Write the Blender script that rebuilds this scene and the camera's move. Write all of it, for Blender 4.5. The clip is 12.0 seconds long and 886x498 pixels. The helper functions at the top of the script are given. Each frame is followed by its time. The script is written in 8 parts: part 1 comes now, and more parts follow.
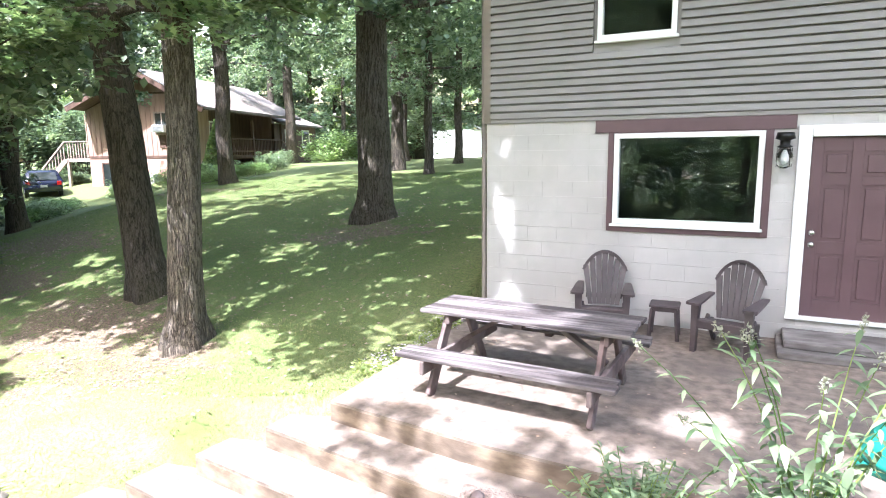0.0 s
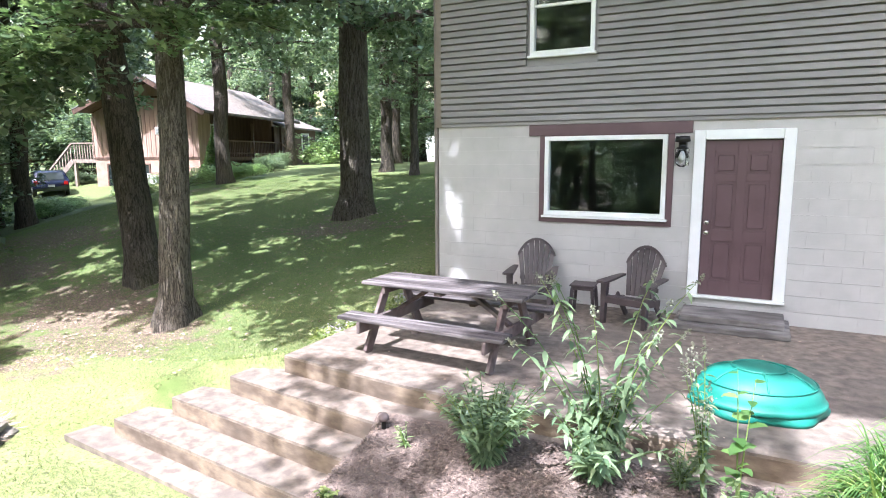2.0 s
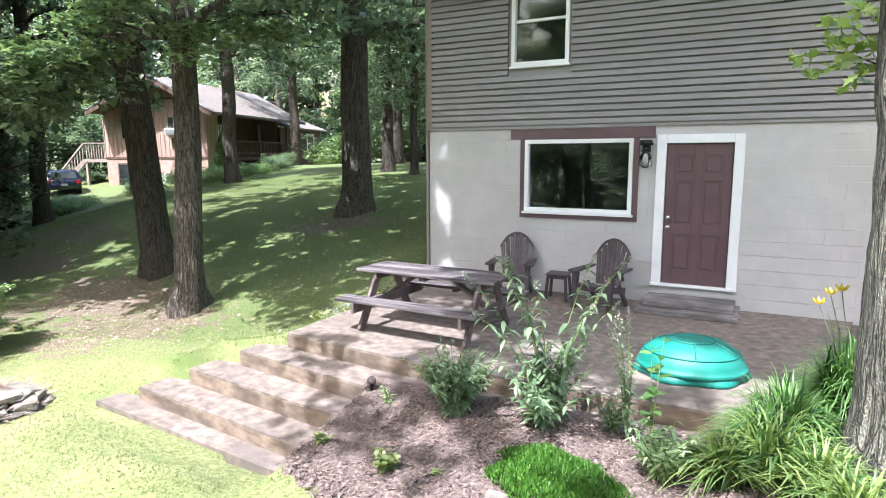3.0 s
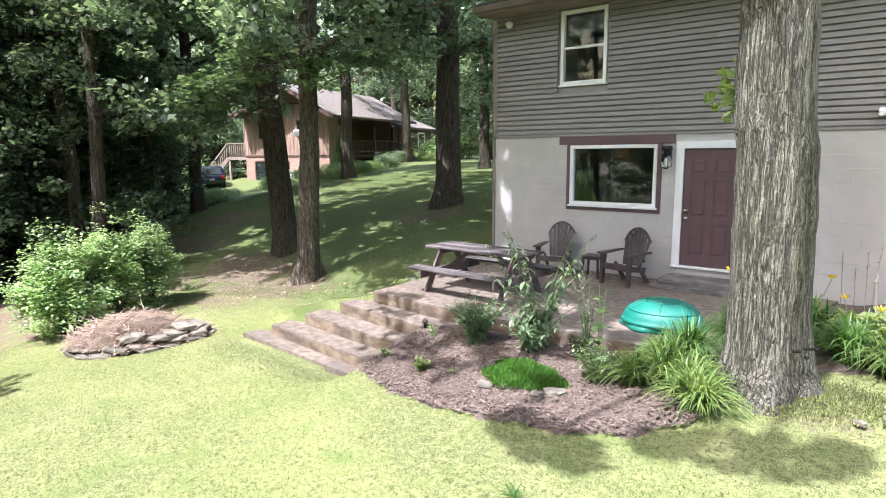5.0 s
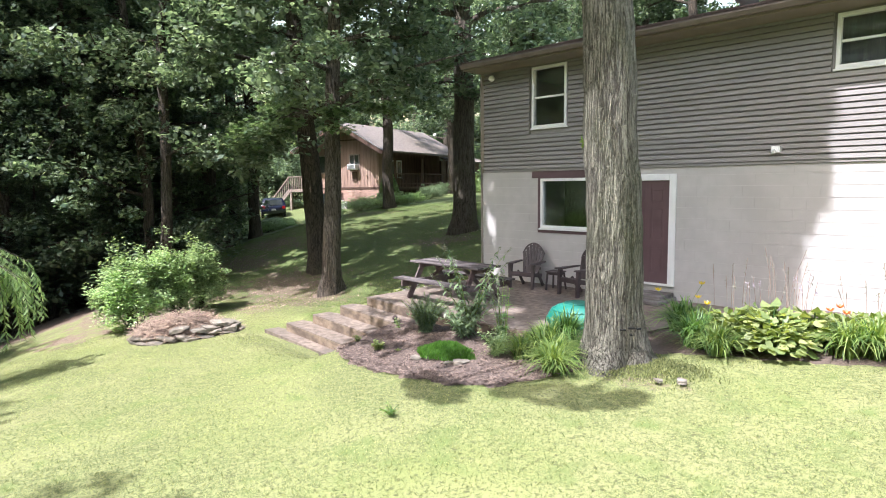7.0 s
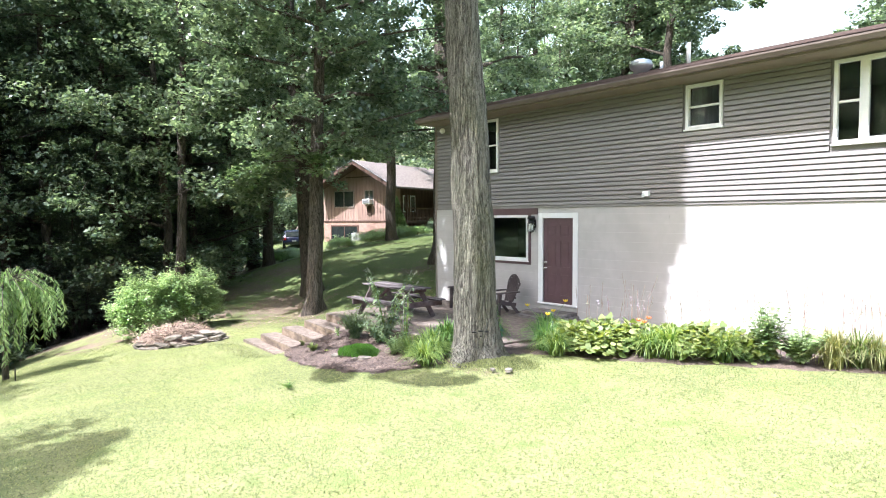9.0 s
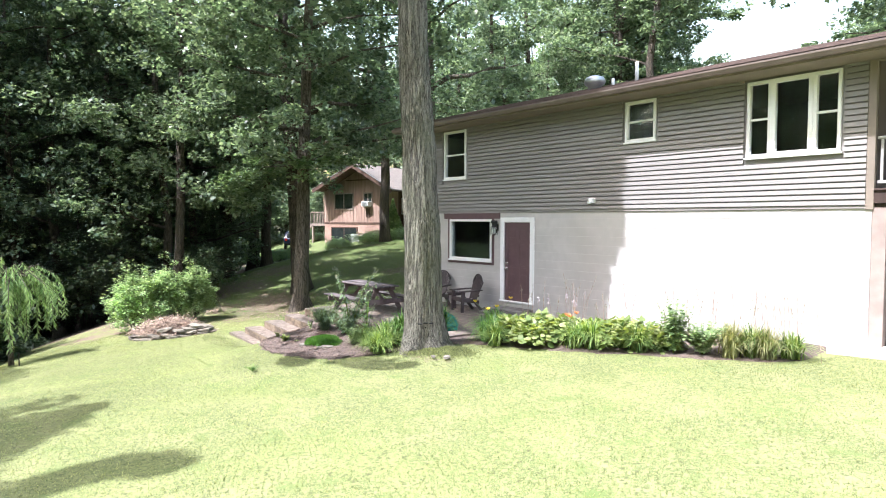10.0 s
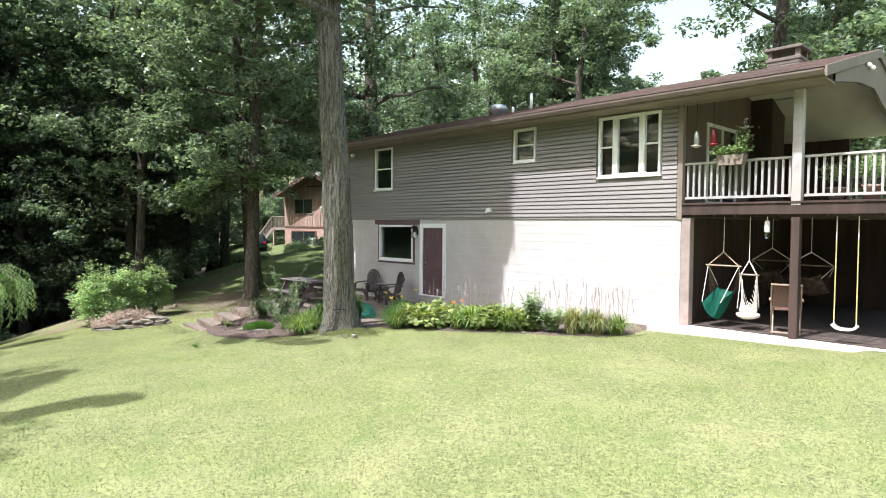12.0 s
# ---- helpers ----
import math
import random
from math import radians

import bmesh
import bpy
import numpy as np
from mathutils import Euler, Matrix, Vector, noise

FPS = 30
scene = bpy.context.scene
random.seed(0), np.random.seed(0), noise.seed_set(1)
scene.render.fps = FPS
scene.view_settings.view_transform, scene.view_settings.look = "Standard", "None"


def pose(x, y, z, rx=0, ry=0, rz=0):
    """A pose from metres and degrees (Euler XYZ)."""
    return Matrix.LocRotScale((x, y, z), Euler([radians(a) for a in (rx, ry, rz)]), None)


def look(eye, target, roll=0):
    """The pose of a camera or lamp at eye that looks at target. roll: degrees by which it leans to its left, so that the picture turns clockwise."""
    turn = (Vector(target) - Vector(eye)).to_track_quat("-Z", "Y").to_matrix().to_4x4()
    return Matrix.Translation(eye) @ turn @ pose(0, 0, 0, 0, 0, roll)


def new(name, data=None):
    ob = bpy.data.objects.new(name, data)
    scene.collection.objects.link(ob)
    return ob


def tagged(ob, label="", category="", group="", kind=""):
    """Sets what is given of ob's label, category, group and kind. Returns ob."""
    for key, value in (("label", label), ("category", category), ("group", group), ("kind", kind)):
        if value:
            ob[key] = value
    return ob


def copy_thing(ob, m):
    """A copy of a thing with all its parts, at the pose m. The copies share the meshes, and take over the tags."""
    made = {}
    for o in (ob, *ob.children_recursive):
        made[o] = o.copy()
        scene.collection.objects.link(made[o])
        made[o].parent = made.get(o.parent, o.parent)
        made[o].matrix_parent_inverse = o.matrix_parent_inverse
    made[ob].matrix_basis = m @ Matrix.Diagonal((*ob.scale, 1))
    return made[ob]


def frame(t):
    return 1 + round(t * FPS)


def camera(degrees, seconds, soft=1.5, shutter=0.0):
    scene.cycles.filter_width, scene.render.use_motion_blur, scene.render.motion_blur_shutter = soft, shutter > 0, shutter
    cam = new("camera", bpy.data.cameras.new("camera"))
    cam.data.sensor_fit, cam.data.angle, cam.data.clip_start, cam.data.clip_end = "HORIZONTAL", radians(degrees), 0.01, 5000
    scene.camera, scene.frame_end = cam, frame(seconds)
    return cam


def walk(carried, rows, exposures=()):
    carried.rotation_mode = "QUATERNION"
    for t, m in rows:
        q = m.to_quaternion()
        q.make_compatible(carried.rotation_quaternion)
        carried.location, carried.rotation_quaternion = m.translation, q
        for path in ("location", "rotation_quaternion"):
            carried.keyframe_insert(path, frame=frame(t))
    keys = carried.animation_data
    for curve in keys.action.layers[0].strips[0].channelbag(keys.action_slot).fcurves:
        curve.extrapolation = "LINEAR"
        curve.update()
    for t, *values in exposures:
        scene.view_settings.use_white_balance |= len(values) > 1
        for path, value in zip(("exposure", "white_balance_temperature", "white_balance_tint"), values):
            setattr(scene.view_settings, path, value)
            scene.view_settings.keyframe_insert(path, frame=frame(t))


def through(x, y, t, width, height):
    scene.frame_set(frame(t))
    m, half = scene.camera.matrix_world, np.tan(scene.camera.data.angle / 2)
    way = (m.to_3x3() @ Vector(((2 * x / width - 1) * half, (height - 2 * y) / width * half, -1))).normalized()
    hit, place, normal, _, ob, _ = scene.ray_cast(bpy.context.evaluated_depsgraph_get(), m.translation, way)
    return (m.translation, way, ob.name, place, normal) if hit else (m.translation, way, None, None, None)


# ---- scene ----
cam = camera(72.0, 12.0, 1.0)
PATH = [
    (0, (-0.232, -0.333, 2.193), (-1.123, 1.431, 1.882), -0.6),
    (0.5, (0.065, -0.431, 2.158), (-0.832, 1.331, 1.853), -0.5),
    (1, (0.357, -0.598, 2.13), (-0.54, 1.163, 1.83), -0.4),
    (1.5, (0.67, -0.799, 2.123), (-0.231, 0.961, 1.824), -0.3),
    (2, (0.973, -1.033, 2.126), (0.067, 0.725, 1.828), -0.3),
    (2.5, (1.3, -1.35, 2.131), (0.391, 0.407, 1.834), -0.2),
    (3, (1.618, -1.725, 2.146), (0.697, 0.025, 1.848), -0.2),
    (3.2, (1.78, -1.88, 2.154), (0.832, -0.145, 1.854), -0.2),
    (5, (3.674, -3.278, 2.294), (2.444, -1.732, 1.982), -0.5),
    (5.5, (4.305, -3.561, 2.32), (3.012, -2.067, 2.007), -0.8),
    (6, (5.032, -3.747, 2.329), (3.691, -2.296, 2.019), -1.0),
    (6.5, (5.77, -3.853, 2.327), (4.394, -2.426, 2.061), -0.9),
    (7, (6.413, -3.902, 2.287), (5.014, -2.488, 2.079), -0.7),
    (7.2, (6.692, -3.919, 2.284), (5.284, -2.512, 2.095), -0.6),
    (8.8, (9.37, -4.044, 2.327), (7.886, -2.706, 2.228), -0.3),
    (9, (9.699, -4.042, 2.329), (8.211, -2.709, 2.23), -0.3),
    (9.5, (10.521, -4.023, 2.361), (9.021, -2.704, 2.26), 0.2),
    (10, (11.312, -4.052, 2.372), (9.803, -2.743, 2.279), 0.1),
    (10.5, (12.08, -4.153, 2.383), (10.564, -2.852, 2.294), 0.0),
    (11, (12.82, -4.303, 2.396), (11.304, -3.0, 2.311), 0.1),
    (11.5, (13.52, -4.5, 2.398), (12.023, -3.177, 2.317), 0.2),
    (12, (14.201, -4.799, 2.412), (12.756, -3.419, 2.334), 0.4),
]
EXPOSURES = [(0.0, 2.64, 5600, 19), (1.0, 2.36, 5600, 19), (2.0, 2.15, 5550, 18), (3.2, 1.88, 5550, 17), (5.0, 1.64, 5750, 18), (7.0, 1.48, 5850, 18), (9.0, 1.80, 5700, 17), (10.5, 1.55, 5750, 16), (12.0, 1.22, 5850, 14)]
walk(cam, [(t, look(eye, target, roll)) for t, eye, target, roll in PATH], EXPOSURES)


# ---- light and sky ----
SUN_FROM = Vector((-0.157, -1.0, 1.74)).normalized()
world = bpy.data.worlds.new("sky")
world.use_nodes = True
scene.world = world
sky = world.node_tree.nodes.new("ShaderNodeTexSky")
sky.sky_type, sky.sun_disc = "NISHITA", False
sky.sun_elevation, sky.sun_rotation = math.asin(SUN_FROM.z), math.atan2(SUN_FROM.x, SUN_FROM.y)
sky.air_density, sky.dust_density, sky.ozone_density = 2.4, 5.0, 0.3
back = world.node_tree.nodes["Background"]
back.inputs[1].default_value = 0.15
world.node_tree.links.new(sky.outputs[0], back.inputs[0])
sun = new("sun", bpy.data.lights.new("sun", "SUN"))
sun.data.energy, sun.data.angle, sun.data.color = 4.2, radians(0.6), (1.0, 0.96, 0.88)
sun.matrix_world = look(SUN_FROM * 60, (0, 0, 0))


# ---- materials ----
def mat(name, c1, c2, scale=6.0, rough=0.8, bump=0.25, fine=40.0, stretch=(1, 1, 1), c3=None, big=0.6, rnd=0.0, metal=0.0, island=0.0, depth=0.01):
    """A two-scale noise surface in world-size units. rnd: variation from object to object; island: from piece to piece."""
    m = bpy.data.materials.new(name)
    m.use_nodes = True
    t = m.node_tree
    n, l = t.nodes, t.links
    p = n["Principled BSDF"]
    geo = n.new("ShaderNodeNewGeometry")
    mp = n.new("ShaderNodeMapping")
    mp.inputs["Scale"].default_value = stretch
    l.new(geo.outputs["Position"], mp.inputs["Vector"])

    def tex(s, detail):
        a = n.new("ShaderNodeTexNoise")
        a.inputs["Scale"].default_value, a.inputs["Detail"].default_value = s, detail
        l.new(mp.outputs[0], a.inputs["Vector"])
        return a

    def mix(fac, a, b, lo=0.35, hi=0.65, blend="MIX"):
        r = n.new("ShaderNodeMapRange")
        r.inputs["From Min"].default_value, r.inputs["From Max"].default_value = lo, hi
        l.new(fac, r.inputs["Value"])
        x = n.new("ShaderNodeMix")
        x.data_type, x.blend_type = "RGBA", blend
        l.new(r.outputs[0], x.inputs["Factor"])
        for sock, v in ((x.inputs["A"], a), (x.inputs["B"], b)):
            if isinstance(v, tuple):
                sock.default_value = (*v, 1)
            else:
                l.new(v, sock)
        return x.outputs["Result"]

    grain = tex(scale, 6)
    col = mix(grain.outputs[0], c1, c2)
    if c3:
        col = mix(tex(big, 3).outputs[0], col, c3, 0.45, 0.75)
    for kind, amount in (("ShaderNodeObjectInfo", rnd), ("ShaderNodeNewGeometry", island)):
        if amount:
            src = n.new(kind)
            r = n.new("ShaderNodeMapRange")
            r.inputs["To Min"].default_value, r.inputs["To Max"].default_value = 1 - amount, 1 + amount
            l.new(src.outputs["Random" if kind.endswith("Info") else "Random Per Island"], r.inputs["Value"])
            h = n.new("ShaderNodeHueSaturation")
            l.new(r.outputs[0], h.inputs["Value"])
            l.new(col, h.inputs["Color"])
            col = h.outputs[0]
    l.new(col, p.inputs["Base Color"])
    p.inputs["Roughness"].default_value, p.inputs["Metallic"].default_value = rough, metal
    if bump:
        b = n.new("ShaderNodeBump")
        b.inputs["Strength"].default_value, b.inputs["Distance"].default_value = bump, depth
        l.new(tex(fine, 5).outputs[0], b.inputs["Height"])
        l.new(b.outputs[0], p.inputs["Normal"])
    return m


def leaf_mat(name, dark, light, through=0.45, rough=0.45, tint=None):
    m = bpy.data.materials.new(name)
    m.use_nodes = True
    n, l = m.node_tree.nodes, m.node_tree.links
    p = n["Principled BSDF"]
    geo = n.new("ShaderNodeNewGeometry")
    ramp = n.new("ShaderNodeValToRGB")
    ramp.color_ramp.elements[0].color, ramp.color_ramp.elements[1].color = (*dark, 1), (*light, 1)
    e = ramp.color_ramp.elements.new(0.55)
    e.color = (*[(a + b) * 0.5 for a, b in zip(dark, light)], 1)
    l.new(geo.outputs["Random Per Island"], ramp.inputs["Fac"])
    big = n.new("ShaderNodeTexNoise")
    big.inputs["Scale"].default_value = 0.7
    l.new(geo.outputs["Position"], big.inputs["Vector"])
    h = n.new("ShaderNodeHueSaturation")
    r = n.new("ShaderNodeMapRange")
    r.inputs["From Min"].default_value, r.inputs["From Max"].default_value = 0.3, 0.7
    r.inputs["To Min"].default_value, r.inputs["To Max"].default_value = 0.7, 1.3
    l.new(big.outputs[0], r.inputs["Value"])
    l.new(r.outputs[0], h.inputs["Value"])
    l.new(ramp.outputs[0], h.inputs["Color"])
    l.new(h.outputs[0], p.inputs["Base Color"])
    p.inputs["Roughness"].default_value = rough
    tr = n.new("ShaderNodeBsdfTranslucent")
    g = n.new("ShaderNodeMix")
    g.data_type, g.blend_type = "RGBA", "MULTIPLY"
    g.inputs["Factor"].default_value = 1.0
    g.inputs["B"].default_value = (*(tint or (1.5, 1.5, 0.5)), 1)
    l.new(h.outputs[0], g.inputs["A"])
    l.new(g.outputs["Result"], tr.inputs["Color"])
    mx = n.new("ShaderNodeMixShader")
    mx.inputs[0].default_value = through
    l.new(p.outputs[0], mx.inputs[1])
    l.new(tr.outputs[0], mx.inputs[2])
    l.new(mx.outputs[0], n["Material Output"].inputs["Surface"])
    return m


def lawn_mat():
    """Turf in tufts of several greens with dry patches, giving way to leaf litter where the ground is bare."""
    m = bpy.data.materials.new("lawn")
    m.use_nodes = True
    n, l = m.node_tree.nodes, m.node_tree.links
    p = n["Principled BSDF"]
    geo = n.new("ShaderNodeNewGeometry")

    def field(s, detail, lo, hi):
        a = n.new("ShaderNodeTexNoise")
        a.inputs["Scale"].default_value, a.inputs["Detail"].default_value = s, detail
        l.new(geo.outputs["Position"], a.inputs["Vector"])
        r = n.new("ShaderNodeMapRange")
        r.inputs["From Min"].default_value, r.inputs["From Max"].default_value = lo, hi
        l.new(a.outputs[0], r.inputs["Value"])
        return r.outputs[0], a.outputs[0]

    def mixed(fac, a, b):
        x = n.new("ShaderNodeMix")
        x.data_type = "RGBA"
        l.new(fac, x.inputs["Factor"])
        for sock, v in ((x.inputs["A"], a), (x.inputs["B"], b)):
            if isinstance(v, tuple):
                sock.default_value = (*v, 1)
            else:
                l.new(v, sock)
        return x.outputs["Result"]

    turf = mixed(field(95, 5, 0.42, 0.58)[0], (0.05, 0.068, 0.021), (0.213, 0.233, 0.086))
    turf = mixed(field(14, 6, 0.48, 0.62)[0], turf, (0.196, 0.212, 0.083))
    turf = mixed(field(0.9, 6, 0.46, 0.80)[0], turf, (0.238, 0.24, 0.108))
    turf = mixed(field(0.5, 4, 0.44, 0.86)[0], turf, (0.165, 0.195, 0.058))
    turf = mixed(field(26, 4, 0.52, 0.68)[0], turf, (0.07, 0.078, 0.028))
    turf = mixed(field(2.2, 3, 0.55, 0.8)[0], turf, (0.10, 0.14, 0.035))
    hill_turf = n.new("ShaderNodeAttribute")
    hill_turf.attribute_name = "hill_turf"
    turf = mixed(hill_turf.outputs["Fac"], turf, mixed(field(7, 6, 0.5, 0.66)[0], mixed(field(60, 5, 0.4, 0.6)[0], (0.046, 0.072, 0.02), (0.135, 0.182, 0.055)), (0.13, 0.135, 0.055)))
    litter = mixed(field(28, 5, 0.4, 0.62)[0], (0.085, 0.06, 0.042), (0.215, 0.165, 0.122))
    at = n.new("ShaderNodeAttribute")
    at.attribute_name = "bare"
    s = n.new("ShaderNodeMath")
    s.operation = "ADD"
    l.new(at.outputs["Fac"], s.inputs[0])
    l.new(field(3.5, 6, 0.2, 0.8)[0], s.inputs[1])
    r = n.new("ShaderNodeMapRange")
    r.inputs["From Min"].default_value, r.inputs["From Max"].default_value = 0.88, 1.15
    l.new(s.outputs[0], r.inputs["Value"])
    l.new(mixed(r.outputs[0], turf, litter), p.inputs["Base Color"])
    p.inputs["Roughness"].default_value = 0.95
    b = n.new("ShaderNodeBump")
    b.inputs["Strength"].default_value, b.inputs["Distance"].default_value = 0.3, 0.012
    l.new(field(110, 4, 0, 1)[1], b.inputs["Height"])
    l.new(b.outputs[0], p.inputs["Normal"])
    return m


def bark_mat(name, furrow, ridge, crest, scale, long=0.13):
    """Bark: long dark furrows between pale, plated ridges, with a little moss."""
    m = bpy.data.materials.new(name)
    m.use_nodes = True
    n, l = m.node_tree.nodes, m.node_tree.links
    p = n["Principled BSDF"]
    geo = n.new("ShaderNodeNewGeometry")

    def field(s, zs, detail, distort=0.0):
        mp = n.new("ShaderNodeMapping")
        mp.inputs["Scale"].default_value = (1, 1, zs)
        l.new(geo.outputs["Position"], mp.inputs["Vector"])
        a = n.new("ShaderNodeTexNoise")
        a.inputs["Scale"].default_value, a.inputs["Detail"].default_value, a.inputs["Distortion"].default_value = s, detail, distort
        l.new(mp.outputs[0], a.inputs["Vector"])
        return a.outputs[0]

    def math_node(op, a, b):
        x = n.new("ShaderNodeMath")
        x.operation = op
        for k, v in enumerate((a, b)):
            if isinstance(v, (int, float)):
                x.inputs[k].default_value = v
            else:
                l.new(v, x.inputs[k])
        return x.outputs[0]

    def mixed(fac, a, b):
        x = n.new("ShaderNodeMix")
        x.data_type = "RGBA"
        l.new(fac, x.inputs["Factor"])
        for sock, v in ((x.inputs["A"], a), (x.inputs["B"], b)):
            if isinstance(v, tuple):
                sock.default_value = (*v, 1)
            else:
                l.new(v, sock)
        return x.outputs["Result"]

    def ramp(v, lo, hi):
        r = n.new("ShaderNodeMapRange")
        r.inputs["From Min"].default_value, r.inputs["From Max"].default_value = lo, hi
        l.new(v, r.inputs["Value"])
        return r.outputs[0]

    crack = math_node("ABSOLUTE", math_node("SUBTRACT", field(scale, long, 3, 0.6), 0.5), 0)
    crack2 = math_node("ABSOLUTE", math_node("SUBTRACT", field(scale * 1.9, long * 1.2, 3, 0.4), 0.5), 0)
    deep = math_node("MINIMUM", ramp(crack, 0.005, 0.07), ramp(crack2, -0.03, 0.06))
    plates = ramp(field(scale * 5, 0.5, 4), 0.35, 0.7)
    col = mixed(deep, furrow, mixed(plates, ridge, crest))
    col = mixed(math_node("MULTIPLY", ramp(field(1.6, 0.6, 4), 0.5, 0.75), 0.35), col, (ridge[0] * 0.8, ridge[1] * 1.05, ridge[2] * 0.55))
    # pale lichen flakes
    col = mixed(math_node("MULTIPLY", ramp(field(58, 0.4, 4), 0.54, 0.64), 0.35), col, (crest[0] * 1.2, crest[1] * 1.28, crest[2] * 1.15))
    l.new(col, p.inputs["Base Color"])
    p.inputs["Roughness"].default_value = 0.95
    b = n.new("ShaderNodeBump")
    b.inputs["Strength"].default_value, b.inputs["Distance"].default_value = 1.0, 0.05
    l.new(math_node("ADD", deep, math_node("MULTIPLY", plates, 0.25)), b.inputs["Height"])
    l.new(b.outputs[0], p.inputs["Normal"])
    return m


def glass_mat(name, tint=(0.9, 0.95, 0.95), rough=0.0):
    m = bpy.data.materials.new(name)
    m.use_nodes = True
    p = m.node_tree.nodes["Principled BSDF"]
    p.inputs["Base Color"].default_value = (*tint, 1)
    p.inputs["Transmission Weight"].default_value = 1.0
    p.inputs["Roughness"].default_value, p.inputs["IOR"].default_value = rough, 1.5
    return m


GRASS = lawn_mat()
TURF = leaf_mat("grass_blade", (0.06, 0.085, 0.025), (0.378, 0.395, 0.175), 0.35, 0.6, tint=(1.15, 1.2, 0.7))
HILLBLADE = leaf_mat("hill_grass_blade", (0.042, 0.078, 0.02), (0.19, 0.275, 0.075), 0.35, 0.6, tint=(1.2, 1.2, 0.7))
MULCH = mat("mulch", (0.085, 0.06, 0.05), (0.215, 0.162, 0.138), 30.0, 0.95, 0.9, 70.0, c3=(0.14, 0.105, 0.09), big=1.2, island=0.35, depth=0.02)
PATIO = mat("stained_concrete", (0.108, 0.085, 0.070), (0.226, 0.183, 0.150), 9.0, 0.78, 0.35, 70.0, c3=(0.10, 0.083, 0.073), big=1.1, rnd=0.06)
RISER = mat("step_face_concrete", (0.12, 0.088, 0.062), (0.24, 0.185, 0.135), 9.0, 0.85, 0.45, 50.0, stretch=(0.6, 0.6, 1.3), c3=(0.06, 0.045, 0.035), big=3.0)
STEPGREY = mat("worn_grey_step", (0.11, 0.097, 0.092), (0.25, 0.23, 0.222), 8.0, 0.85, 0.45, 45.0, stretch=(0.4, 1, 1.5), c3=(0.075, 0.064, 0.06), big=2.5)
CONCRETE = mat("pale_concrete", (0.42, 0.38, 0.33), (0.52, 0.48, 0.42), 5.0, 0.85, 0.25, 60.0, c3=(0.34, 0.30, 0.26), big=0.8)
BLOCK = mat("painted_block", (0.44, 0.422, 0.412), (0.485, 0.465, 0.455), 4.0, 0.75, 0.4, 90.0, c3=(0.405, 0.383, 0.37), big=0.8, rnd=0.015, depth=0.004)
# Paler than the blocks: the light its joints catch is in the colour.
MORTAR = mat("painted_mortar", (0.48, 0.46, 0.45), (0.54, 0.52, 0.51), 8.0, 0.85, 0.2, 80.0)
SIDING = mat("clapboard", (0.222, 0.208, 0.204), (0.255, 0.24, 0.235), 2.0, 0.6, 0.12, 50.0, stretch=(0.3, 1, 3), c3=(0.20, 0.186, 0.182), big=0.5, rnd=0.06)
TRIM_TAN = mat("tan_trim", (0.18, 0.148, 0.122), (0.215, 0.178, 0.148), 3.0, 0.6, 0.1, 40.0)
PURPLE = mat("plum_paint", (0.095, 0.055, 0.062), (0.12, 0.07, 0.078), 3.0, 0.5, 0.12, 45.0, c3=(0.10, 0.06, 0.065), big=1.5)
WHITE = mat("white_paint", (0.74, 0.74, 0.745), (0.80, 0.80, 0.805), 4.0, 0.5, 0.08, 40.0, c3=(0.70, 0.69, 0.67), big=1.0)
CEIL = mat("porch_ceiling_paint", (0.66, 0.64, 0.58), (0.72, 0.70, 0.64), 3.0, 0.7, 0.08, 30.0)
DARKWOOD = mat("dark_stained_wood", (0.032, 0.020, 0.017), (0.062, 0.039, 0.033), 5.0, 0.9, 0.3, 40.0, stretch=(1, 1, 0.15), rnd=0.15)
OLDWOOD = mat("weathered_wood", (0.024, 0.018, 0.018), (0.175, 0.152, 0.152), 11.0, 0.85, 0.8, 30.0, stretch=(0.12, 1.8, 1.8), c3=(0.05, 0.038, 0.038), big=2.4, rnd=0.18)
TABLEWOOD = mat("worn_dark_wood", (0.06, 0.04, 0.038), (0.13, 0.09, 0.085), 8.0, 0.8, 0.5, 30.0, c3=(0.20, 0.17, 0.165), big=2.0, rnd=0.15)
RESIN = mat("brown_resin", (0.045, 0.032, 0.035), (0.066, 0.05, 0.053), 6.0, 0.5, 0.1, 60.0, c3=(0.08, 0.063, 0.065), big=3.0)
TEAL = mat("teal_plastic", (0.006, 0.15, 0.112), (0.012, 0.185, 0.14), 4.0, 0.55, 0.08, 60.0, c3=(0.02, 0.13, 0.097), big=1.5)
SHINGLE = mat("shingle", (0.075, 0.052, 0.045), (0.13, 0.095, 0.085), 14.0, 0.95, 0.6, 60.0, c3=(0.09, 0.06, 0.05), big=0.7, rnd=0.12)
BARK = bark_mat("furrowed_bark", (0.045, 0.034, 0.027), (0.15, 0.122, 0.098), (0.24, 0.20, 0.16), 15.0)
BARK_GREY = bark_mat("grey_bark", (0.045, 0.038, 0.03), (0.17, 0.158, 0.126), (0.31, 0.295, 0.24), 19.0, 0.07)
BARK_DARK = bark_mat("dark_bark", (0.03, 0.023, 0.018), (0.10, 0.079, 0.062), (0.155, 0.125, 0.098), 14.0)
OAK = leaf_mat("oak_leaf", (0.075, 0.118, 0.078), (0.27, 0.325, 0.225), 0.44, 0.3, tint=(1.25, 1.36, 0.85))
WOODS = leaf_mat("woodland_leaf", (0.074, 0.117, 0.076), (0.24, 0.293, 0.203), 0.46, 0.3, tint=(1.28, 1.36, 0.85))
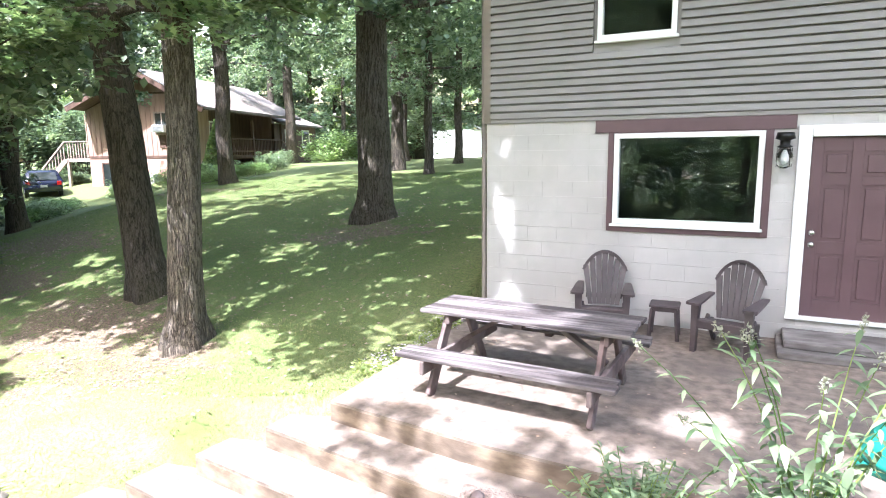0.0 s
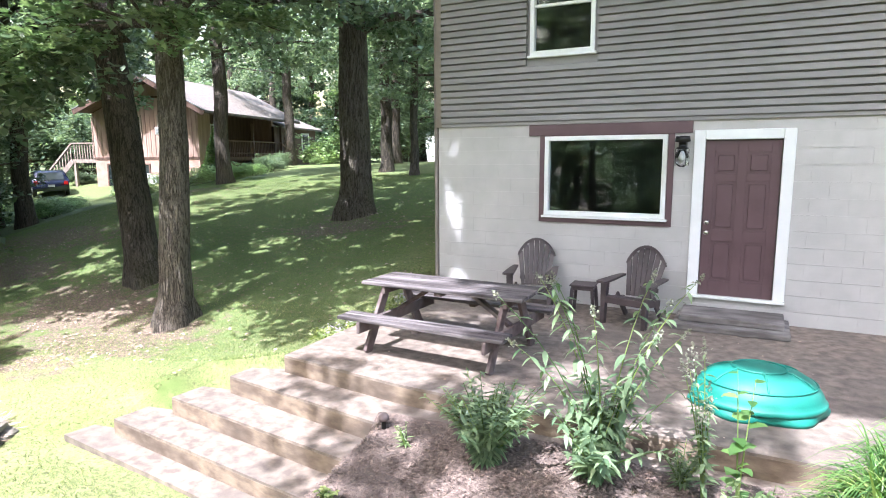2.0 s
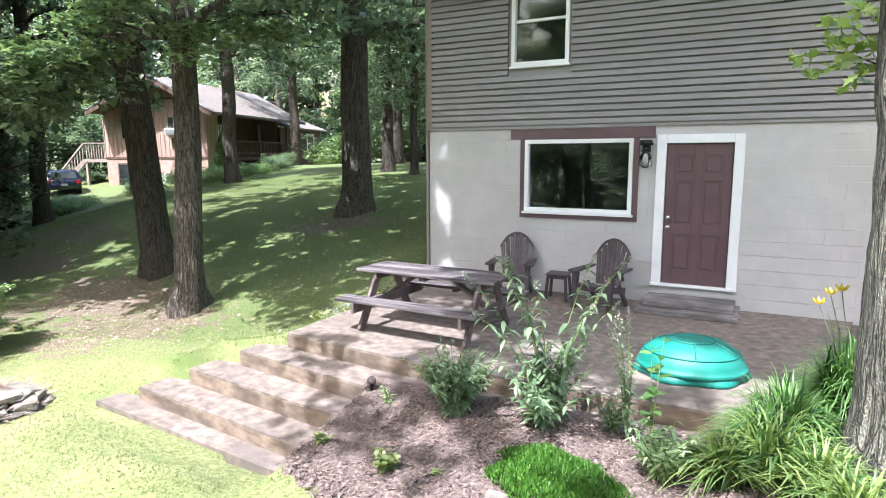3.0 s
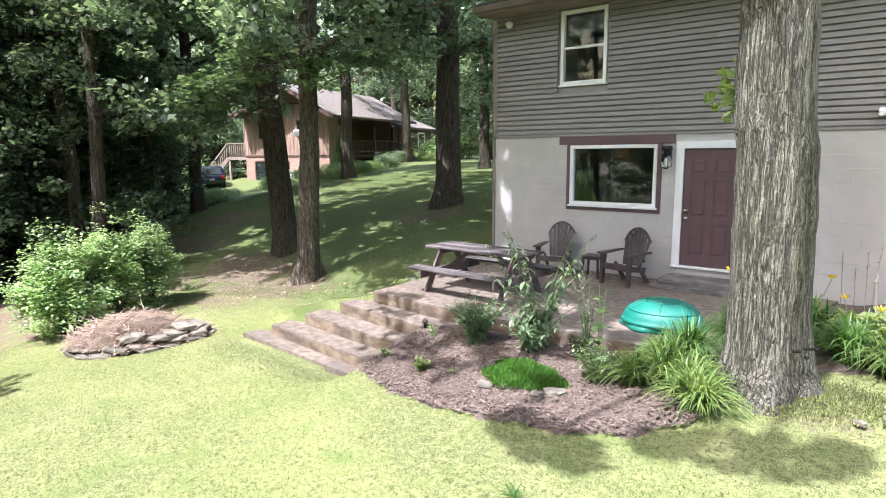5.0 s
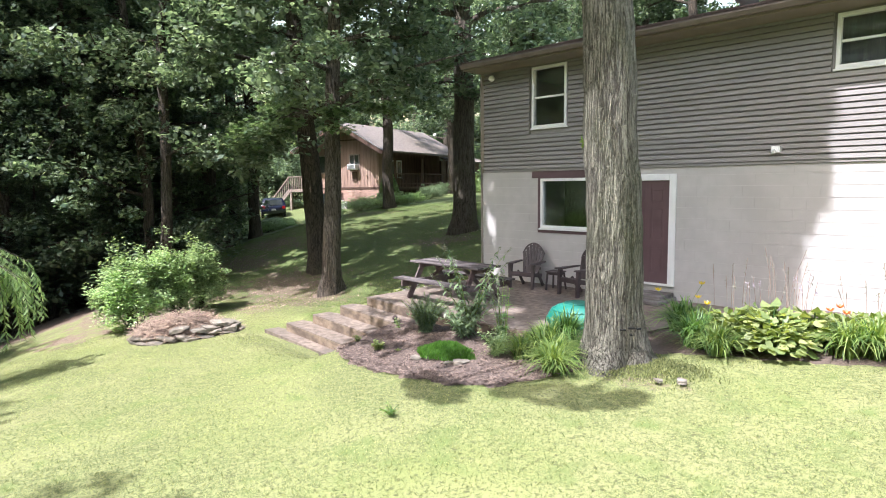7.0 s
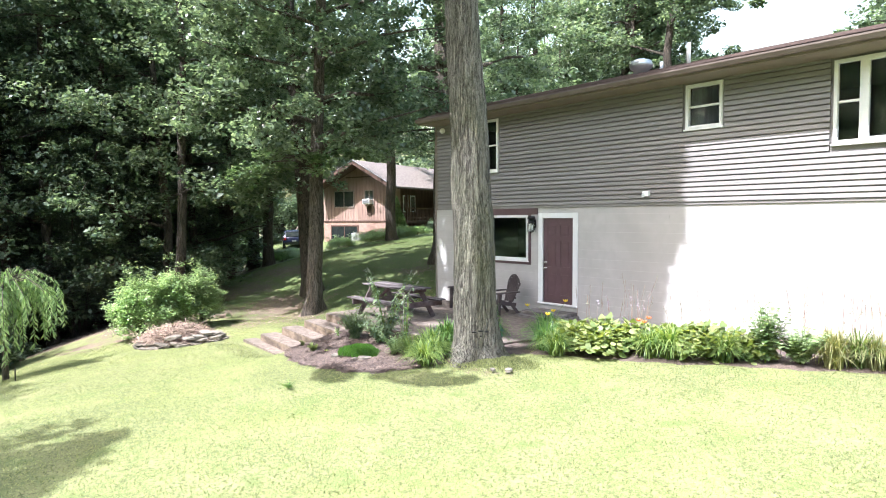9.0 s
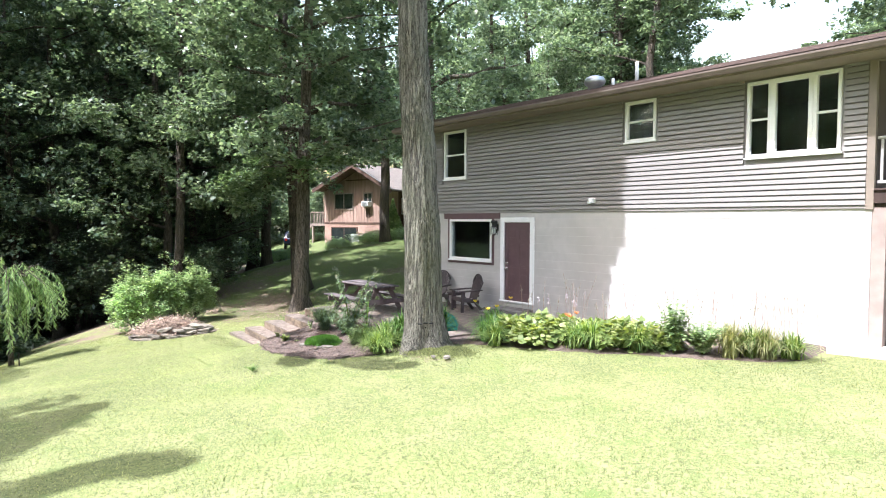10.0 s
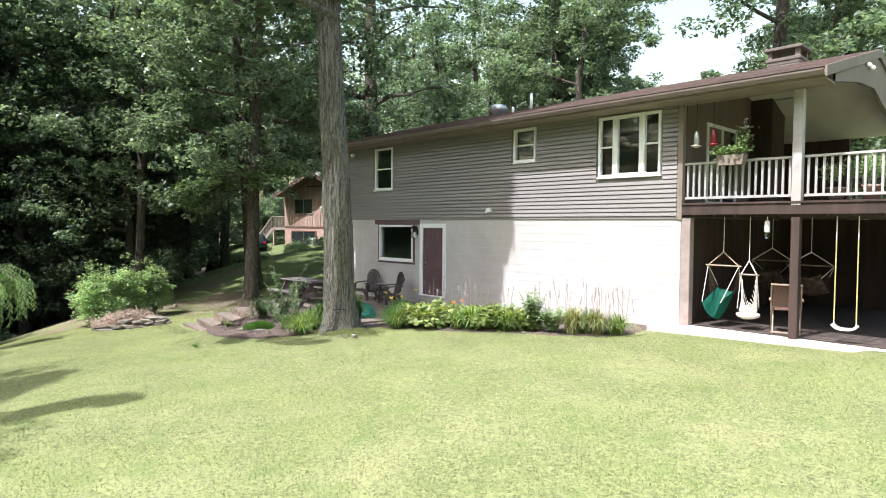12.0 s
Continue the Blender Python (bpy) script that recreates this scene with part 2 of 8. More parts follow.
SHOOTLEAF = leaf_mat("young_oak_leaf", (0.17, 0.26, 0.06), (0.36, 0.46, 0.15), 0.5, 0.35, tint=(1.3, 1.35, 0.65))
# Brighter oak green for the low sprays, with sunlight put into the colour.
SPRAYLEAF = leaf_mat("sunlit_oak_leaf", (0.085, 0.145, 0.07), (0.27, 0.34, 0.19), 0.36, 0.32, tint=(1.15, 1.28, 0.75))
LIGHTLEAF = leaf_mat("bright_leaf", (0.07, 0.125, 0.05), (0.25, 0.32, 0.15), 0.42, 0.34, tint=(1.25, 1.35, 0.75))
SHRUBLEAF = leaf_mat("shrub_leaf", (0.16, 0.26, 0.10), (0.47, 0.58, 0.33), 0.36, 0.38, tint=(1.25, 1.3, 0.7))
GREYLEAF = leaf_mat("grey_green_leaf", (0.09, 0.15, 0.078), (0.29, 0.38, 0.215), 0.34, 0.4, tint=(1.2, 1.3, 0.8))
BLADE = leaf_mat("dark_strap_leaf", (0.035, 0.095, 0.025), (0.17, 0.29, 0.09), 0.4)
LILY = leaf_mat("strap_leaf", (0.05, 0.12, 0.03), (0.30, 0.38, 0.13), 0.4)
PALEBLADE = leaf_mat("pale_grass_leaf", (0.18, 0.20, 0.08), (0.50, 0.48, 0.27), 0.35)
HOSTA = leaf_mat("hosta_leaf", (0.12, 0.18, 0.055), (0.37, 0.41, 0.18), 0.35)
MOSS = leaf_mat("moss", (0.04, 0.12, 0.015), (0.10, 0.21, 0.03), 0.3)
DRY = mat("dry_twig", (0.20, 0.135, 0.105), (0.42, 0.33, 0.26), 12.0, 0.9, 0.3, 40.0, island=0.3)
STONE = mat("field_stone", (0.13, 0.115, 0.095), (0.27, 0.24, 0.20), 7.0, 0.9, 0.7, 25.0, c3=(0.09, 0.08, 0.062), big=3.0, rnd=0.25, depth=0.02)
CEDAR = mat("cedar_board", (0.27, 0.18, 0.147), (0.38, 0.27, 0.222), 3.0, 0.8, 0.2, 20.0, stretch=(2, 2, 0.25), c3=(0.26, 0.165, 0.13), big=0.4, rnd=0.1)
# Dark cedar for brown trim, and for walls whose shade is in the colour.
CEDAR_DARK = mat("brown_and_shaded_cedar", (0.065, 0.036, 0.026), (0.115, 0.066, 0.048), 3.0, 0.8, 0.2, 20.0, stretch=(2, 2, 0.25), rnd=0.1)
PINKBLOCK = mat("pink_masonry", (0.33, 0.21, 0.17), (0.40, 0.27, 0.22), 4.0, 0.85, 0.2, 30.0)
GREYWOOD = mat("silver_deck_wood", (0.20, 0.16, 0.135), (0.29, 0.24, 0.205), 6.0, 0.85, 0.2, 30.0, stretch=(1, 1, 0.3), rnd=0.1)
ROOFFAR = mat("far_shingle", (0.12, 0.10, 0.09), (0.19, 0.165, 0.15), 6.0, 0.85, 0.3, 30.0)
BLACK = mat("black_metal", (0.012, 0.012, 0.012), (0.022, 0.022, 0.022), 10.0, 0.4, 0.1, 60.0, metal=0.6)
CHROME = mat("satin_nickel", (0.62, 0.60, 0.57), (0.68, 0.66, 0.63), 20.0, 0.25, 0.05, 90.0, metal=1.0)
GALV = mat("galvanised", (0.42, 0.43, 0.44), (0.52, 0.53, 0.54), 8.0, 0.4, 0.1, 40.0, metal=0.8)
ROPE = mat("cotton_rope", (0.60, 0.56, 0.50), (0.74, 0.70, 0.64), 60.0, 0.9, 0.5, 120.0)
GREENCLOTH = mat("green_cloth", (0.006, 0.12, 0.075), (0.014, 0.17, 0.11), 30.0, 0.8, 0.3, 90.0)
STRIPE = mat("brown_cloth", (0.07, 0.04, 0.03), (0.16, 0.12, 0.095), 10.0, 0.9, 0.3, 60.0)
# White paint greyed for rails and posts under the eave, shade in the colour.
RAILWHITE = mat("shade_dimmed_white", (0.31, 0.295, 0.29), (0.40, 0.385, 0.38), 5.0, 0.6, 0.1, 40.0, c3=(0.36, 0.33, 0.31), big=1.2)
PIER = mat("brown_pier", (0.24, 0.19, 0.175), (0.31, 0.25, 0.23), 4.0, 0.8, 0.3, 60.0)
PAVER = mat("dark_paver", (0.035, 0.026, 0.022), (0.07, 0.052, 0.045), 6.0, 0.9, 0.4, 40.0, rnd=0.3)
FRAMEWOOD = mat("pale_frame_wood", (0.26, 0.19, 0.14), (0.36, 0.27, 0.20), 8.0, 0.6, 0.2, 40.0)
WICKER = mat("brown_wicker", (0.07, 0.038, 0.027), (0.12, 0.07, 0.05), 40.0, 0.8, 0.6, 80.0)
YELLOW = leaf_mat("yellow_petal", (0.60, 0.45, 0.02), (0.80, 0.62, 0.05), 0.3, tint=(1.2, 1.1, 0.5))
ORANGE = leaf_mat("orange_petal", (0.55, 0.14, 0.04), (0.70, 0.25, 0.08), 0.3, tint=(1.2, 1.0, 0.6))
LILAC = leaf_mat("pale_lilac_petal", (0.42, 0.36, 0.45), (0.62, 0.56, 0.62), 0.3, tint=(1.0, 1.0, 1.0))
PALEYELLOW = mat("pale_yellow_plastic", (0.42, 0.36, 0.14), (0.50, 0.43, 0.18), 20.0, 0.5, 0.1, 60.0)
PANICLE = leaf_mat("faded_panicle", (0.20, 0.22, 0.15), (0.42, 0.42, 0.33), 0.3, tint=(1.0, 1.0, 0.8))
RED = mat("red_glass", (0.20, 0.012, 0.02), (0.26, 0.02, 0.028), 10.0, 0.25, 0.0)
# Room walls near black: the unlit inside's dimness is in the colour.
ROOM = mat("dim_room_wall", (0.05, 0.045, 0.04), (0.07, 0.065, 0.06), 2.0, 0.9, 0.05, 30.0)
BLIND = mat("grey_curtain", (0.10, 0.10, 0.11), (0.15, 0.15, 0.16), 3.0, 0.9, 0.2, 20.0, stretch=(6, 1, 0.5))
GLASS = glass_mat("window_glass")
CARPAINT = mat("dark_blue_car_paint", (0.012, 0.016, 0.035), (0.018, 0.022, 0.045), 2.0, 0.2, 0.0, metal=0.3)
TYRE = mat("tyre_rubber", (0.015, 0.015, 0.015), (0.03, 0.03, 0.03), 20.0, 0.9, 0.2, 60.0)
TAIL = mat("red_lens", (0.30, 0.01, 0.01), (0.36, 0.015, 0.015), 10.0, 0.2, 0.0)
PORCHWALL = mat("brown_porch_paint", (0.105, 0.078, 0.07), (0.135, 0.10, 0.09), 3.0, 0.7, 0.1, 30.0, stretch=(1, 1, 0.4))
GREYCAP = mat("grey_chimney_metal", (0.30, 0.29, 0.285), (0.38, 0.365, 0.355), 4.0, 0.55, 0.1, 30.0)
BROWNGUT = mat("brown_gutter", (0.115, 0.09, 0.077), (0.145, 0.115, 0.10), 3.0, 0.5, 0.1, 40.0)


# ---- building blocks ----
def thing(name, m=None, label="", category="", group="", kind=""):
    ob = new(name)
    ob.empty_display_size = 0.1
    if m is not None:
        ob.matrix_world = m
    return tagged(ob, label, category, group, kind)


def link_mesh(name, me, material, parent=None, label=""):
    ob = new(name, me)
    if material is not None and not me.materials:
        me.materials.append(material)
    if parent is not None:
        ob.parent = parent
    return tagged(ob, label)


def part(name, bm, material, parent=None, label="", smooth=False):
    me = bpy.data.meshes.new(name)
    if smooth:
        for f in bm.faces:
            f.smooth = True
    bm.to_mesh(me)
    bm.free()
    return link_mesh(name, me, material, parent, label)


def bx(bm, x0, x1, y0, y1, z0, z1, bevel=0.0, m=None):
    """Adds a box between two corners to bm."""
    r = bmesh.ops.create_cube(bm, size=1.0, matrix=Matrix.LocRotScale(((x0 + x1) / 2, (y0 + y1) / 2, (z0 + z1) / 2), None, (abs(x1 - x0), abs(y1 - y0), abs(z1 - z0))))
    vs = r["verts"]
    if bevel:
        es = list({e for v in vs for e in v.link_edges})
        b = bmesh.ops.bevel(bm, geom=es, offset=bevel, segments=1, affect="EDGES")
        vs = list({v for f in b["faces"] for v in f.verts} | {v for v in vs if v.is_valid})
    if m is not None:
        bmesh.ops.transform(bm, matrix=m, verts=[v for v in vs if v.is_valid])
    return bm


def box(x0, x1, y0, y1, z0, z1, bevel=0.0, m=None):
    return bx(bmesh.new(), x0, x1, y0, y1, z0, z1, bevel, m)


def beam(a, b, w, h, bevel=0.004, bm=None):
    """A bar of section w x h from a to b (h lies as near upright as it can)."""
    a, b = Vector(a), Vector(b)
    d = b - a
    m = Matrix.Translation(a) @ d.to_track_quat("X", "Z").to_matrix().to_4x4()
    return bx(bm or bmesh.new(), 0, d.length, -w / 2, w / 2, -h / 2, h / 2, bevel, m)


def tube(pts, radii, seg=8, bm=None, cap=True):
    """A round tube through points with a radius at each."""
    bm = bm or bmesh.new()
    rings = []
    pts = [Vector(p) for p in pts]
    for i, p in enumerate(pts):
        d = (pts[min(i + 1, len(pts) - 1)] - pts[max(i - 1, 0)]).normalized()
        u = d.cross(Vector((0, 1, 0)) if abs(d.y) < 0.9 else Vector((1, 0, 0))).normalized()
        v = d.cross(u)
        r = radii[i] if isinstance(radii, (list, tuple)) else radii
        rings.append([bm.verts.new(p + (u * math.cos(2 * math.pi * k / seg) + v * math.sin(2 * math.pi * k / seg)) * r) for k in range(seg)])
    for a, b in zip(rings, rings[1:]):
        for k in range(seg):
            bm.faces.new((a[k], a[(k + 1) % seg], b[(k + 1) % seg], b[k]))
    if cap:
        bm.faces.new(rings[0][::-1])
        bm.faces.new(rings[-1])
    return bm


def lathe(profile, seg=20, bm=None, centre=(0, 0, 0)):
    """A turned shape from (radius, height) pairs."""
    bm = bm or bmesh.new()
    c = Vector(centre)
    rings = [[bm.verts.new(c + Vector((r * math.cos(2 * math.pi * k / seg), r * math.sin(2 * math.pi * k / seg), z))) for k in range(seg)] for r, z in profile]
    for a, b in zip(rings, rings[1:]):
        for k in range(seg):
            bm.faces.new((a[k], a[(k + 1) % seg], b[(k + 1) % seg], b[k]))
    bm.faces.new(rings[0][::-1])
    bm.faces.new(rings[-1])
    return bm


def prism(poly, z0, z1, bm=None):
    """An upright prism over a polygon of (x, y); z0 and z1 are numbers."""
    bm = bm or bmesh.new()
    lo = [bm.verts.new((x, y, z0)) for x, y in poly]
    hi = [bm.verts.new((x, y, z1)) for x, y in poly]
    k = len(poly)
    bm.faces.new(hi)
    bm.faces.new(lo[::-1])
    for i in range(k):
        bm.faces.new((lo[i], lo[(i + 1) % k], hi[(i + 1) % k], hi[i]))
    bmesh.ops.recalc_face_normals(bm, faces=bm.faces[:])
    return bm


def np_mesh(name, verts, faces, smooth=False):
    """A mesh from arrays: verts (n, 3), faces (m, k)."""
    me = bpy.data.meshes.new(name)
    faces = np.asarray(faces, dtype=np.int32)
    me.vertices.add(len(verts))
    me.vertices.foreach_set("co", np.ascontiguousarray(verts, dtype=np.float32).ravel())
    me.loops.add(faces.size)
    me.loops.foreach_set("vertex_index", faces.ravel())
    me.polygons.add(len(faces))
    me.polygons.foreach_set("loop_start", np.arange(0, faces.size, faces.shape[1], dtype=np.int32))
    if smooth:
        me.polygons.foreach_set("use_smooth", np.ones(len(faces), dtype=bool))
    me.update(calc_edges=True)
    return me


def turns(rng, n, tilt):
    """n random frames (n, 3, 3) whose third axis leans from the upright by about tilt radians."""
    a, b, c = rng.uniform(0, 2 * np.pi, n), rng.normal(0, tilt, n), rng.uniform(0, 2 * np.pi, n)
    za = np.stack([np.sin(b) * np.cos(a), np.sin(b) * np.sin(a), np.cos(b)], 1)
    x0 = np.stack([np.cos(c), np.sin(c), np.zeros(n)], 1)
    x = x0 - za * (x0 * za).sum(1)[:, None]
    x /= np.linalg.norm(x, axis=1)[:, None] + 1e-9
    return np.stack([x, np.cross(za, x), za], 1)


RHOMB = np.array([(0, -0.5, 0), (0.34, 0.02, 0.08), (0, 0.5, -0.06), (-0.34, 0.02, 0.08)])
LOBED = np.array([(0, -0.55, 0), (0.13, -0.22, 0.02), (0.36, -0.16, 0.07), (0.17, 0.0, 0.03), (0.40, 0.16, 0.08), (0.15, 0.22, 0.02), (0, 0.52, -0.05),
                  (-0.15, 0.22, 0.02), (-0.40, 0.16, 0.08), (-0.17, 0.0, 0.03), (-0.36, -0.16, 0.07), (-0.13, -0.22, 0.02)])
LANCE = np.array([(0, 0, 0), (0.11, 0.35, 0.03), (0, 1.0, -0.22), (-0.11, 0.35, 0.03)])
BROAD = np.array([(0, 0, 0), (0.11, 0.16, 0.03), (0.15, 0.38, 0.03), (0.11, 0.66, -0.05), (0, 1.0, -0.24), (-0.11, 0.66, -0.05), (-0.15, 0.38, 0.03), (-0.11, 0.16, 0.03)])
HEART = np.array([(0, 0, 0), (0.34, 0.08, 0.06), (0.42, 0.42, 0.10), (0.20, 0.82, 0.04), (0, 1.0, -0.12), (-0.20, 0.82, 0.04), (-0.42, 0.42, 0.10), (-0.34, 0.08, 0.06)])


def leaves(name, at, frames, sizes, shape=RHOMB):
    """One mesh of leaves: places (n, 3), frames (n, 3, 3), sizes (n,)."""
    k = len(shape)
    v = np.einsum("kj,njc->nkc", shape, frames) * sizes[:, None, None] + at[:, None, :]
    return np_mesh(name, v.reshape(-1, 3), np.arange(len(at) * k).reshape(-1, k))


def clumps(rng, centres, radii, per, flat=0.6):
    """Leaf places in clumps round centres."""
    n = len(centres)
    d = rng.normal(0, 1, (n, per, 3))
    d /= np.linalg.norm(d, axis=2)[..., None]
    d *= rng.uniform(0.25, 1.0, (n, per, 1)) ** 0.6
    d[..., 2] *= flat
    return (centres[:, None, :] + d * radii[:, None, None]).reshape(-1, 3)


def smooth(a, b, x):
    t = np.clip((np.asarray(x, dtype=float) - a) / (b - a), 0, 1)
    return t * t * (3 - 2 * t)


# ---- ground ----
def bare_ground(x, y):
    """The height of the lawn and the hillside."""
    x, y = np.asarray(x, dtype=float), np.asarray(y, dtype=float)
    z = np.where(x > 2.6, 0.035 * (x - 2.6), 0.09 * (np.maximum(x, -9.0) - 2.6)) + 0.02 * (np.minimum(x, -9.0) + 9.0) * (x > -40) - 0.62 * (x <= -40)
    z = z + (0.04 - 0.015 * smooth(2, 7, x)) * (np.clip(y, -12, np.where(x > 0, 4.6, 8.0)) - 3)
    hill = 2.9 * (1 - np.exp(-(np.maximum(y - 5.5, 0) / 9.0) ** 1.3))
    z = z + hill * smooth(-1.5, -3.4, x)
    z = z - 1.3 * smooth(-17, -31, x) * smooth(30, 17, y) * smooth(4, 10, y)
    d = -(x + 5.0) * 0.58 - (y + 2.5) * 0.81
    z = z - 0.30 * np.log1p(np.exp(np.clip((d - 1.2) / 0.8, -30, 12))) * 0.8
    away = np.hypot(np.maximum(0, -3.2 - x), np.maximum(0, 3.9 - y))
    bank = -0.05 - 0.26 * away - 1.2 * smooth(0.0, 1.6, x)
    k = 0.12
    z = np.where(x < 6, k * np.logaddexp(z / k, bank / k), z)
    bed = np.exp(-(((x + 0.3) / 1.4) ** 2 + ((y - 2.6) / 0.7) ** 2))
    z = z + 0.12 * bed
    # the turf stops just below the lowest step
    d = y - (2.2 - 0.119 * (x + 1.95))
    foot = smooth(-1.1, -0.1, d) * smooth(-6.6, -5.4, x) * smooth(-1.75, -2.15, x) * smooth(1.2, 0.7, d)
    return z + foot * (np.minimum(z, -0.80) - z)


def ground_z(x, y):
    x, y = np.asarray(x, dtype=float), np.asarray(y, dtype=float)
    z = bare_ground(x, y)
    z = z + 0.025 * np.sin(0.9 * x + 0.4 * y) * np.cos(0.7 * y - 0.3 * x)
    under = ((x > -3.42) & (x < 2.0) & (y > 3.45) & (y < 8)) | ((x > -3.9) & (x < 14.3) & (y > 7.45) & (y < 14.0))
    under = under | ((x > -1.9) & (x < 2.0) & (y > 3.2) & (y < 8))
    for k in range(1, 5):
        under = under | ((x > -3.5 - 0.46 * k + 0.05) & (x < -1.9) & (y > 3.85 - 0.35 * k - 0.16 * (x + 3.2)) & (y < 4.5))
    under = under | ((x > 1.9) & (x < 2.8 + 0.22 * (y - 3.5)) & (y > 3.7) & (y < 8))
    return np.where(under, np.minimum(z, -1.0), z)


def z_at(x, y):
    return float(bare_ground(x, y) + 0.025 * math.sin(0.9 * x + 0.4 * y) * math.cos(0.7 * y - 0.3 * x))


def build_ground():
    xs = np.unique(np.concatenate([np.linspace(-400, -70, 14), np.linspace(-70, -30, 33), np.arange(-30, -14, 0.4), np.arange(-14, 15, 0.2), np.linspace(15, 60, 20), np.linspace(60, 400, 14)]))
    ys = np.unique(np.concatenate([np.linspace(-400, -50, 14), np.linspace(-50, -9, 25), np.arange(-9, 14.5, 0.2), np.linspace(14.5, 60, 40), np.linspace(60, 400, 14)]))
    gx, gy = np.meshgrid(xs, ys, indexing="ij")
    gz = ground_z(gx, gy)
    n, m = gx.shape
    i, j = np.meshgrid(np.arange(n - 1), np.arange(m - 1), indexing="ij")
    a = (i * m + j).ravel()
    me = np_mesh("ground", np.stack([gx.ravel(), gy.ravel(), gz.ravel()], 1), np.stack([a, a + m, a + m + 1, a + 1], 1), True)
    # where the turf gives way to soil and fallen leaves: the woods' floor, the trees' feet, the bank by the shrub
    bare = smooth(0.8, -1.2, gy + 1.2 + 0.5 * gx + 0.5 * np.sin(0.9 * gx)) * smooth(-12.5, -15.5, gx)
    for cx, cy, rx, ry, k in ((-8.6, 5.3, 2.1, 1.3, 0.95), (-10.8, 6.2, 2.6, 1.6, 0.9), (-12.6, 4.6, 2.6, 1.3, 0.85), (-8.6, 4.0, 1.4, 0.6, 0.75), (-17.5, 9.6, 3.0, 1.2, 0.9), (-19.5, 15.6, 3.6, 0.7, 0.8), (-8.0, 10.9, 2.2, 0.7, 0.8), (-10.2, 0.1, 1.6, 1.1, 0.7), (-12.0, 2.0, 2.6, 2.2, 0.8), (3.3, 2.6, 0.75, 0.35, 0.55), (-8.4, 11.6, 1.3, 1.0, 0.6), (-15.5, 7.4, 2.2, 1.0, 0.9)):
        bare = np.maximum(bare, k * np.exp(-((gx - cx) / rx) ** 2 - ((gy - cy) / ry) ** 2))
    me.attributes.new("bare", "FLOAT", "POINT").data.foreach_set("value", np.clip(bare, 0, 1).ravel().astype(np.float32))
    # Hillside turf is mixed greener and darker than the lawn.
    me.attributes.new("hill_turf", "FLOAT", "POINT").data.foreach_set("value", (0.85 * smooth(-3.6, -6.0, gx) * smooth(3.2, 5.6, gy)).ravel().astype(np.float32))
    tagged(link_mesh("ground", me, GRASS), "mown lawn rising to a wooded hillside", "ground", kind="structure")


build_ground()


# ---- patio and steps ----
RISE = 0.19


def build_patio():
    patio = thing("patio", None, "reddish stained concrete patio with four wide steps", "patio", kind="structure")
    part("slab", prism([(-3.5, 3.86), (-2.0, 3.68), (-0.9, 3.64), (1.95, 3.68), (2.05, 4.6), (2.45, 6.0), (2.75, 7.6), (-3.5, 7.6)], -0.6, 0.0), PATIO, patio, "reddish stained concrete slab")
    part("step", prism([(-3.95, 3.50), (-1.88, 3.22), (1.95, 3.28), (1.95, 3.75), (-3.5, 3.95), (-3.93, 3.8)], -0.8, -RISE), PATIO, patio)
    part("step", prism([(-4.42, 3.13), (-1.86, 2.83), (-1.86, 3.3), (-3.85, 3.6), (-4.38, 3.5)], -1.0, -2 * RISE), PATIO, patio)
    part("step", prism([(-4.88, 2.77), (-1.84, 2.44), (-1.84, 2.95), (-4.3, 3.25), (-4.84, 3.15)], -1.2, -3 * RISE), PATIO, patio)
    part("step", prism([(-5.36, 2.52), (-1.95, 2.2), (-1.84, 2.55), (-4.8, 2.9), (-5.3, 2.82)], -1.3, -4 * RISE + 0.02), PATIO, patio)
    # darker, stained faces of the steps, set just proud of the concrete
    for row, top in (([(-3.5, 3.86), (-2.0, 3.68), (-0.9, 3.64), (1.95, 3.68)], 0.0), ([(-3.95, 3.50), (-1.88, 3.22), (1.95, 3.28)], -RISE),
                     ([(-4.42, 3.13), (-1.86, 2.83)], -2 * RISE), ([(-4.88, 2.77), (-1.84, 2.44)], -3 * RISE)):
        bm = bmesh.new()
        for (x0, y0), (x1, y1) in zip(row, row[1:]):
            d = Vector((x1 - x0, y1 - y0, 0)).normalized()
            nrm = Vector((d.y, -d.x, 0)) * 0.004
            q = [Vector((x0, y0, top - RISE)) + nrm, Vector((x1, y1, top - RISE)) + nrm, Vector((x1, y1, top - 0.025)) + nrm, Vector((x0, y0, top - 0.025)) + nrm]
            back = [v - nrm * 4 for v in q]
            a, b = [bm.verts.new(v) for v in q], [bm.verts.new(v) for v in back]
            bm.faces.new(a)
            for i in range(4):
                bm.faces.new((a[i], b[i], b[(i + 1) % 4], a[(i + 1) % 4]))
        part("riser", bm, RISER, patio, "tan, stained step face")


build_patio()


# ---- the house ----
X0, X1, YF, YB = -3.54, 8.41, 7.6, 13.8
JOIN, TOP = 2.59, 5.0
EAVE_Y, EAVE_Z, PITCH, RIDGE_Y = 6.92, 5.12, 0.272, 10.7
ROOF_X0, ROOF_X1 = -3.57, 11.15
FRONT = {"w1": (-1.80, -0.12, 1.285, 2.41), "door": (0.34, 1.22, 0.30, 2.33), "w2": (-2.05, -1.125, 3.55, 4.90), "w3": (3.885, 4.605, 4.05, 4.905), "w4": (6.435, 7.95, 3.53, 4.895)}


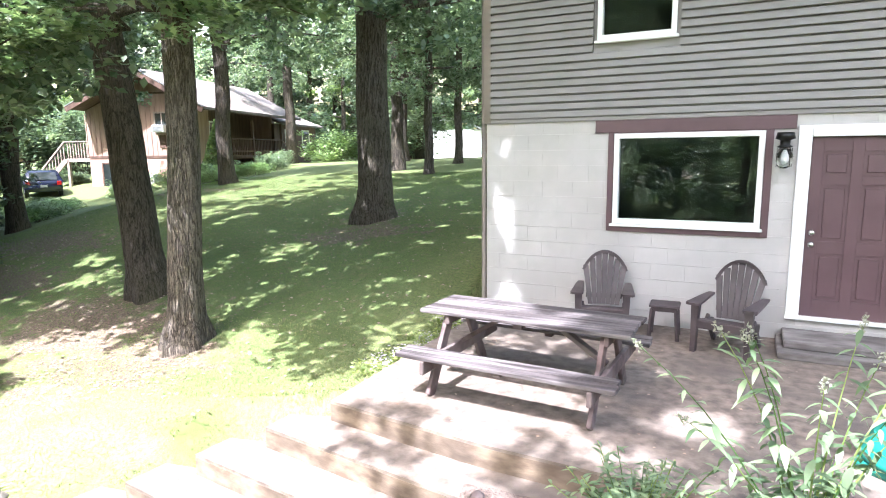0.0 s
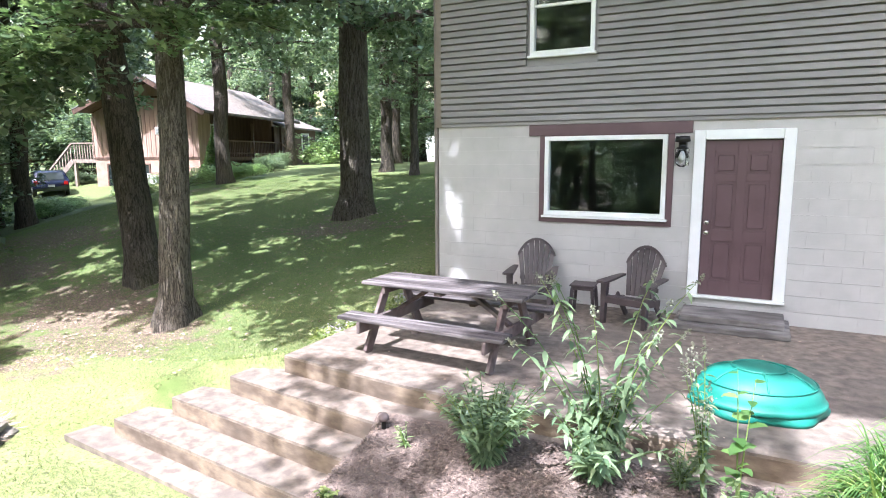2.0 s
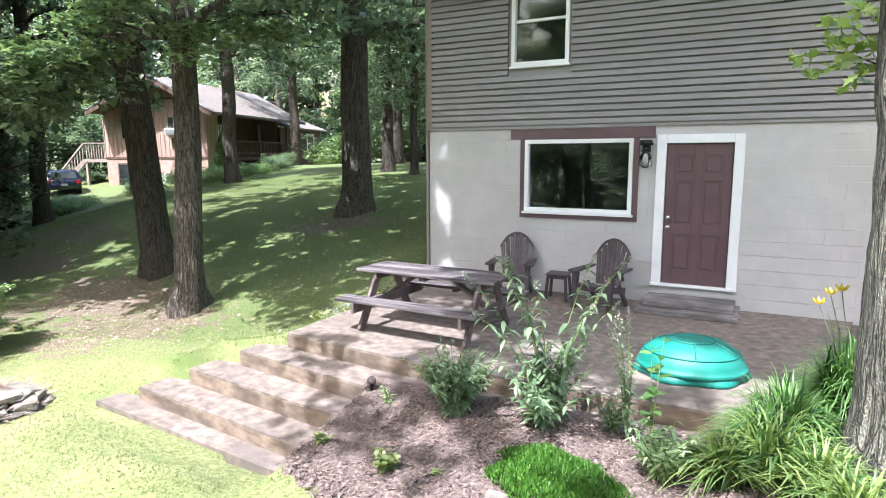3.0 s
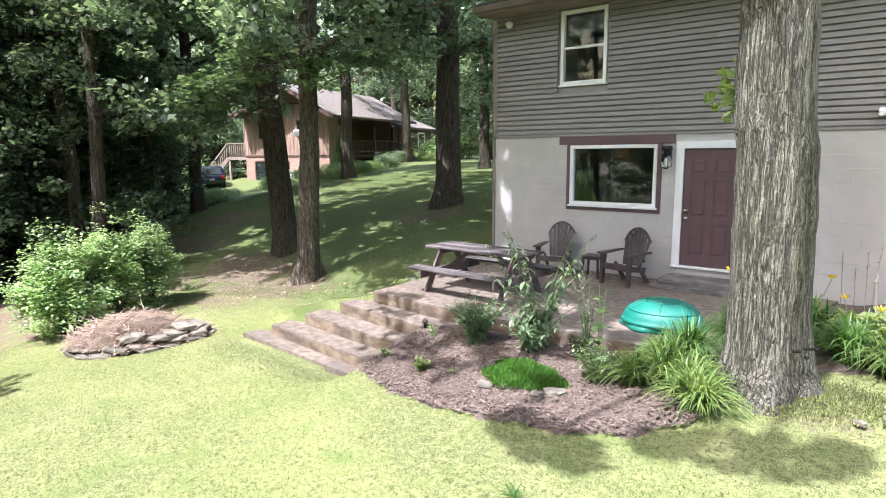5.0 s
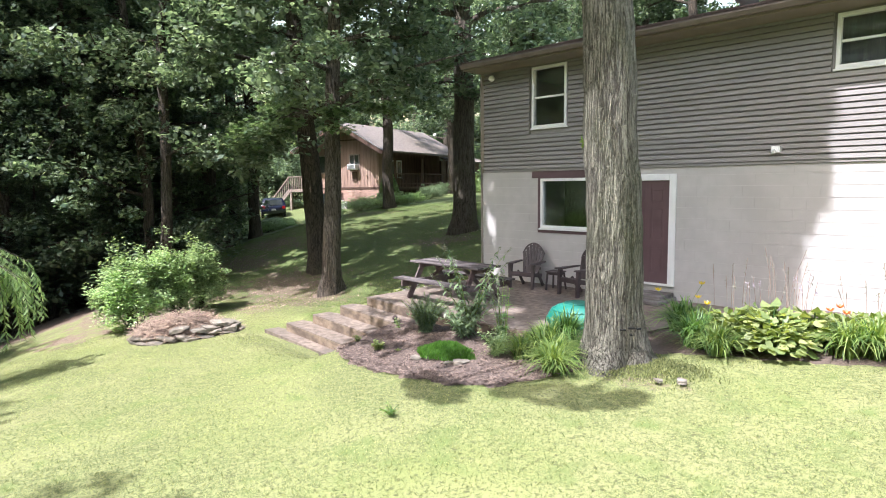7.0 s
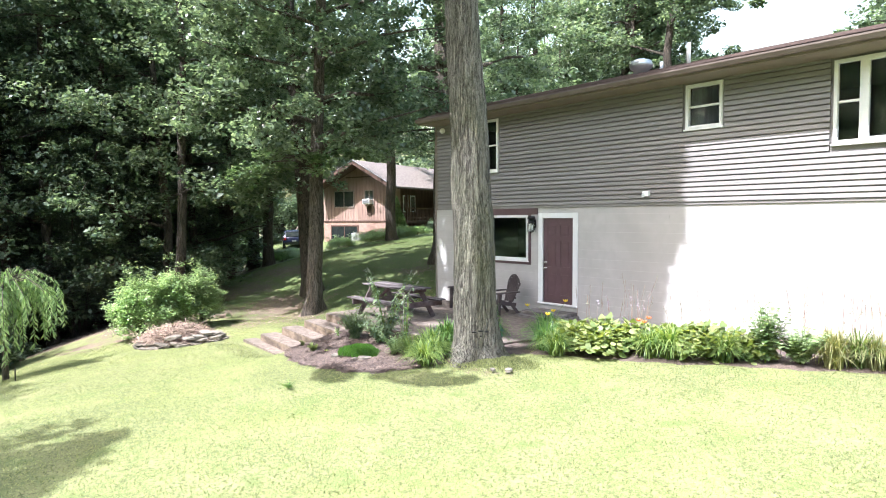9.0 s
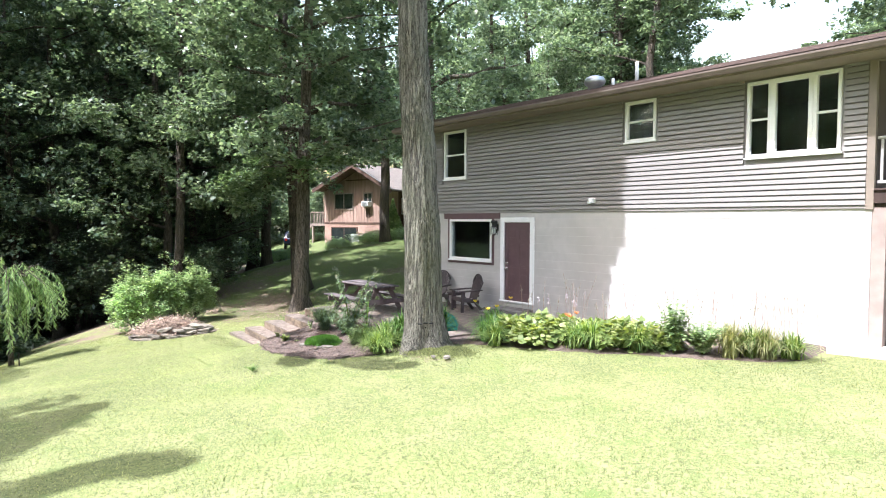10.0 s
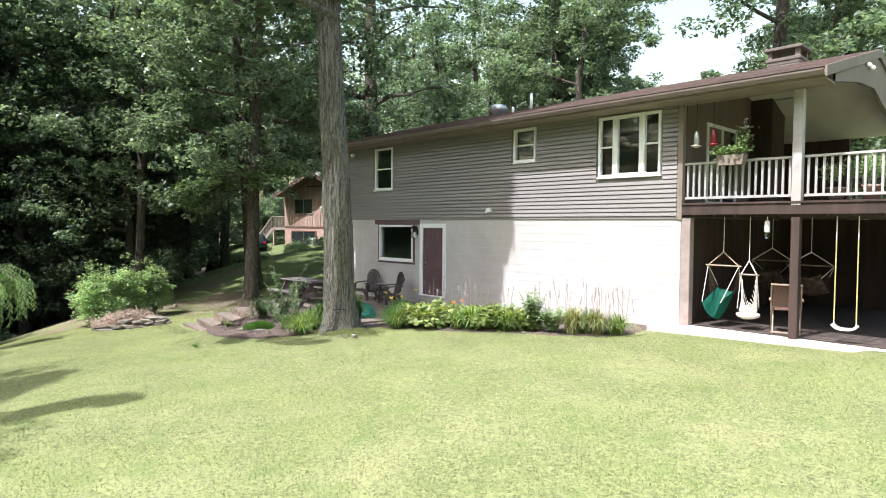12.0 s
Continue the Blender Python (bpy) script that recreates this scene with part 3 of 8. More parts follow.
def wall_with_holes(x0, x1, z0, z1, y0, y1, holes):
    """A wall of boxes along x between y0 and y1, with openings (x0, x1, z0, z1)."""
    bm = bmesh.new()
    xs = sorted({x0, x1, *[h[0] for h in holes], *[h[1] for h in holes]})
    for a, b in zip(xs, xs[1:]):
        inside = sorted((h[2], h[3]) for h in holes if h[0] <= a + 1e-6 and h[1] >= b - 1e-6)
        z = z0
        for lo, hi in inside:
            if lo > z:
                bx(bm, a, b, y0, y1, z, lo)
            z = max(z, hi)
        if z < z1:
            bx(bm, a, b, y0, y1, z, z1)
    return bm


house = thing("house", None, "two-storey house with taupe clapboard over painted block", "house")
lower = part("block_wall", wall_with_holes(X0, X1, -0.8, JOIN, YF + 0.004, YF + 0.2, [FRONT["w1"], FRONT["door"]]), MORTAR, house, "pale grey painted block wall")
upper = part("siding_wall", wall_with_holes(X0, X1, JOIN, TOP + 0.1, YF + 0.004, YF + 0.15, [FRONT[k] for k in ("w2", "w3", "w4")]), SIDING, house, "taupe clapboard wall")
bm = box(X0, X0 + 0.2, YF + 0.2, YB - 0.2, -0.8, TOP + 0.1)
bx(bm, X0, X1, YB - 0.2, YB, -0.8, TOP + 0.1)
part("side_wall", bm, SIDING, house)
bm = bmesh.new()
poly = [(YF + 0.2, JOIN), (YB - 0.2, JOIN), (YB - 0.2, 5.02), (RIDGE_Y, 6.08), (YF + 0.2, 5.16)]
a = [bm.verts.new((X1 - 0.2, y, zz)) for y, zz in poly]
b = [bm.verts.new((X1, y, zz)) for y, zz in poly]
bm.faces.new(a), bm.faces.new(b[::-1])
for i in range(5):
    bm.faces.new((a[i], b[i], b[(i + 1) % 5], a[(i + 1) % 5]))
bmesh.ops.recalc_face_normals(bm, faces=bm.faces[:])
part("end_wall", bm, PORCHWALL, house, "brown painted porch-side wall")
part("end_wall", box(X1 - 0.2, X1, YF + 0.2, YB - 0.2, -0.8, JOIN), BLOCK, house, "painted block wall beside the lower porch")
# gable triangle of the side out of the walk's sight
bm = bmesh.new()
for x in (X0, X0 + 0.2):
    bm.verts.new((x, YF, TOP + 0.1)), bm.verts.new((x, YB, TOP + 0.1)), bm.verts.new((x, RIDGE_Y, 6.1))
v = list(bm.verts)
bm.faces.new(v[:3]), bm.faces.new(v[3:])
for i in range(3):
    bm.faces.new((v[i], v[(i + 1) % 3], v[3 + (i + 1) % 3], v[3 + i]))
part("gable", bm, SIDING, house)
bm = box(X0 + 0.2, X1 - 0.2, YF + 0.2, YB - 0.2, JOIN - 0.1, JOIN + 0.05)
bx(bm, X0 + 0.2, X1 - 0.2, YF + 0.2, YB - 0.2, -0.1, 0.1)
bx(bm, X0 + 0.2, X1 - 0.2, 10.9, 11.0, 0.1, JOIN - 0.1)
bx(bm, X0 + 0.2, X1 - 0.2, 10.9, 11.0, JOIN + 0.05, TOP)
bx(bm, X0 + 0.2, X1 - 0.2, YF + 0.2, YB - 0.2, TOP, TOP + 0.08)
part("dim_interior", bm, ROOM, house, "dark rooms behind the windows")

# clapboards: one long lapped board a course, cut where a window stands
LAP = 0.098


def clapboard(x0, x1, z):
    bm = bmesh.new()
    prof = [(YF - 0.052, z + 0.003), (YF - 0.049, z - 0.003), (YF + 0.003, z - 0.003), (YF + 0.003, z + LAP - 0.004), (YF - 0.002, z + LAP - 0.004), (YF - 0.004, z + 0.079), (YF - 0.040, z + 0.072)]
    a = [bm.verts.new((x0, y, zz)) for y, zz in prof]
    b = [bm.verts.new((x1, y, zz)) for y, zz in prof]
    k = len(prof)
    for i in range(k):
        bm.faces.new((a[i], b[i], b[(i + 1) % k], a[(i + 1) % k]))
    bm.faces.new(a[::-1]), bm.faces.new(b)
    return bm


z = JOIN + 0.05
while z < TOP - 0.02:
    cuts = [X0 + 0.07]
    for k in ("w2", "w3", "w4"):
        a, b, lo, hi = FRONT[k]
        if lo - 0.07 < z + LAP * 0.6 and z < hi + 0.06:
            cuts += [a - 0.05, b + 0.05]
    cuts.append(X1 - 0.09)
    for a, b in zip(cuts[::2], cuts[1::2]):
        part("clapboard", clapboard(a, b, z), SIDING, upper)
    z += LAP
part("starter_strip", box(X0, X1, YF - 0.03, YF + 0.003, JOIN - 0.012, JOIN + 0.04, 0.004), SIDING, upper)
part("corner_board", box(X0 - 0.03, X0 + 0.07, YF - 0.032, YF + 0.06, JOIN - 0.01, TOP, 0.004), TRIM_TAN, house, "tan corner board")
part("corner_board", box(X1 - 0.09, X1 + 0.025, YF - 0.032, YF + 0.06, JOIN - 0.03, TOP, 0.004), TRIM_TAN, house, "tan corner board")
part("downpipe", tube([(X0 - 0.05, YF + 0.02, 4.9), (X0 - 0.05, YF + 0.02, 0.1), (X0 - 0.09, YF - 0.08, 0.02)], 0.035, 10), TRIM_TAN, house, "tan downpipe at the corner", True)


# roof
def roof_z(y):
    return EAVE_Z + PITCH * (y - EAVE_Y) if y <= RIDGE_Y else EAVE_Z + PITCH * (2 * RIDGE_Y - y - EAVE_Y)


EAVE_B = 2 * RIDGE_Y - EAVE_Y
bm = bmesh.new()
prof = [(EAVE_Y, roof_z(EAVE_Y)), (RIDGE_Y, roof_z(RIDGE_Y)), (EAVE_B, roof_z(EAVE_B)), (EAVE_B, roof_z(EAVE_B) - 0.1), (RIDGE_Y, roof_z(RIDGE_Y) - 0.1), (EAVE_Y, roof_z(EAVE_Y) - 0.1)]
a = [bm.verts.new((ROOF_X0, y, zz)) for y, zz in prof]
b = [bm.verts.new((ROOF_X1, y, zz)) for y, zz in prof]
for i in range(6):
    bm.faces.new((a[i], b[i], b[(i + 1) % 6], a[(i + 1) % 6]))
for s in (a, b):
    bm.faces.new((s[0], s[1], s[4], s[5])), bm.faces.new((s[1], s[2], s[3], s[4]))
bmesh.ops.recalc_face_normals(bm, faces=bm.faces[:])
roof = part("roof", bm, SHINGLE, house, "brown shingle roof")
# shingle courses on the visible slope
for k in range(26):
    y = EAVE_Y - 0.03 + 0.15 * k
    if y > RIDGE_Y - 0.1:
        break
    bm = bmesh.new()
    z0, z1 = roof_z(y) + 0.014, roof_z(y + 0.17) + 0.004
    v = [bm.verts.new(p) for p in ((ROOF_X0, y, z0), (ROOF_X1, y, z0), (ROOF_X1, y + 0.17, z1), (ROOF_X0, y + 0.17, z1), (ROOF_X0, y, z0 - 0.014), (ROOF_X1, y, z0 - 0.014))]
    bm.faces.new(v[:4]), bm.faces.new((v[4], v[5], v[1], v[0]))
    part("shingle_course", bm, SHINGLE, roof)
bm = box(ROOF_X0, ROOF_X1, EAVE_Y + 0.012, EAVE_Y + 0.04, EAVE_Z - 0.18, EAVE_Z - 0.10)
part("fascia", bm, TRIM_TAN, house, "tan fascia board")
part("soffit", box(ROOF_X0 + 0.02, ROOF_X1 - 0.02, EAVE_Y + 0.04, YF + 0.002, EAVE_Z - 0.18, EAVE_Z - 0.155), TRIM_TAN, house, "tan soffit")
bm = bmesh.new()
prof = [(-0.0, 0.0), (0.0, -0.10), (-0.08, -0.10), (-0.115, -0.03), (-0.115, 0.0), (-0.10, 0.0), (-0.10, -0.025), (-0.07, -0.085), (-0.015, -0.085), (-0.015, 0.0)]
a = [bm.verts.new((ROOF_X0, EAVE_Y + 0.01 + y, EAVE_Z - 0.045 + zz)) for y, zz in prof]
b = [bm.verts.new((ROOF_X1, EAVE_Y + 0.01 + y, EAVE_Z - 0.045 + zz)) for y, zz in prof]
for i in range(10):
    bm.faces.new((a[i], b[i], b[(i + 1) % 10], a[(i + 1) % 10]))
part("gutter", bm, BROWNGUT, house, "brown metal gutter along the eave")
# rake boards at the porch end
for y0, y1 in ((EAVE_Y - 0.02, RIDGE_Y), (RIDGE_Y, EAVE_B)):
    bm = bmesh.new()
    v = []
    for x in (ROOF_X1, ROOF_X1 + 0.035):
        v += [bm.verts.new((x, y, zz)) for y, zz in ((y0, roof_z(y0) + 0.01), (y1, roof_z(y1) + 0.01), (y1, roof_z(y1) - 0.17), (y0, roof_z(y0) - 0.17))]
    bm.faces.new(v[:4]), bm.faces.new(v[4:])
    for i in range(4):
        bm.faces.new((v[i], v[(i + 1) % 4], v[4 + (i + 1) % 4], v[4 + i]))
    part("rake_board", bm, TRIM_TAN, house, "tan rake board")
chim = part("chimney", box(8.75, 9.45, 11.35, 12.0, 5.5, 6.42), GREYCAP, roof, "low square chimney with a capped top")
for z in (6.14, 6.24, 6.34):
    part("louvre", box(8.735, 9.465, 11.335, 12.015, z, z + 0.045, 0.004), BROWNGUT, chim)
bm = box(8.71, 9.49, 11.31, 12.04, 6.42, 6.50, 0.01)
for cx in (8.8, 9.4):
    for cy in (11.4, 11.95):
        bx(bm, cx - 0.05, cx + 0.05, cy - 0.05, cy + 0.05, 6.50, 6.68)
bx(bm, 8.67, 9.53, 11.27, 12.08, 6.68, 6.75, 0.01)
part("chimney_cap", bm, BROWNGUT, roof, "dark brown chimney cap")
part("roof_vent", lathe([(0.17, 0), (0.17, 0.12), (0.25, 0.16), (0.27, 0.24), (0.22, 0.33), (0.08, 0.38)], 20, None, (2.05, 9.05, roof_z(9.05) - 0.05)), GALV, house, "round galvanised roof vent", True)
part("vent_pipe", tube([(3.05, 9.35, roof_z(9.35) - 0.05), (3.05, 9.35, roof_z(9.35) + 0.46)], 0.045, 12), WHITE, house, "white vent pipe on the roof", True)
part("vent_pipe", tube([(2.45, 9.25, roof_z(9.25) - 0.05), (2.45, 9.25, roof_z(9.25) + 0.17)], 0.04, 12), WHITE, house, "short white vent pipe", True)


def window(name, x0, x1, z0, z1, y, parent, rail=True, frame=0.065, curtain=0.0, label="white double-hung window", glazing=(0.0,)):
    """A framed window in the front wall, with glass panes and, where asked, a meeting rail."""
    bm = bmesh.new()
    loops = []
    for e, yy in ((0.0, y + 0.07), (0.0, y - 0.031), (0.004, y - 0.035), (frame - 0.004, y - 0.035), (frame, y - 0.031), (frame, y + 0.07)):
        loops.append([bm.verts.new((cx, yy, cz)) for cx, cz in ((x0 + e, z0 + e), (x1 - e, z0 + e), (x1 - e, z1 - e), (x0 + e, z1 - e))])
    for a, b in zip(loops, loops[1:] + loops[:1]):
        for i in range(4):
            bm.faces.new((a[i], a[(i + 1) % 4], b[(i + 1) % 4], b[i]))
    bmesh.ops.recalc_face_normals(bm, faces=bm.faces[:])
    w = part(name, bm, WHITE, parent, label)
    part("sill", box(x0 - 0.03, x1 + 0.03, y - 0.06, y + 0.02, z0 - 0.035, z0 - 0.002, 0.004), WHITE, w)
    zs = [z0 + frame, (z0 + z1) / 2, z1 - frame] if rail else [z0 + frame, z1 - frame]
    for i, (a, b) in enumerate(zip(zs, zs[1:])):
        yy = y + 0.03 + (0.025 if i else 0.0)
        for gap in glazing:
            g = part("pane", box(x0 + frame, x1 - frame, yy + gap, yy + gap + 0.005, a, b), GLASS, w)
            g.visible_shadow = False
    if rail:
        part("meeting_rail", box(x0 + frame, x1 - frame, y + 0.005, y + 0.06, zs[1] - 0.02, zs[1] + 0.02, 0.003), WHITE, w)
    if curtain:
        part("curtain", box(x0 - 0.05, x1 + 0.05, y + 0.2, y + 0.215, z0 + (z1 - z0) * (1 - curtain), z1 + 0.05), BLIND, w)
    return w


window("window", *FRONT["w1"], YF, house, False, 0.062, label="wide fixed window in a white frame", glazing=(0.0, 0.018))
window("window", *FRONT["w2"], YF, house, True, 0.06)
window("window", *FRONT["w3"], YF, house, True, 0.06, 1.0)
x0, x1, z0, z1 = FRONT["w4"]
window("window", x0, x0 + 0.42, z0, z1, YF - 0.02, house, True, 0.055, label="white side sash of the triple window")
window("window", x0 + 0.42, x1 - 0.42, z0, z1, YF - 0.03, house, False, 0.075, label="white picture sash of the triple window")
window("window", x1 - 0.42, x1, z0, z1, YF - 0.02, house, True, 0.055, label="white side sash of the triple window")
# plum surround of the wide window
x0, x1, z0, z1 = FRONT["w1"]
part("lintel", box(x0 - 0.24, x1 + 0.30, YF - 0.03, YF + 0.003, z1 + 0.012, z1 + 0.165, 0.004), PURPLE, house, "plum painted lintel")
for a, b in ((x0 - 0.075, x0 - 0.006), (x1 + 0.006, x1 + 0.085)):
    part("surround", box(a, b, YF - 0.024, YF + 0.003, z0 - 0.10, z1 + 0.012, 0.003), PURPLE, house)
part("surround", box(x0 - 0.006, x1 + 0.006, YF - 0.027, YF + 0.003, z0 - 0.10, z0 - 0.037, 0.003), PURPLE, house)
part("surround", box(x0 - 0.006, x1 + 0.006, YF - 0.027, YF + 0.003, z1 + 0.001, z1 + 0.012, 0.002), PURPLE, house)

# door
casing = part("door_casing", box(0.205, 0.34, YF - 0.03, YF + 0.06, 0.285, 2.455, 0.005), WHITE, house, "wide white door casing")
part("jamb", box(1.22, 1.355, YF - 0.03, YF + 0.06, 0.285, 2.455, 0.005), WHITE, casing)
part("head", box(0.34, 1.22, YF - 0.029, YF + 0.06, 2.33, 2.455, 0.005), WHITE, casing)
part("threshold", box(0.20, 1.36, YF - 0.06, YF + 0.08, 0.262, 0.30, 0.005), WHITE, casing)
bm = box(0.345, 1.215, YF + 0.03, YF + 0.075, 0.302, 2.325)
for cx0, cx1 in ((0.345, 0.46), (0.725, 0.835), (1.10, 1.215)):
    bx(bm, cx0, cx1, YF + 0.018, YF + 0.031, 0.302, 2.325, 0.002)
for zz0, zz1 in ((0.302, 0.50), (1.03, 1.17), (1.80, 1.90), (2.17, 2.325)):
    for cx0, cx1 in ((0.46, 0.725), (0.835, 1.10)):
        bx(bm, cx0, cx1, YF + 0.018, YF + 0.031, zz0, zz1, 0.002)
door = part("door", bm, PURPLE, house, "plum six-panel steel door, closed")
for zz0, zz1 in ((0.50, 1.03), (1.17, 1.80), (1.90, 2.17)):
    for cx0, cx1 in ((0.46, 0.725), (0.835, 1.10)):
        part("panel", box(cx0 + 0.035, cx1 - 0.035, YF + 0.019, YF + 0.032, zz0 + 0.035, zz1 - 0.035, 0.008), PURPLE, door)
for zz in (1.13, 1.265):
    bm = lathe([(0.034, 0), (0.034, 0.008), (0.013, 0.012), (0.013, 0.035), (0.029, 0.045), (0.031, 0.06), (0.018, 0.072)], 16)
    bmesh.ops.transform(bm, matrix=Matrix.Translation((0.405, YF + 0.02, zz)) @ Matrix.Rotation(radians(90), 4, "X"), verts=bm.verts)
    part("knob", bm, CHROME, door, "round satin nickel knob", True)

# lantern
lan = part("wall_lantern", lathe([(0.035, 0.40), (0.085, 0.40), (0.10, 0.33), (0.05, 0.315), (0.05, 0.26), (0.075, 0.25), (0.08, 0.24), (0.03, 0.225)][::-1], 18, None, (0.075, YF - 0.13, 1.98)), BLACK, house, "black lantern with a round glass globe", True)
part("globe", lathe([(0.035, 0.0), (0.07, 0.03), (0.09, 0.09), (0.088, 0.15), (0.065, 0.21), (0.045, 0.235)], 20, None, (0.075, YF - 0.13, 1.985)), GLASS, lan, "clear glass globe", True)
part("bulb", lathe([(0.012, 0.06), (0.03, 0.09), (0.03, 0.13), (0.012, 0.19)], 12, None, (0.075, YF - 0.13, 1.985)), WHITE, lan, "", True)
bm = box(0.03, 0.12, YF - 0.015, YF + 0.003, 2.10, 2.30, 0.004)
beam((0.075, YF - 0.01, 2.27), (0.075, YF - 0.13, 2.27), 0.02, 0.02, 0.002, bm)
for k in range(4):
    a = k * math.pi / 2 + 0.6
    beam((0.075 + 0.092 * math.cos(a), YF - 0.13 + 0.092 * math.sin(a), 2.0), (0.075 + 0.092 * math.cos(a), YF - 0.13 + 0.092 * math.sin(a), 2.21), 0.007, 0.007, 0.001, bm)
part("bracket", bm, BLACK, lan)
# small floodlight box and eave lamp
fl = part("floodlight", box(3.02, 3.16, YF - 0.13, YF + 0.003, 2.77, 2.88, 0.01), WHITE, house, "small white floodlight box on the wall")
part("lens", box(3.03, 3.10, YF - 0.17, YF - 0.128, 2.755, 2.82, 0.01), WHITE, fl)
bm = lathe([(0.03, 0), (0.07, 0.02), (0.075, 0.08), (0.04, 0.12)], 14)
bmesh.ops.transform(bm, matrix=pose(-3.15, YF - 0.10, 4.76, 60, 0, 20), verts=bm.verts)
part("eave_lamp", bm, WHITE, house, "white eave spotlight", True)
# stone step at the door
step = thing("door_step", None, "low worn grey double step below the door", "step")
part("slab", box(0.18, 1.36, 6.98, 7.58, 0.07, 0.15, 0.012), STEPGREY, step)
part("base", box(0.12, 1.42, 6.80, 7.58, 0.0, 0.07, 0.01), STEPGREY, step)


# ---- porch, two floors, at the end of the house ----
PX1, PY1 = 13.2, 13.6
porch = thing("porch", None, "covered upper deck over an open ground-floor patio", "porch")
part("lower_slab", box(8.0, 16.5, 7.0, 13.7, -0.4, 0.36, 0.01), CONCRETE, porch, "pale concrete slab")
# Dark floor and side panel start just behind the deck's front edge.
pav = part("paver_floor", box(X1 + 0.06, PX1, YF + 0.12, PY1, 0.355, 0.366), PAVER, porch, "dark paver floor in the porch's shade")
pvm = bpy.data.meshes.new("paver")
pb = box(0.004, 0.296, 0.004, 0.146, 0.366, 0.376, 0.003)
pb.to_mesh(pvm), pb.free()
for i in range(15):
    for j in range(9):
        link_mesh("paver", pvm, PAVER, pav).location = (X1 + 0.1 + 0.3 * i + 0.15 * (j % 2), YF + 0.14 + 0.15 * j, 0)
part("deck_edge", box(X1 + 0.03, PX1, YF - 0.075, YF + 0.02, 2.862, 2.90, 0.004), DARKWOOD, porch, "dark edge of the deck boards")
part("rim_joist", box(X1 + 0.03, PX1, YF - 0.05, YF, 2.66, 2.86, 0.004), DARKWOOD, porch, "dark brown rim joist")
bm = bmesh.new()
for k in range(38):
    y = YF + 0.023 + 0.158 * k
    bx(bm, X1 + 0.03, PX1, y, y + 0.15, 2.86, 2.90)
part("deck_floor", bm, DARKWOOD, porch, "dark deck boards")
for k in range(12):
    x = X1 + 0.25 + 0.4 * k
    part("joist", box(x, x + 0.045, YF + 0.002, PY1, 2.62, 2.858), DARKWOOD, porch)
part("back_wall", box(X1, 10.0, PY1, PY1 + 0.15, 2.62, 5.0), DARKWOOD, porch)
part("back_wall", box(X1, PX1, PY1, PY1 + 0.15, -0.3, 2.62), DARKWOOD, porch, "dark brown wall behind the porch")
part("side_panel", box(X1 + 0.003, X1 + 0.05, YF + 0.35, PY1, 0.36, 2.6), DARKWOOD, porch, "dark brown panel along the porch wall")
part("post", box(X1 + 0.003, X1 + 0.2, YF - 0.004, YF + 0.19, 0.36, 2.6, 0.006), PIER, porch, "pinkish grey block pier")
for x in (10.58, 13.0):
    part("post", box(x - 0.072, x + 0.072, YF - 0.05, YF + 0.10, 0.36, 2.6, 0.006), DARKWOOD, porch, "dark brown lower post")
    part("post", box(x - 0.08, x + 0.08, YF - 0.06, YF + 0.10, 2.82, 4.93, 0.006), RAILWHITE, porch, "white upper post")
part("beam", box(X1, ROOF_X1 - 0.05, YF - 0.05, YF + 0.12, 4.93, 5.10, 0.006), TRIM_TAN, porch, "tan beam under the eave")
# vaulted white ceiling, hung below the rafters, and the gable over the deck
VAULT = ((YF + 0.12, 5.0), (10.9, 5.70), (PY1, 4.70))
for (y0, z0), (y1, z1) in zip(VAULT, VAULT[1:]):
    bm = bmesh.new()
    v = [bm.verts.new(p) for p in ((X1 + 0.01, y0, z0), (ROOF_X1 - 0.09, y0, z0), (ROOF_X1 - 0.09, y1, z1), (X1 + 0.01, y1, z1),
                                  (X1 + 0.01, y0, z0 + 0.03), (ROOF_X1 - 0.09, y0, z0 + 0.03), (ROOF_X1 - 0.09, y1, z1 + 0.03), (X1 + 0.01, y1, z1 + 0.03))]
    bm.faces.new(v[:4]), bm.faces.new(v[4:])
    for i in range(4):
        bm.faces.new((v[i], v[(i + 1) % 4], v[4 + (i + 1) % 4], v[4 + i]))
    part("ceiling", bm, CEIL, porch, "white vaulted porch ceiling")
# brown gable infill over the open end, cut low and wide beneath
bm = bmesh.new()
low = ((YF - 0.05, 4.97), (9.15, 5.22), (10.4, 5.30), (11.3, 5.05), (13.6, 4.6))
rows = []
for x in (ROOF_X1 - 0.085, ROOF_X1 - 0.004):
    rows.append(([bm.verts.new((x, y, z)) for y, z in low], [bm.verts.new((x, y, roof_z(y) - 0.104)) for y, z in low]))
(al, ah), (bl, bh) = rows
for i in range(len(low) - 1):
    bm.faces.new((al[i], al[i + 1], ah[i + 1], ah[i])), bm.faces.new((bl[i], bh[i], bh[i + 1], bl[i + 1]))
    bm.faces.new((al[i], bl[i], bl[i + 1], al[i + 1])), bm.faces.new((ah[i], ah[i + 1], bh[i + 1], bh[i]))
bmesh.ops.recalc_face_normals(bm, faces=bm.faces[:])
part("gable_infill", bm, TRIM_TAN, porch, "taupe gable boards over the deck")
for dy in (-0.12, 0.12):
    bm = lathe([(0.02, 0), (0.045, 0.02), (0.05, 0.07), (0.035, 0.09)], 14)
    bmesh.ops.transform(bm, matrix=pose(ROOF_X1 + 0.02, 9.75 + dy, 5.6, 0, 75, 40 if dy > 0 else -40), verts=bm.verts)
    part("floodlight", bm, WHITE, porch, "white twin floodlight on the gable", True)
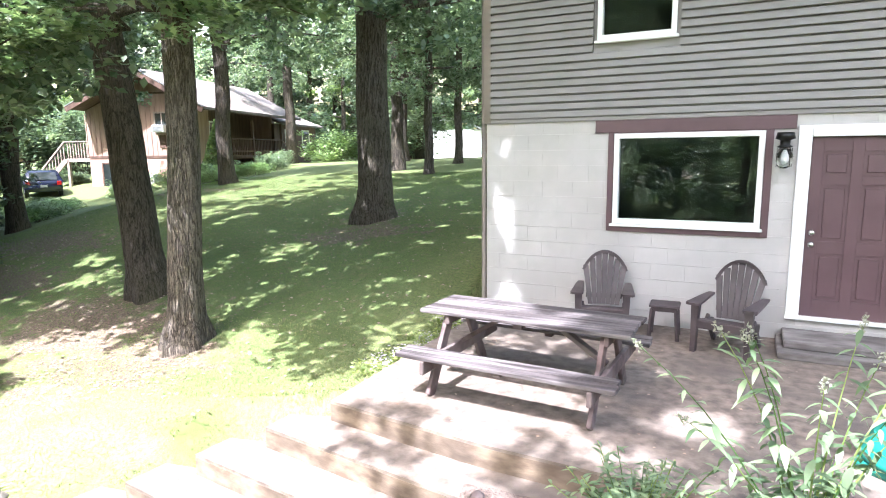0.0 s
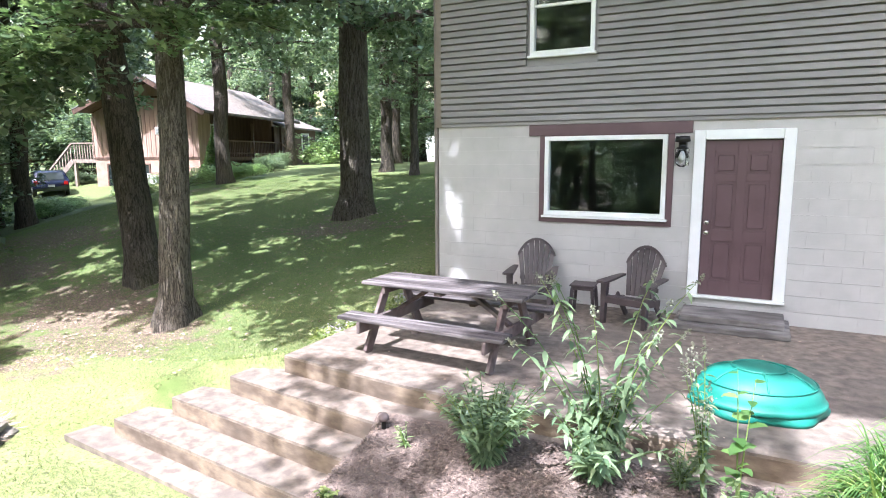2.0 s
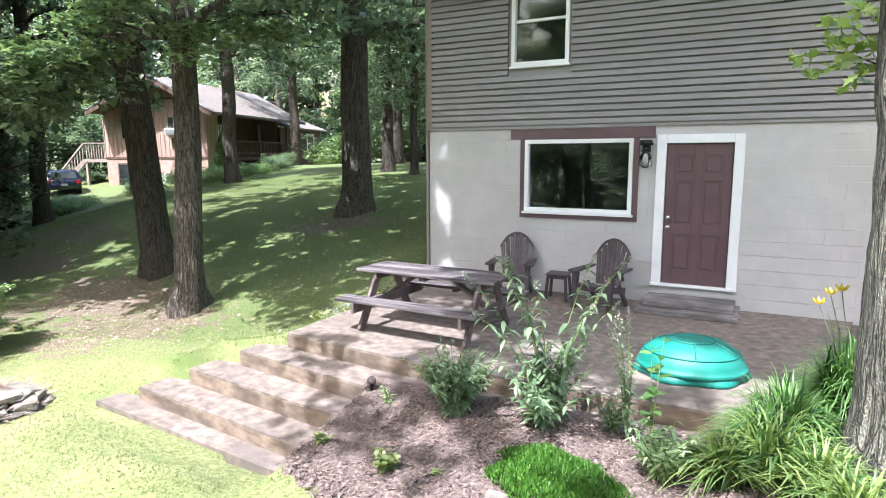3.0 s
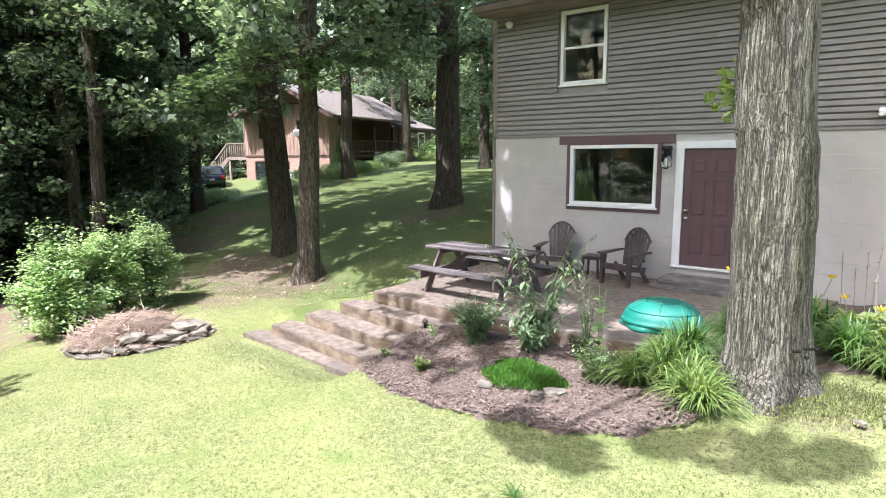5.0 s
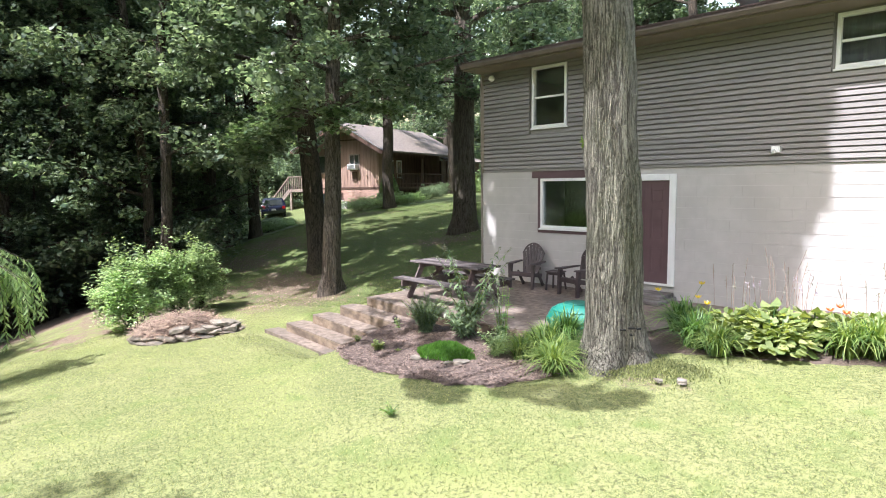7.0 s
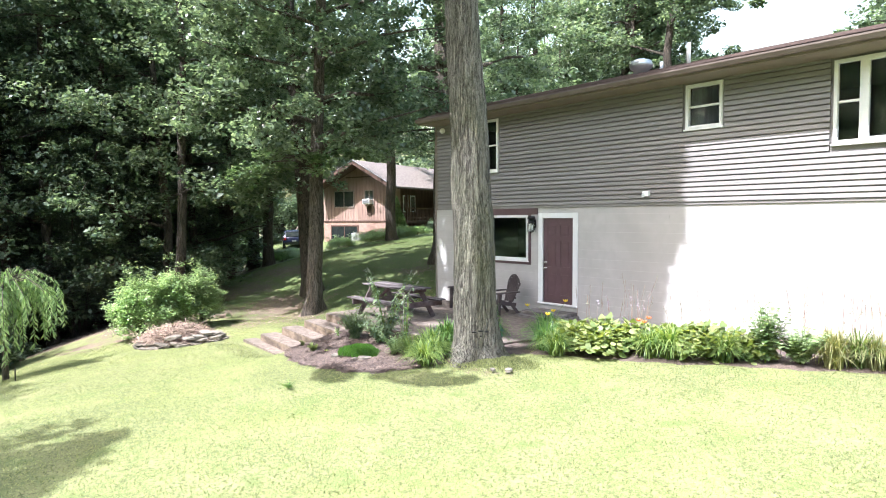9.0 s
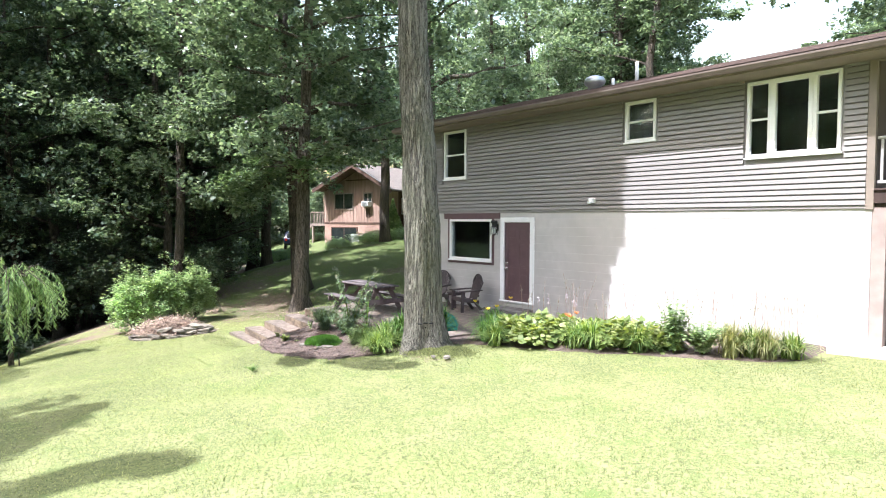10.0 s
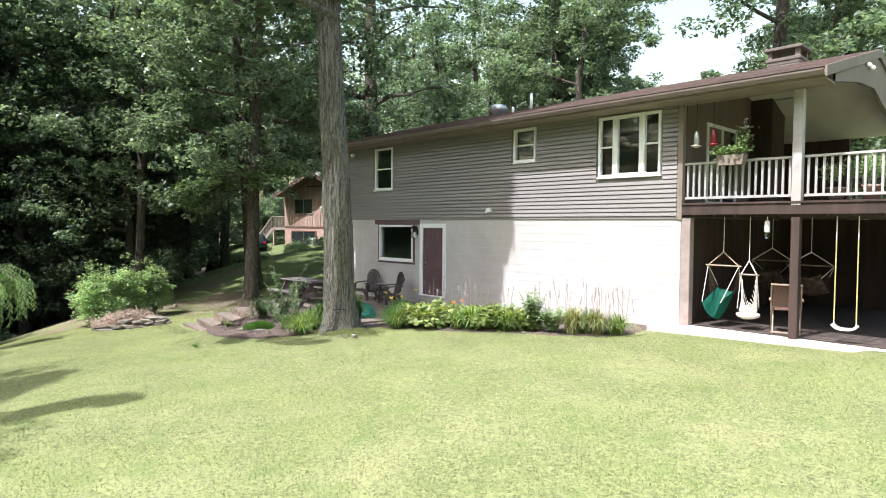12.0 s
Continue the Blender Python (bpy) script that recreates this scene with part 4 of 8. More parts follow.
# railing
rail = part("railing", box(X1 + 0.03, 10.49, YF + 0.055, YF + 0.145, 3.69, 3.735, 0.006), RAILWHITE, porch, "white baluster railing")
part("top_rail", box(10.67, 12.91, YF + 0.055, YF + 0.145, 3.69, 3.735, 0.006), RAILWHITE, rail)
for a, b in ((X1 + 0.03, 10.49), (10.67, 12.91)):
    part("bottom_rail", box(a, b, YF + 0.075, YF + 0.125, 2.98, 3.03, 0.005), RAILWHITE, rail)
baluster = box(-0.02, 0.02, -0.02, 0.02, 3.03, 3.69, 0.003)
bme = bpy.data.meshes.new("baluster")
baluster.to_mesh(bme), baluster.free()
for a, b, n in ((X1 + 0.03, 10.49, 17), (10.67, 12.91, 18)):
    for k in range(n):
        link_mesh("baluster", bme, RAILWHITE, rail).location = (a + (b - a) * (k + 0.5) / n, YF + 0.1, 0)
part("back_rail", box(10.0, PX1, PY1 - 0.05, PY1 + 0.04, 3.69, 3.735, 0.006), RAILWHITE, rail)
for k in range(24):
    link_mesh("baluster", bme, RAILWHITE, rail).location = (10.07 + 0.13 * k, PY1, 0)
# sliding door on the end wall of the deck
sd = part("sliding_door", wall_with_holes(8.75, 10.4, 2.9, 4.72, X1 - 0.02, X1 + 0.03, [(8.83, 9.53, 2.98, 4.64), (9.61, 10.32, 2.98, 4.64)]), WHITE, porch, "white sliding door to the deck")
sd.data.transform(Matrix(((0, 1, 0, 0), (1, 0, 0, 0), (0, 0, 1, 0), (0, 0, 0, 1))))
for a, b in ((8.83, 9.53), (9.61, 10.32)):
    part("pane", box(X1 + 0.004, X1 + 0.01, a, b, 2.98, 4.64), GLASS, sd)
part("chimney_breast", box(X1 + 0.003, X1 + 0.5, 11.3, 12.2, 2.9, 5.55), DARKWOOD, porch, "dark brick chimney breast")


# ---- trees ----
def trunk_mesh(pts, radii, seg, rough, rng, flare=0.0, fur=5.0):
    """A bark-covered stem through points: rings with furrows, wider at the foot."""
    pts = np.array(pts, dtype=float)
    n = len(pts)
    a = np.linspace(0, 2 * np.pi, seg, endpoint=False)
    ph = rng.uniform(0, 6.28, 6)
    out = []
    for i in range(n):
        h = pts[i, 2] - pts[0, 2]
        r = radii[i] * (1 + flare * math.exp(-max(h - 0.3, 0) / 0.28) * (1 + 0.35 * np.sin(5 * a + ph[0]) + 0.2 * np.sin(3 * a + ph[1])))
        wob = np.array([noise.fractal(Vector((math.cos(q) * fur, math.sin(q) * fur, h * 0.55 + ph[2])), 0.8, 2.0, 3) for q in a])
        r = r * (1 + rough * wob + 0.03 * np.sin(2 * a + ph[4] + 0.4 * h))
        out.append(np.stack([pts[i, 0] + r * np.cos(a), pts[i, 1] + r * np.sin(a), np.full(seg, pts[i, 2])], 1))
    i, k = np.meshgrid(np.arange(n - 1), np.arange(seg), indexing="ij")
    p, q = (i * seg + k).ravel(), (i * seg + (k + 1) % seg).ravel()
    return np_mesh("trunk", np.concatenate(out), np.stack([p, q, q + seg, p + seg], 1), True)


def stem_path(base, height, lean, rng, wander, n):
    t = np.linspace(0, 1, n)
    bend = np.cumsum(rng.normal(0, wander, (n, 2)), axis=0) / math.sqrt(n)
    return [(base[0] + lean[0] * s * height + bend[i, 0], base[1] + lean[1] * s * height + bend[i, 1], base[2] + s * height) for i, s in enumerate(t)]


def make_tree(name, seed, height, r, lean=(0, 0), low=0.35, spread=3.5, count=70, per=70, leaf=0.2, material=None, bark=None, shape=RHOMB, limbs=9, seg=18, label="", flare=0.5, rough=0.05, group="", wander=0.15, crown_r=1.0, arc=None, keep=None):
    """A tree standing at the origin: trunk, limbs and a crown of leaf clumps round the limbs' twigs."""
    rng = np.random.default_rng(seed)
    t = thing(name, None, label, "tree", group)
    path = stem_path((0, 0, -0.3), height, lean, rng, wander, max(14, int(seg * 1.3)))
    rad = [r * (1 - 0.75 * (i / (len(path) - 1)) ** 1.2) for i in range(len(path))]
    link_mesh("trunk", trunk_mesh(path, rad, seg, rough, rng, flare), bark or BARK, t)
    tips = []
    for k in range(limbs):
        f = low + (0.97 - low) * (k + rng.uniform(0, 0.8)) / limbs
        i = min(int(f * (len(path) - 1)), len(path) - 2)
        p = Vector(path[i])
        a = k * 2.4 + rng.uniform(-0.5, 0.5) if arc is None else arc[0] + (arc[1] - arc[0]) * ((k * 0.618) % 1.0)
        ln = spread * (1.05 - 0.55 * max(0, (f - 0.45) / 0.55)) * rng.uniform(0.75, 1.1)
        pts = [p]
        up = rng.uniform(0.05, 0.45)
        for s in range(1, 6):
            pts.append(p + Vector((math.cos(a + 0.12 * s) * ln * s / 5, math.sin(a + 0.12 * s) * ln * s / 5, ln * (up * s / 5 - 0.09 * (s / 5) ** 2) + rng.normal(0, 0.08))))
        r0 = rad[i] * 0.42
        part("limb", tube(pts, [r0 * (1 - 0.16 * s) for s in range(6)], 6, None, False), bark or BARK, t, "", True)
        tips += pts[2:]
    tips = np.array([tuple(p) for p in tips])
    c = tips[rng.integers(0, len(tips), count)] + rng.normal(0, 1, (count, 3)) * np.array([0.75, 0.75, 0.6]) * crown_r
    rad_c = rng.uniform(0.35, 0.95, count) * crown_r
    at = clumps(rng, c, rad_c, per, 0.55)
    if keep is not None:
        at = at[keep(at)]
    fr = turns(rng, len(at), 0.75)
    link_mesh("crown", leaves("crown", at, fr, rng.uniform(0.7, 1.3, len(at)) * leaf, shape), material or OAK, t)
    return t


def stand(t, x, y, turn=0.0, scale=1.0, z=None):
    t.matrix_basis = Matrix.LocRotScale((x, y, z_at(x, y) if z is None else z), Euler((0, 0, radians(turn))), (scale,) * 3)
    return t


# gaps between the crowns through which the sun reaches the patio, the wall's end and the table: x, y, half-widths
SUN_GAPS = ((-0.5, 4.75, 0.34, 0.36), (-1.2, 4.05, 0.22, 0.12), (-2.75, 5.75, 0.25, 0.12), (-2.9, 4.2, 0.35, 0.10), (0.5, 5.6, 0.2, 0.1), (-1.5, 4.6, 0.10, 0.16), (0.9, 4.5, 0.5, 0.35), (1.3, 5.6, 0.12, 0.2), (-0.9, 5.9, 0.12, 0.18))


def sun_gap(x, y, z):
    """True where a leaf would shade one of the gaps."""
    gx, gy = x + 0.09 * z, y + 0.575 * z
    hit = np.zeros(len(x), dtype=bool)
    for cx, cy, rx, ry in SUN_GAPS:
        hit |= ((gx - cx) / rx) ** 2 + ((gy - cy) / ry) ** 2 < 1
    # sun flecks all over the shaded hillside
    fleck = np.sin(1.9 * gx + 2.1 * gy + 1.3 * np.sin(1.1 * gy)) * np.sin(3.9 * gy - 0.8 * gx + 1.2 * np.sin(1.7 * gx)) + 0.8 * np.sin(5.3 * gx - 4.1 * gy + np.sin(2.9 * gy)) * np.sin(8.3 * gy + 1.5 * gx + 1.3 * np.sin(2.3 * gx))
    calm = smooth(3.4, 2.2, np.hypot(gx + 6.6, gy - 8.0))
    hit |= (fleck > 0.85 + 0.5 * calm - 0.5 * smooth(11, 14, gy) - 0.55 * smooth(-11.0, -13.5, gx)) & (gx < -4.2) & (gy > 2.0)
    wx, wz = x + 0.157 * (7.6 - y), z - 1.74 * (7.6 - y)
    streak = np.abs(wx + 3.28 - 0.10 * np.sin(2.3 * wz)) < 0.11 + 0.09 * np.sin(5.1 * wz + 1)
    return hit | (streak & (wz > -0.3) & (wz < 2.4) & (y < 7.6))


BIG = (2.64, 3.07)


# the big tree by the flower bed: a bare grey stem in view, its crown high overhead
def lit_side(p):
    """Where this crown's leaves may hang: none over the sunny end of the wall or the sunny lawn."""
    x, y = p[:, 0] + BIG[0], p[:, 1] + BIG[1]
    gx, gy = x + 0.09 * p[:, 2], y + 0.575 * p[:, 2]
    edge = 3.75 + 0.2 * np.sin(2.1 * gx) - 0.75 * smooth(0.0, -1.5, gx)
    over = (gy > edge) | (((gx - 1.1) / 0.65) ** 2 + ((gy - 1.15) / 0.33) ** 2 < 1) | (((gx - 2.6) / 0.8) ** 2 + ((gy - 2.1) / 0.45) ** 2 < 1)
    over |= (gy > 1.7) & (gy <= edge) & (gx < 1.9) & (gx > -2.6) & (np.sin(4.7 * gx + 0.8 * gy) * np.sin(5.3 * gy - 0.7 * gx + 1) > 0.08 - 0.4 * smooth(0.2, -0.6, gx))
    over |= (gy > 2.0) & (gy <= edge) & (gx <= -1.6) & (gx > -3.0 + 0.5 * (3.6 - gy) + 0.18 * np.sin(7.0 * gy) + 0.12 * np.sin(5.0 * gx + 11.0 * gy))
    over |= (gy > 2.3) & (gy <= edge) & (gx <= -2.2) & (gx > -3.9) & (np.sin(3.1 * gx - 1.2 * gy) * np.sin(6.3 * gy + 0.9 * gx) > 0.25)
    wx, wz = x + 0.157 * (7.6 - y), p[:, 2] - 1.74 * (7.6 - y)
    edge_x = 3.30 + 0.42 * smooth(0.9, 2.3, wz) + 0.07 * np.sin(4.3 * wz) - 0.22 * np.sin(11.0 * p[:, 0] + 7.0 * p[:, 1])
    over |= (((gx - 1.5) / 0.6) ** 2 + ((gy + 2.8) / 0.45) ** 2 < 1)
    return (wx < edge_x) & over & ~((gy < 4.8) & (gx > 1.3) & (gy > 3.0)) & ~sun_gap(x, y, p[:, 2])


big = make_tree("tree", 3, 19.0, 0.345, (-0.036, -0.016), 0.51, 7.0, 800, 56, 0.28, OAK, BARK_GREY, RHOMB, 18, 96, "tall tree with deeply furrowed grey bark", 0.5, 0.06, "", 0.10, 1.4, (2.3, 4.4), lit_side)
stand(big, *BIG, 0, 1.0, -0.02)
# a row of dark gouges low on the stem
bm = bmesh.new()
for a0, a1, z in ((-60, -50, 0.55), (-47, -36, 0.57), (-33, -25, 0.56), (-44, -40, 0.49)):
    q = [(0.435 * math.cos(radians(a)), 0.435 * math.sin(radians(a)), z) for a in (a0, a1)]
    beam(q[0], q[1], 0.035, 0.022, 0.005, bm)
part("bark_scar", bm, BLACK, big, "dark gouges in the bark")
def leaf_cluster(t, seed, root, centres, material, per=130, leaf=0.17):
    """One long high limb of a tree with leaf clusters round the given places (x, y, z, radius)."""
    r2 = np.random.default_rng(seed)
    c = np.array([q[:3] for q in centres])
    mid = c.mean(axis=0)
    part("limb", tube([Vector(root), Vector(root).lerp(Vector(mid), 0.5) + Vector((0, 0, 0.5)), Vector(mid)], [0.10, 0.07, 0.03], 7, None, False), BARK_GREY, t, "", True)
    for q in c:
        part("twig", tube([Vector(mid), Vector(q)], [0.025, 0.008], 5, None, False), BARK_GREY, t, "", True)
    at = clumps(r2, c, np.array([q[3] for q in centres]), per, 0.5)
    link_mesh("leaf_cluster", leaves("leaf_cluster", at, turns(r2, len(at), 0.7), r2.uniform(0.7, 1.3, len(at)) * leaf, RHOMB), material, t)


def shade_place(gx, gy, z, r):
    """Where, in the big tree's own axes, a cluster at height z hangs that shades the lawn at gx, gy."""
    return (gx - 0.09 * z - BIG[0], gy - 0.575 * z - BIG[1], z, r)


leaf_cluster(big, 61, (0, -0.1, 7.0), [shade_place(*q) for q in ((0.85, 1.2, 8.2, 0.34), (1.25, 1.05, 8.5, 0.40), (1.6, 0.95, 8.3, 0.30))], OAK)
leaf_cluster(big, 62, (0.1, -0.1, 7.4), [shade_place(*q) for q in ((2.15, 1.5, 8.6, 0.28), (2.6, 1.65, 8.8, 0.42), (3.0, 1.75, 8.6, 0.42), (3.3, 2.0, 8.9, 0.28))], OAK)
# two close trees on the lawn
ta = make_tree("tree", 11, 17.0, 0.25, (0.055, 0.02), 0.31, 4.7, 430, 84, 0.17, OAK, BARK, RHOMB, 19, 36, "slim oak with grey-brown bark and low leafy limbs", 0.75, 0.05, "lawn trees", 0.08, 0.82, None, lambda p: (p[:, 0] < 3.6) & (p[:, 2] > 4.9) & ~sun_gap(p[:, 0] - 8.0, p[:, 1] + 6.05, p[:, 2]))
stand(ta, -8.0, 6.05, 0)
tb = make_tree("tree", 12, 18.0, 0.35, (-0.135, 0.0), 0.30, 5.2, 460, 84, 0.17, OAK, BARK_DARK, RHOMB, 19, 36, "leaning dark-barked oak beside a slimmer one", 0.4, 0.05, "lawn trees", 0.08, 0.85, None, lambda p: (p[:, 2] > 4.9) & ~sun_gap(p[:, 0] - 10.7, p[:, 1] + 7.6, p[:, 2]))
stand(tb, -10.7, 7.6, 0)
tc = make_tree("tree", 13, 19.0, 0.40, (-0.02, 0.0), 0.26, 5.4, 330, 64, 0.22, OAK, BARK, RHOMB, 17, 40, "thick oak standing on the shaded slope", 0.5, 0.05, "lawn trees", 0.08, 1.2, None, lambda p: (p[:, 0] < 4.3) & ~sun_gap(p[:, 0] - 8.4, p[:, 1] + 12.2, p[:, 2]))
stand(tc, -8.4, 12.2, 0)
def low_spray(t, seed, root, ends, material, per=110, leaf=0.17):
    """Low limbs of a tree with flat sprays of lobed leaves along their outer half."""
    r2 = np.random.default_rng(seed)
    at = []
    for e in ends:
        p, q = Vector((0, 0, root)), Vector(e)
        mid = p.lerp(q, 0.5) + Vector((0, 0, 0.35))
        part("limb", tube([p, mid, q], [0.035, 0.022, 0.008], 6, None, False), BARK_DARK, t, "", True)
        c = np.array([tuple(mid.lerp(q, u)) for u in (0.3, 0.6, 0.85, 1.0)]) + r2.normal(0, 0.12, (4, 3))
        at.append(clumps(r2, c, r2.uniform(0.4, 0.7, 4), per, 0.3))
    at = np.concatenate(at)
    link_mesh("leaf_spray", leaves("leaf_spray", at, turns(r2, len(at), 0.45), r2.uniform(0.7, 1.3, len(at)) * leaf, LOBED), material, t, "sunlit low spray of lobed leaves")


low_spray(ta, 41, 5.0, ((-1.6, -1.7, 4.2), (-0.4, -2.0, 4.6), (1.2, -0.5, 4.7), (1.9, 0.9, 4.9), (-2.2, -0.6, 4.6), (0.6, -1.6, 5.2)), SPRAYLEAF)
low_spray(tb, 42, 5.0, ((-2.2, -1.4, 4.2), (-0.9, -2.0, 4.5), (-2.8, 0.3, 4.6), (0.8, -1.7, 4.9)), SPRAYLEAF)
td = make_tree("tree", 14, 17.0, 0.30, (-0.02, 0.0), 0.30, 4.4, 220, 70, 0.22, OAK, BARK_DARK, RHOMB, 10, 20, "dark trunk on the slope before the cedar house", 0.5, 0.03, "lawn trees")
stand(td, -18.4, 17.2, 40)
stand(copy_thing(td, Matrix()), -26.5, 30.3, 160, 1.1)
stand(copy_thing(td, Matrix()), -22.1, 11.4, 80, 0.98)
stand(copy_thing(td, Matrix()), -26.8, 12.6, 250, 1.2)

WOOD_KINDS = [
    make_tree("woodland_tree", 21, 19.0, 0.24, (0.01, 0.01), 0.16, 4.2, 190, 92, 0.20, WOODS, BARK_DARK, RHOMB, 13, 12, "woodland tree with dense dark green foliage", 0.4, 0.04, "woods", 0.25, 1.0),
    make_tree("woodland_tree", 22, 22.0, 0.28, (-0.02, 0.01), 0.22, 4.6, 200, 92, 0.20, WOODS, BARK_DARK, RHOMB, 14, 12, "tall woodland tree with dense dark green foliage", 0.4, 0.04, "woods", 0.25, 1.05),
    make_tree("woodland_tree", 23, 17.0, 0.20, (0.02, -0.02), 0.12, 3.8, 180, 92, 0.19, WOODS, BARK_DARK, RHOMB, 13, 12, "woodland tree leafy almost to the ground", 0.4, 0.04, "woods", 0.25, 1.0),
    make_tree("woodland_tree", 24, 20.0, 0.26, (0.0, 0.02), 0.18, 4.4, 190, 92, 0.20, LIGHTLEAF, BARK, RHOMB, 13, 12, "sunlit woodland tree with yellow-green foliage", 0.4, 0.04, "woods", 0.25, 1.0),
    make_tree("woodland_tree", 25, 20.0, 0.26, (0.01, 0.0), 0.14, 4.4, 120, 90, 0.27, WOODS, BARK_DARK, RHOMB, 9, 9, "woodland tree deep in the dark green woods", 0.3, 0.0, "woods", 0.25, 1.25),
    make_tree("woodland_tree", 26, 21.0, 0.27, (0.0, 0.01), 0.14, 4.6, 120, 90, 0.27, LIGHTLEAF, BARK_DARK, RHOMB, 9, 9, "light green woodland tree on the far hillside", 0.3, 0.0, "woods", 0.25, 1.25),
]
used = [False] * 6


def plant_wood(k, x, y, turn, s):
    t = WOOD_KINDS[k] if not used[k] else copy_thing(WOOD_KINDS[k], Matrix())
    used[k] = True
    stand(t, x, y, turn, s)
    return t


wr = random.Random(5)


def sky_strip(x, y):
    """The open strip of sky over the roof."""
    a = math.degrees(math.atan2(12.3 - x, y + 4.4))
    wide = 5.0 if y < 55 else 1.5
    return 19.5 - wide < a < 26.5 + wide and y > 10



def wood_patch(n, xr, yr, kinds, keep, gap=3.0, s=(0.85, 1.2)):
    """Scatters trees over a rectangle where keep(x, y) holds, no two nearer than gap."""
    spots = []
    for _ in range(n * 40):
        if len(spots) == n:
            break
        x, y = wr.uniform(*xr), wr.uniform(*yr)
        if keep(x, y) and not sky_strip(x, y) and all((x - a) ** 2 + (y - b) ** 2 > gap * gap for a, b in spots):
            spots.append((x, y))
            plant_wood(wr.choice(kinds), x, y, wr.uniform(0, 360), wr.uniform(*s))


# woods to the left, clear of the line of sight to the cedar house
def left_of_view(x, y):
    return y < -2.6 - 0.538 * x - (2.5 if x > -20 else 0) and not (x > -18.5 and y > -17) and (x + 10.9) ** 2 + (y - 2.3) ** 2 > 30 and not (-39 < x < -25 and y > 10.5)


wood_patch(22, (-32, -18.5), (-26, 11), (0, 1, 2, 2), left_of_view, 3.2)
wood_patch(12, (-28, -18.5), (-3, 10), (2, 0), left_of_view, 2.4, (0.7, 1.0))
wood_patch(24, (-62, -30), (-30, 24), (4, 4, 5, 1), left_of_view, 5.0)
# Tall trees out of sight, added to shade the woods' upper crowns.
wood_patch(13, (-36, -20), (-11, -3.5), (1, 0), lambda x, y: True, 3.2, (1.2, 1.45))
wood_patch(44, (-34, -17), (-8, 10.5), (2, 3, 3), left_of_view, 1.6, (0.28, 0.6))
# behind the cedar house and up the hill
wood_patch(14, (-75, -38), (38, 75), (4, 5, 5), lambda x, y: True, 5.0, (1.0, 1.4))
wood_patch(7, (-22, -8), (26, 40), (0, 1), lambda x, y: x > -0.62 * y and not -0.53 * y < x < -0.40 * y, 4.0)
wood_patch(11, (-14, 6), (24, 40), (0, 1), lambda x, y: x > -0.40 * y + 1, 4.5, (1.0, 1.25))
wood_patch(6, (-4, 14), (34, 50), (5, 4), lambda x, y: True, 4.0, (0.9, 1.15))
# behind the camera, as the window panes mirror them
wood_patch(26, (-44, 36), (-60, -40), (4, 5), lambda x, y: True, 3.2, (1.15, 1.5))
for x, y, s in ((-0.6, -11.9, 0.92), (1.9, -12.2, 0.95), (-5.4, -11.6, 0.9)):
    t = plant_wood(2, x, y, 30 * x, s)
    if x > 0:
        # dense boughs whose shade lies in two dark patches on the open lawn
        inv = t.matrix_basis.inverted()
        for seed, patch in ((63, ((1.5, -2.45), (1.9, -2.8), (2.3, -3.05), (2.75, -3.4))), (64, ((4.9, -2.2), (4.6, -2.55), (4.5, -2.95), (4.6, -3.4)))):
            at = [inv @ Vector((gx - 1.19, gy - 7.62, 13.05)) for gx, gy in patch]
            leaf_cluster(t, seed, (0, 0, at[0].z - 1.5), [(*p, 0.44) for p in at], OAK, 240)
for i, (x, y, h) in enumerate(((-17.0, 4.4, 17.0), (-20.0, 6.6, 18.0), (-18.8, 3.0, 16.0), (-14.4, 3.9, 17.0))):
    stand(make_tree("woodland_tree", 27 + i, h, 0.2, (0.02, -0.02), 0.34 if x > -15 else 0.12, 3.8, 180, 92, 0.19, WOODS, BARK_DARK, RHOMB, 13, 12, "woodland tree leafy almost to the ground", 0.4, 0.04, "woods", 0.25, 1.0, None,
                    lambda p, x=x, y=y: ((p[:, 2] > 4.6) | (y < 5)) & ~sun_gap(p[:, 0] + x, p[:, 1] + y, p[:, 2])), x, y)
wood_patch(16, (-8, 34), (-36, -26), (4, 4, 5), lambda x, y: True, 3.0, (0.8, 1.0))
# thin far stems on the crest
for x, y, s in ((-12.6, 20.2, 0.8), (-10.3, 18.6, 0.55), (-11.5, 23.5, 0.6)):
    stand(copy_thing(td, Matrix()), x, y, wr.uniform(0, 360), s)


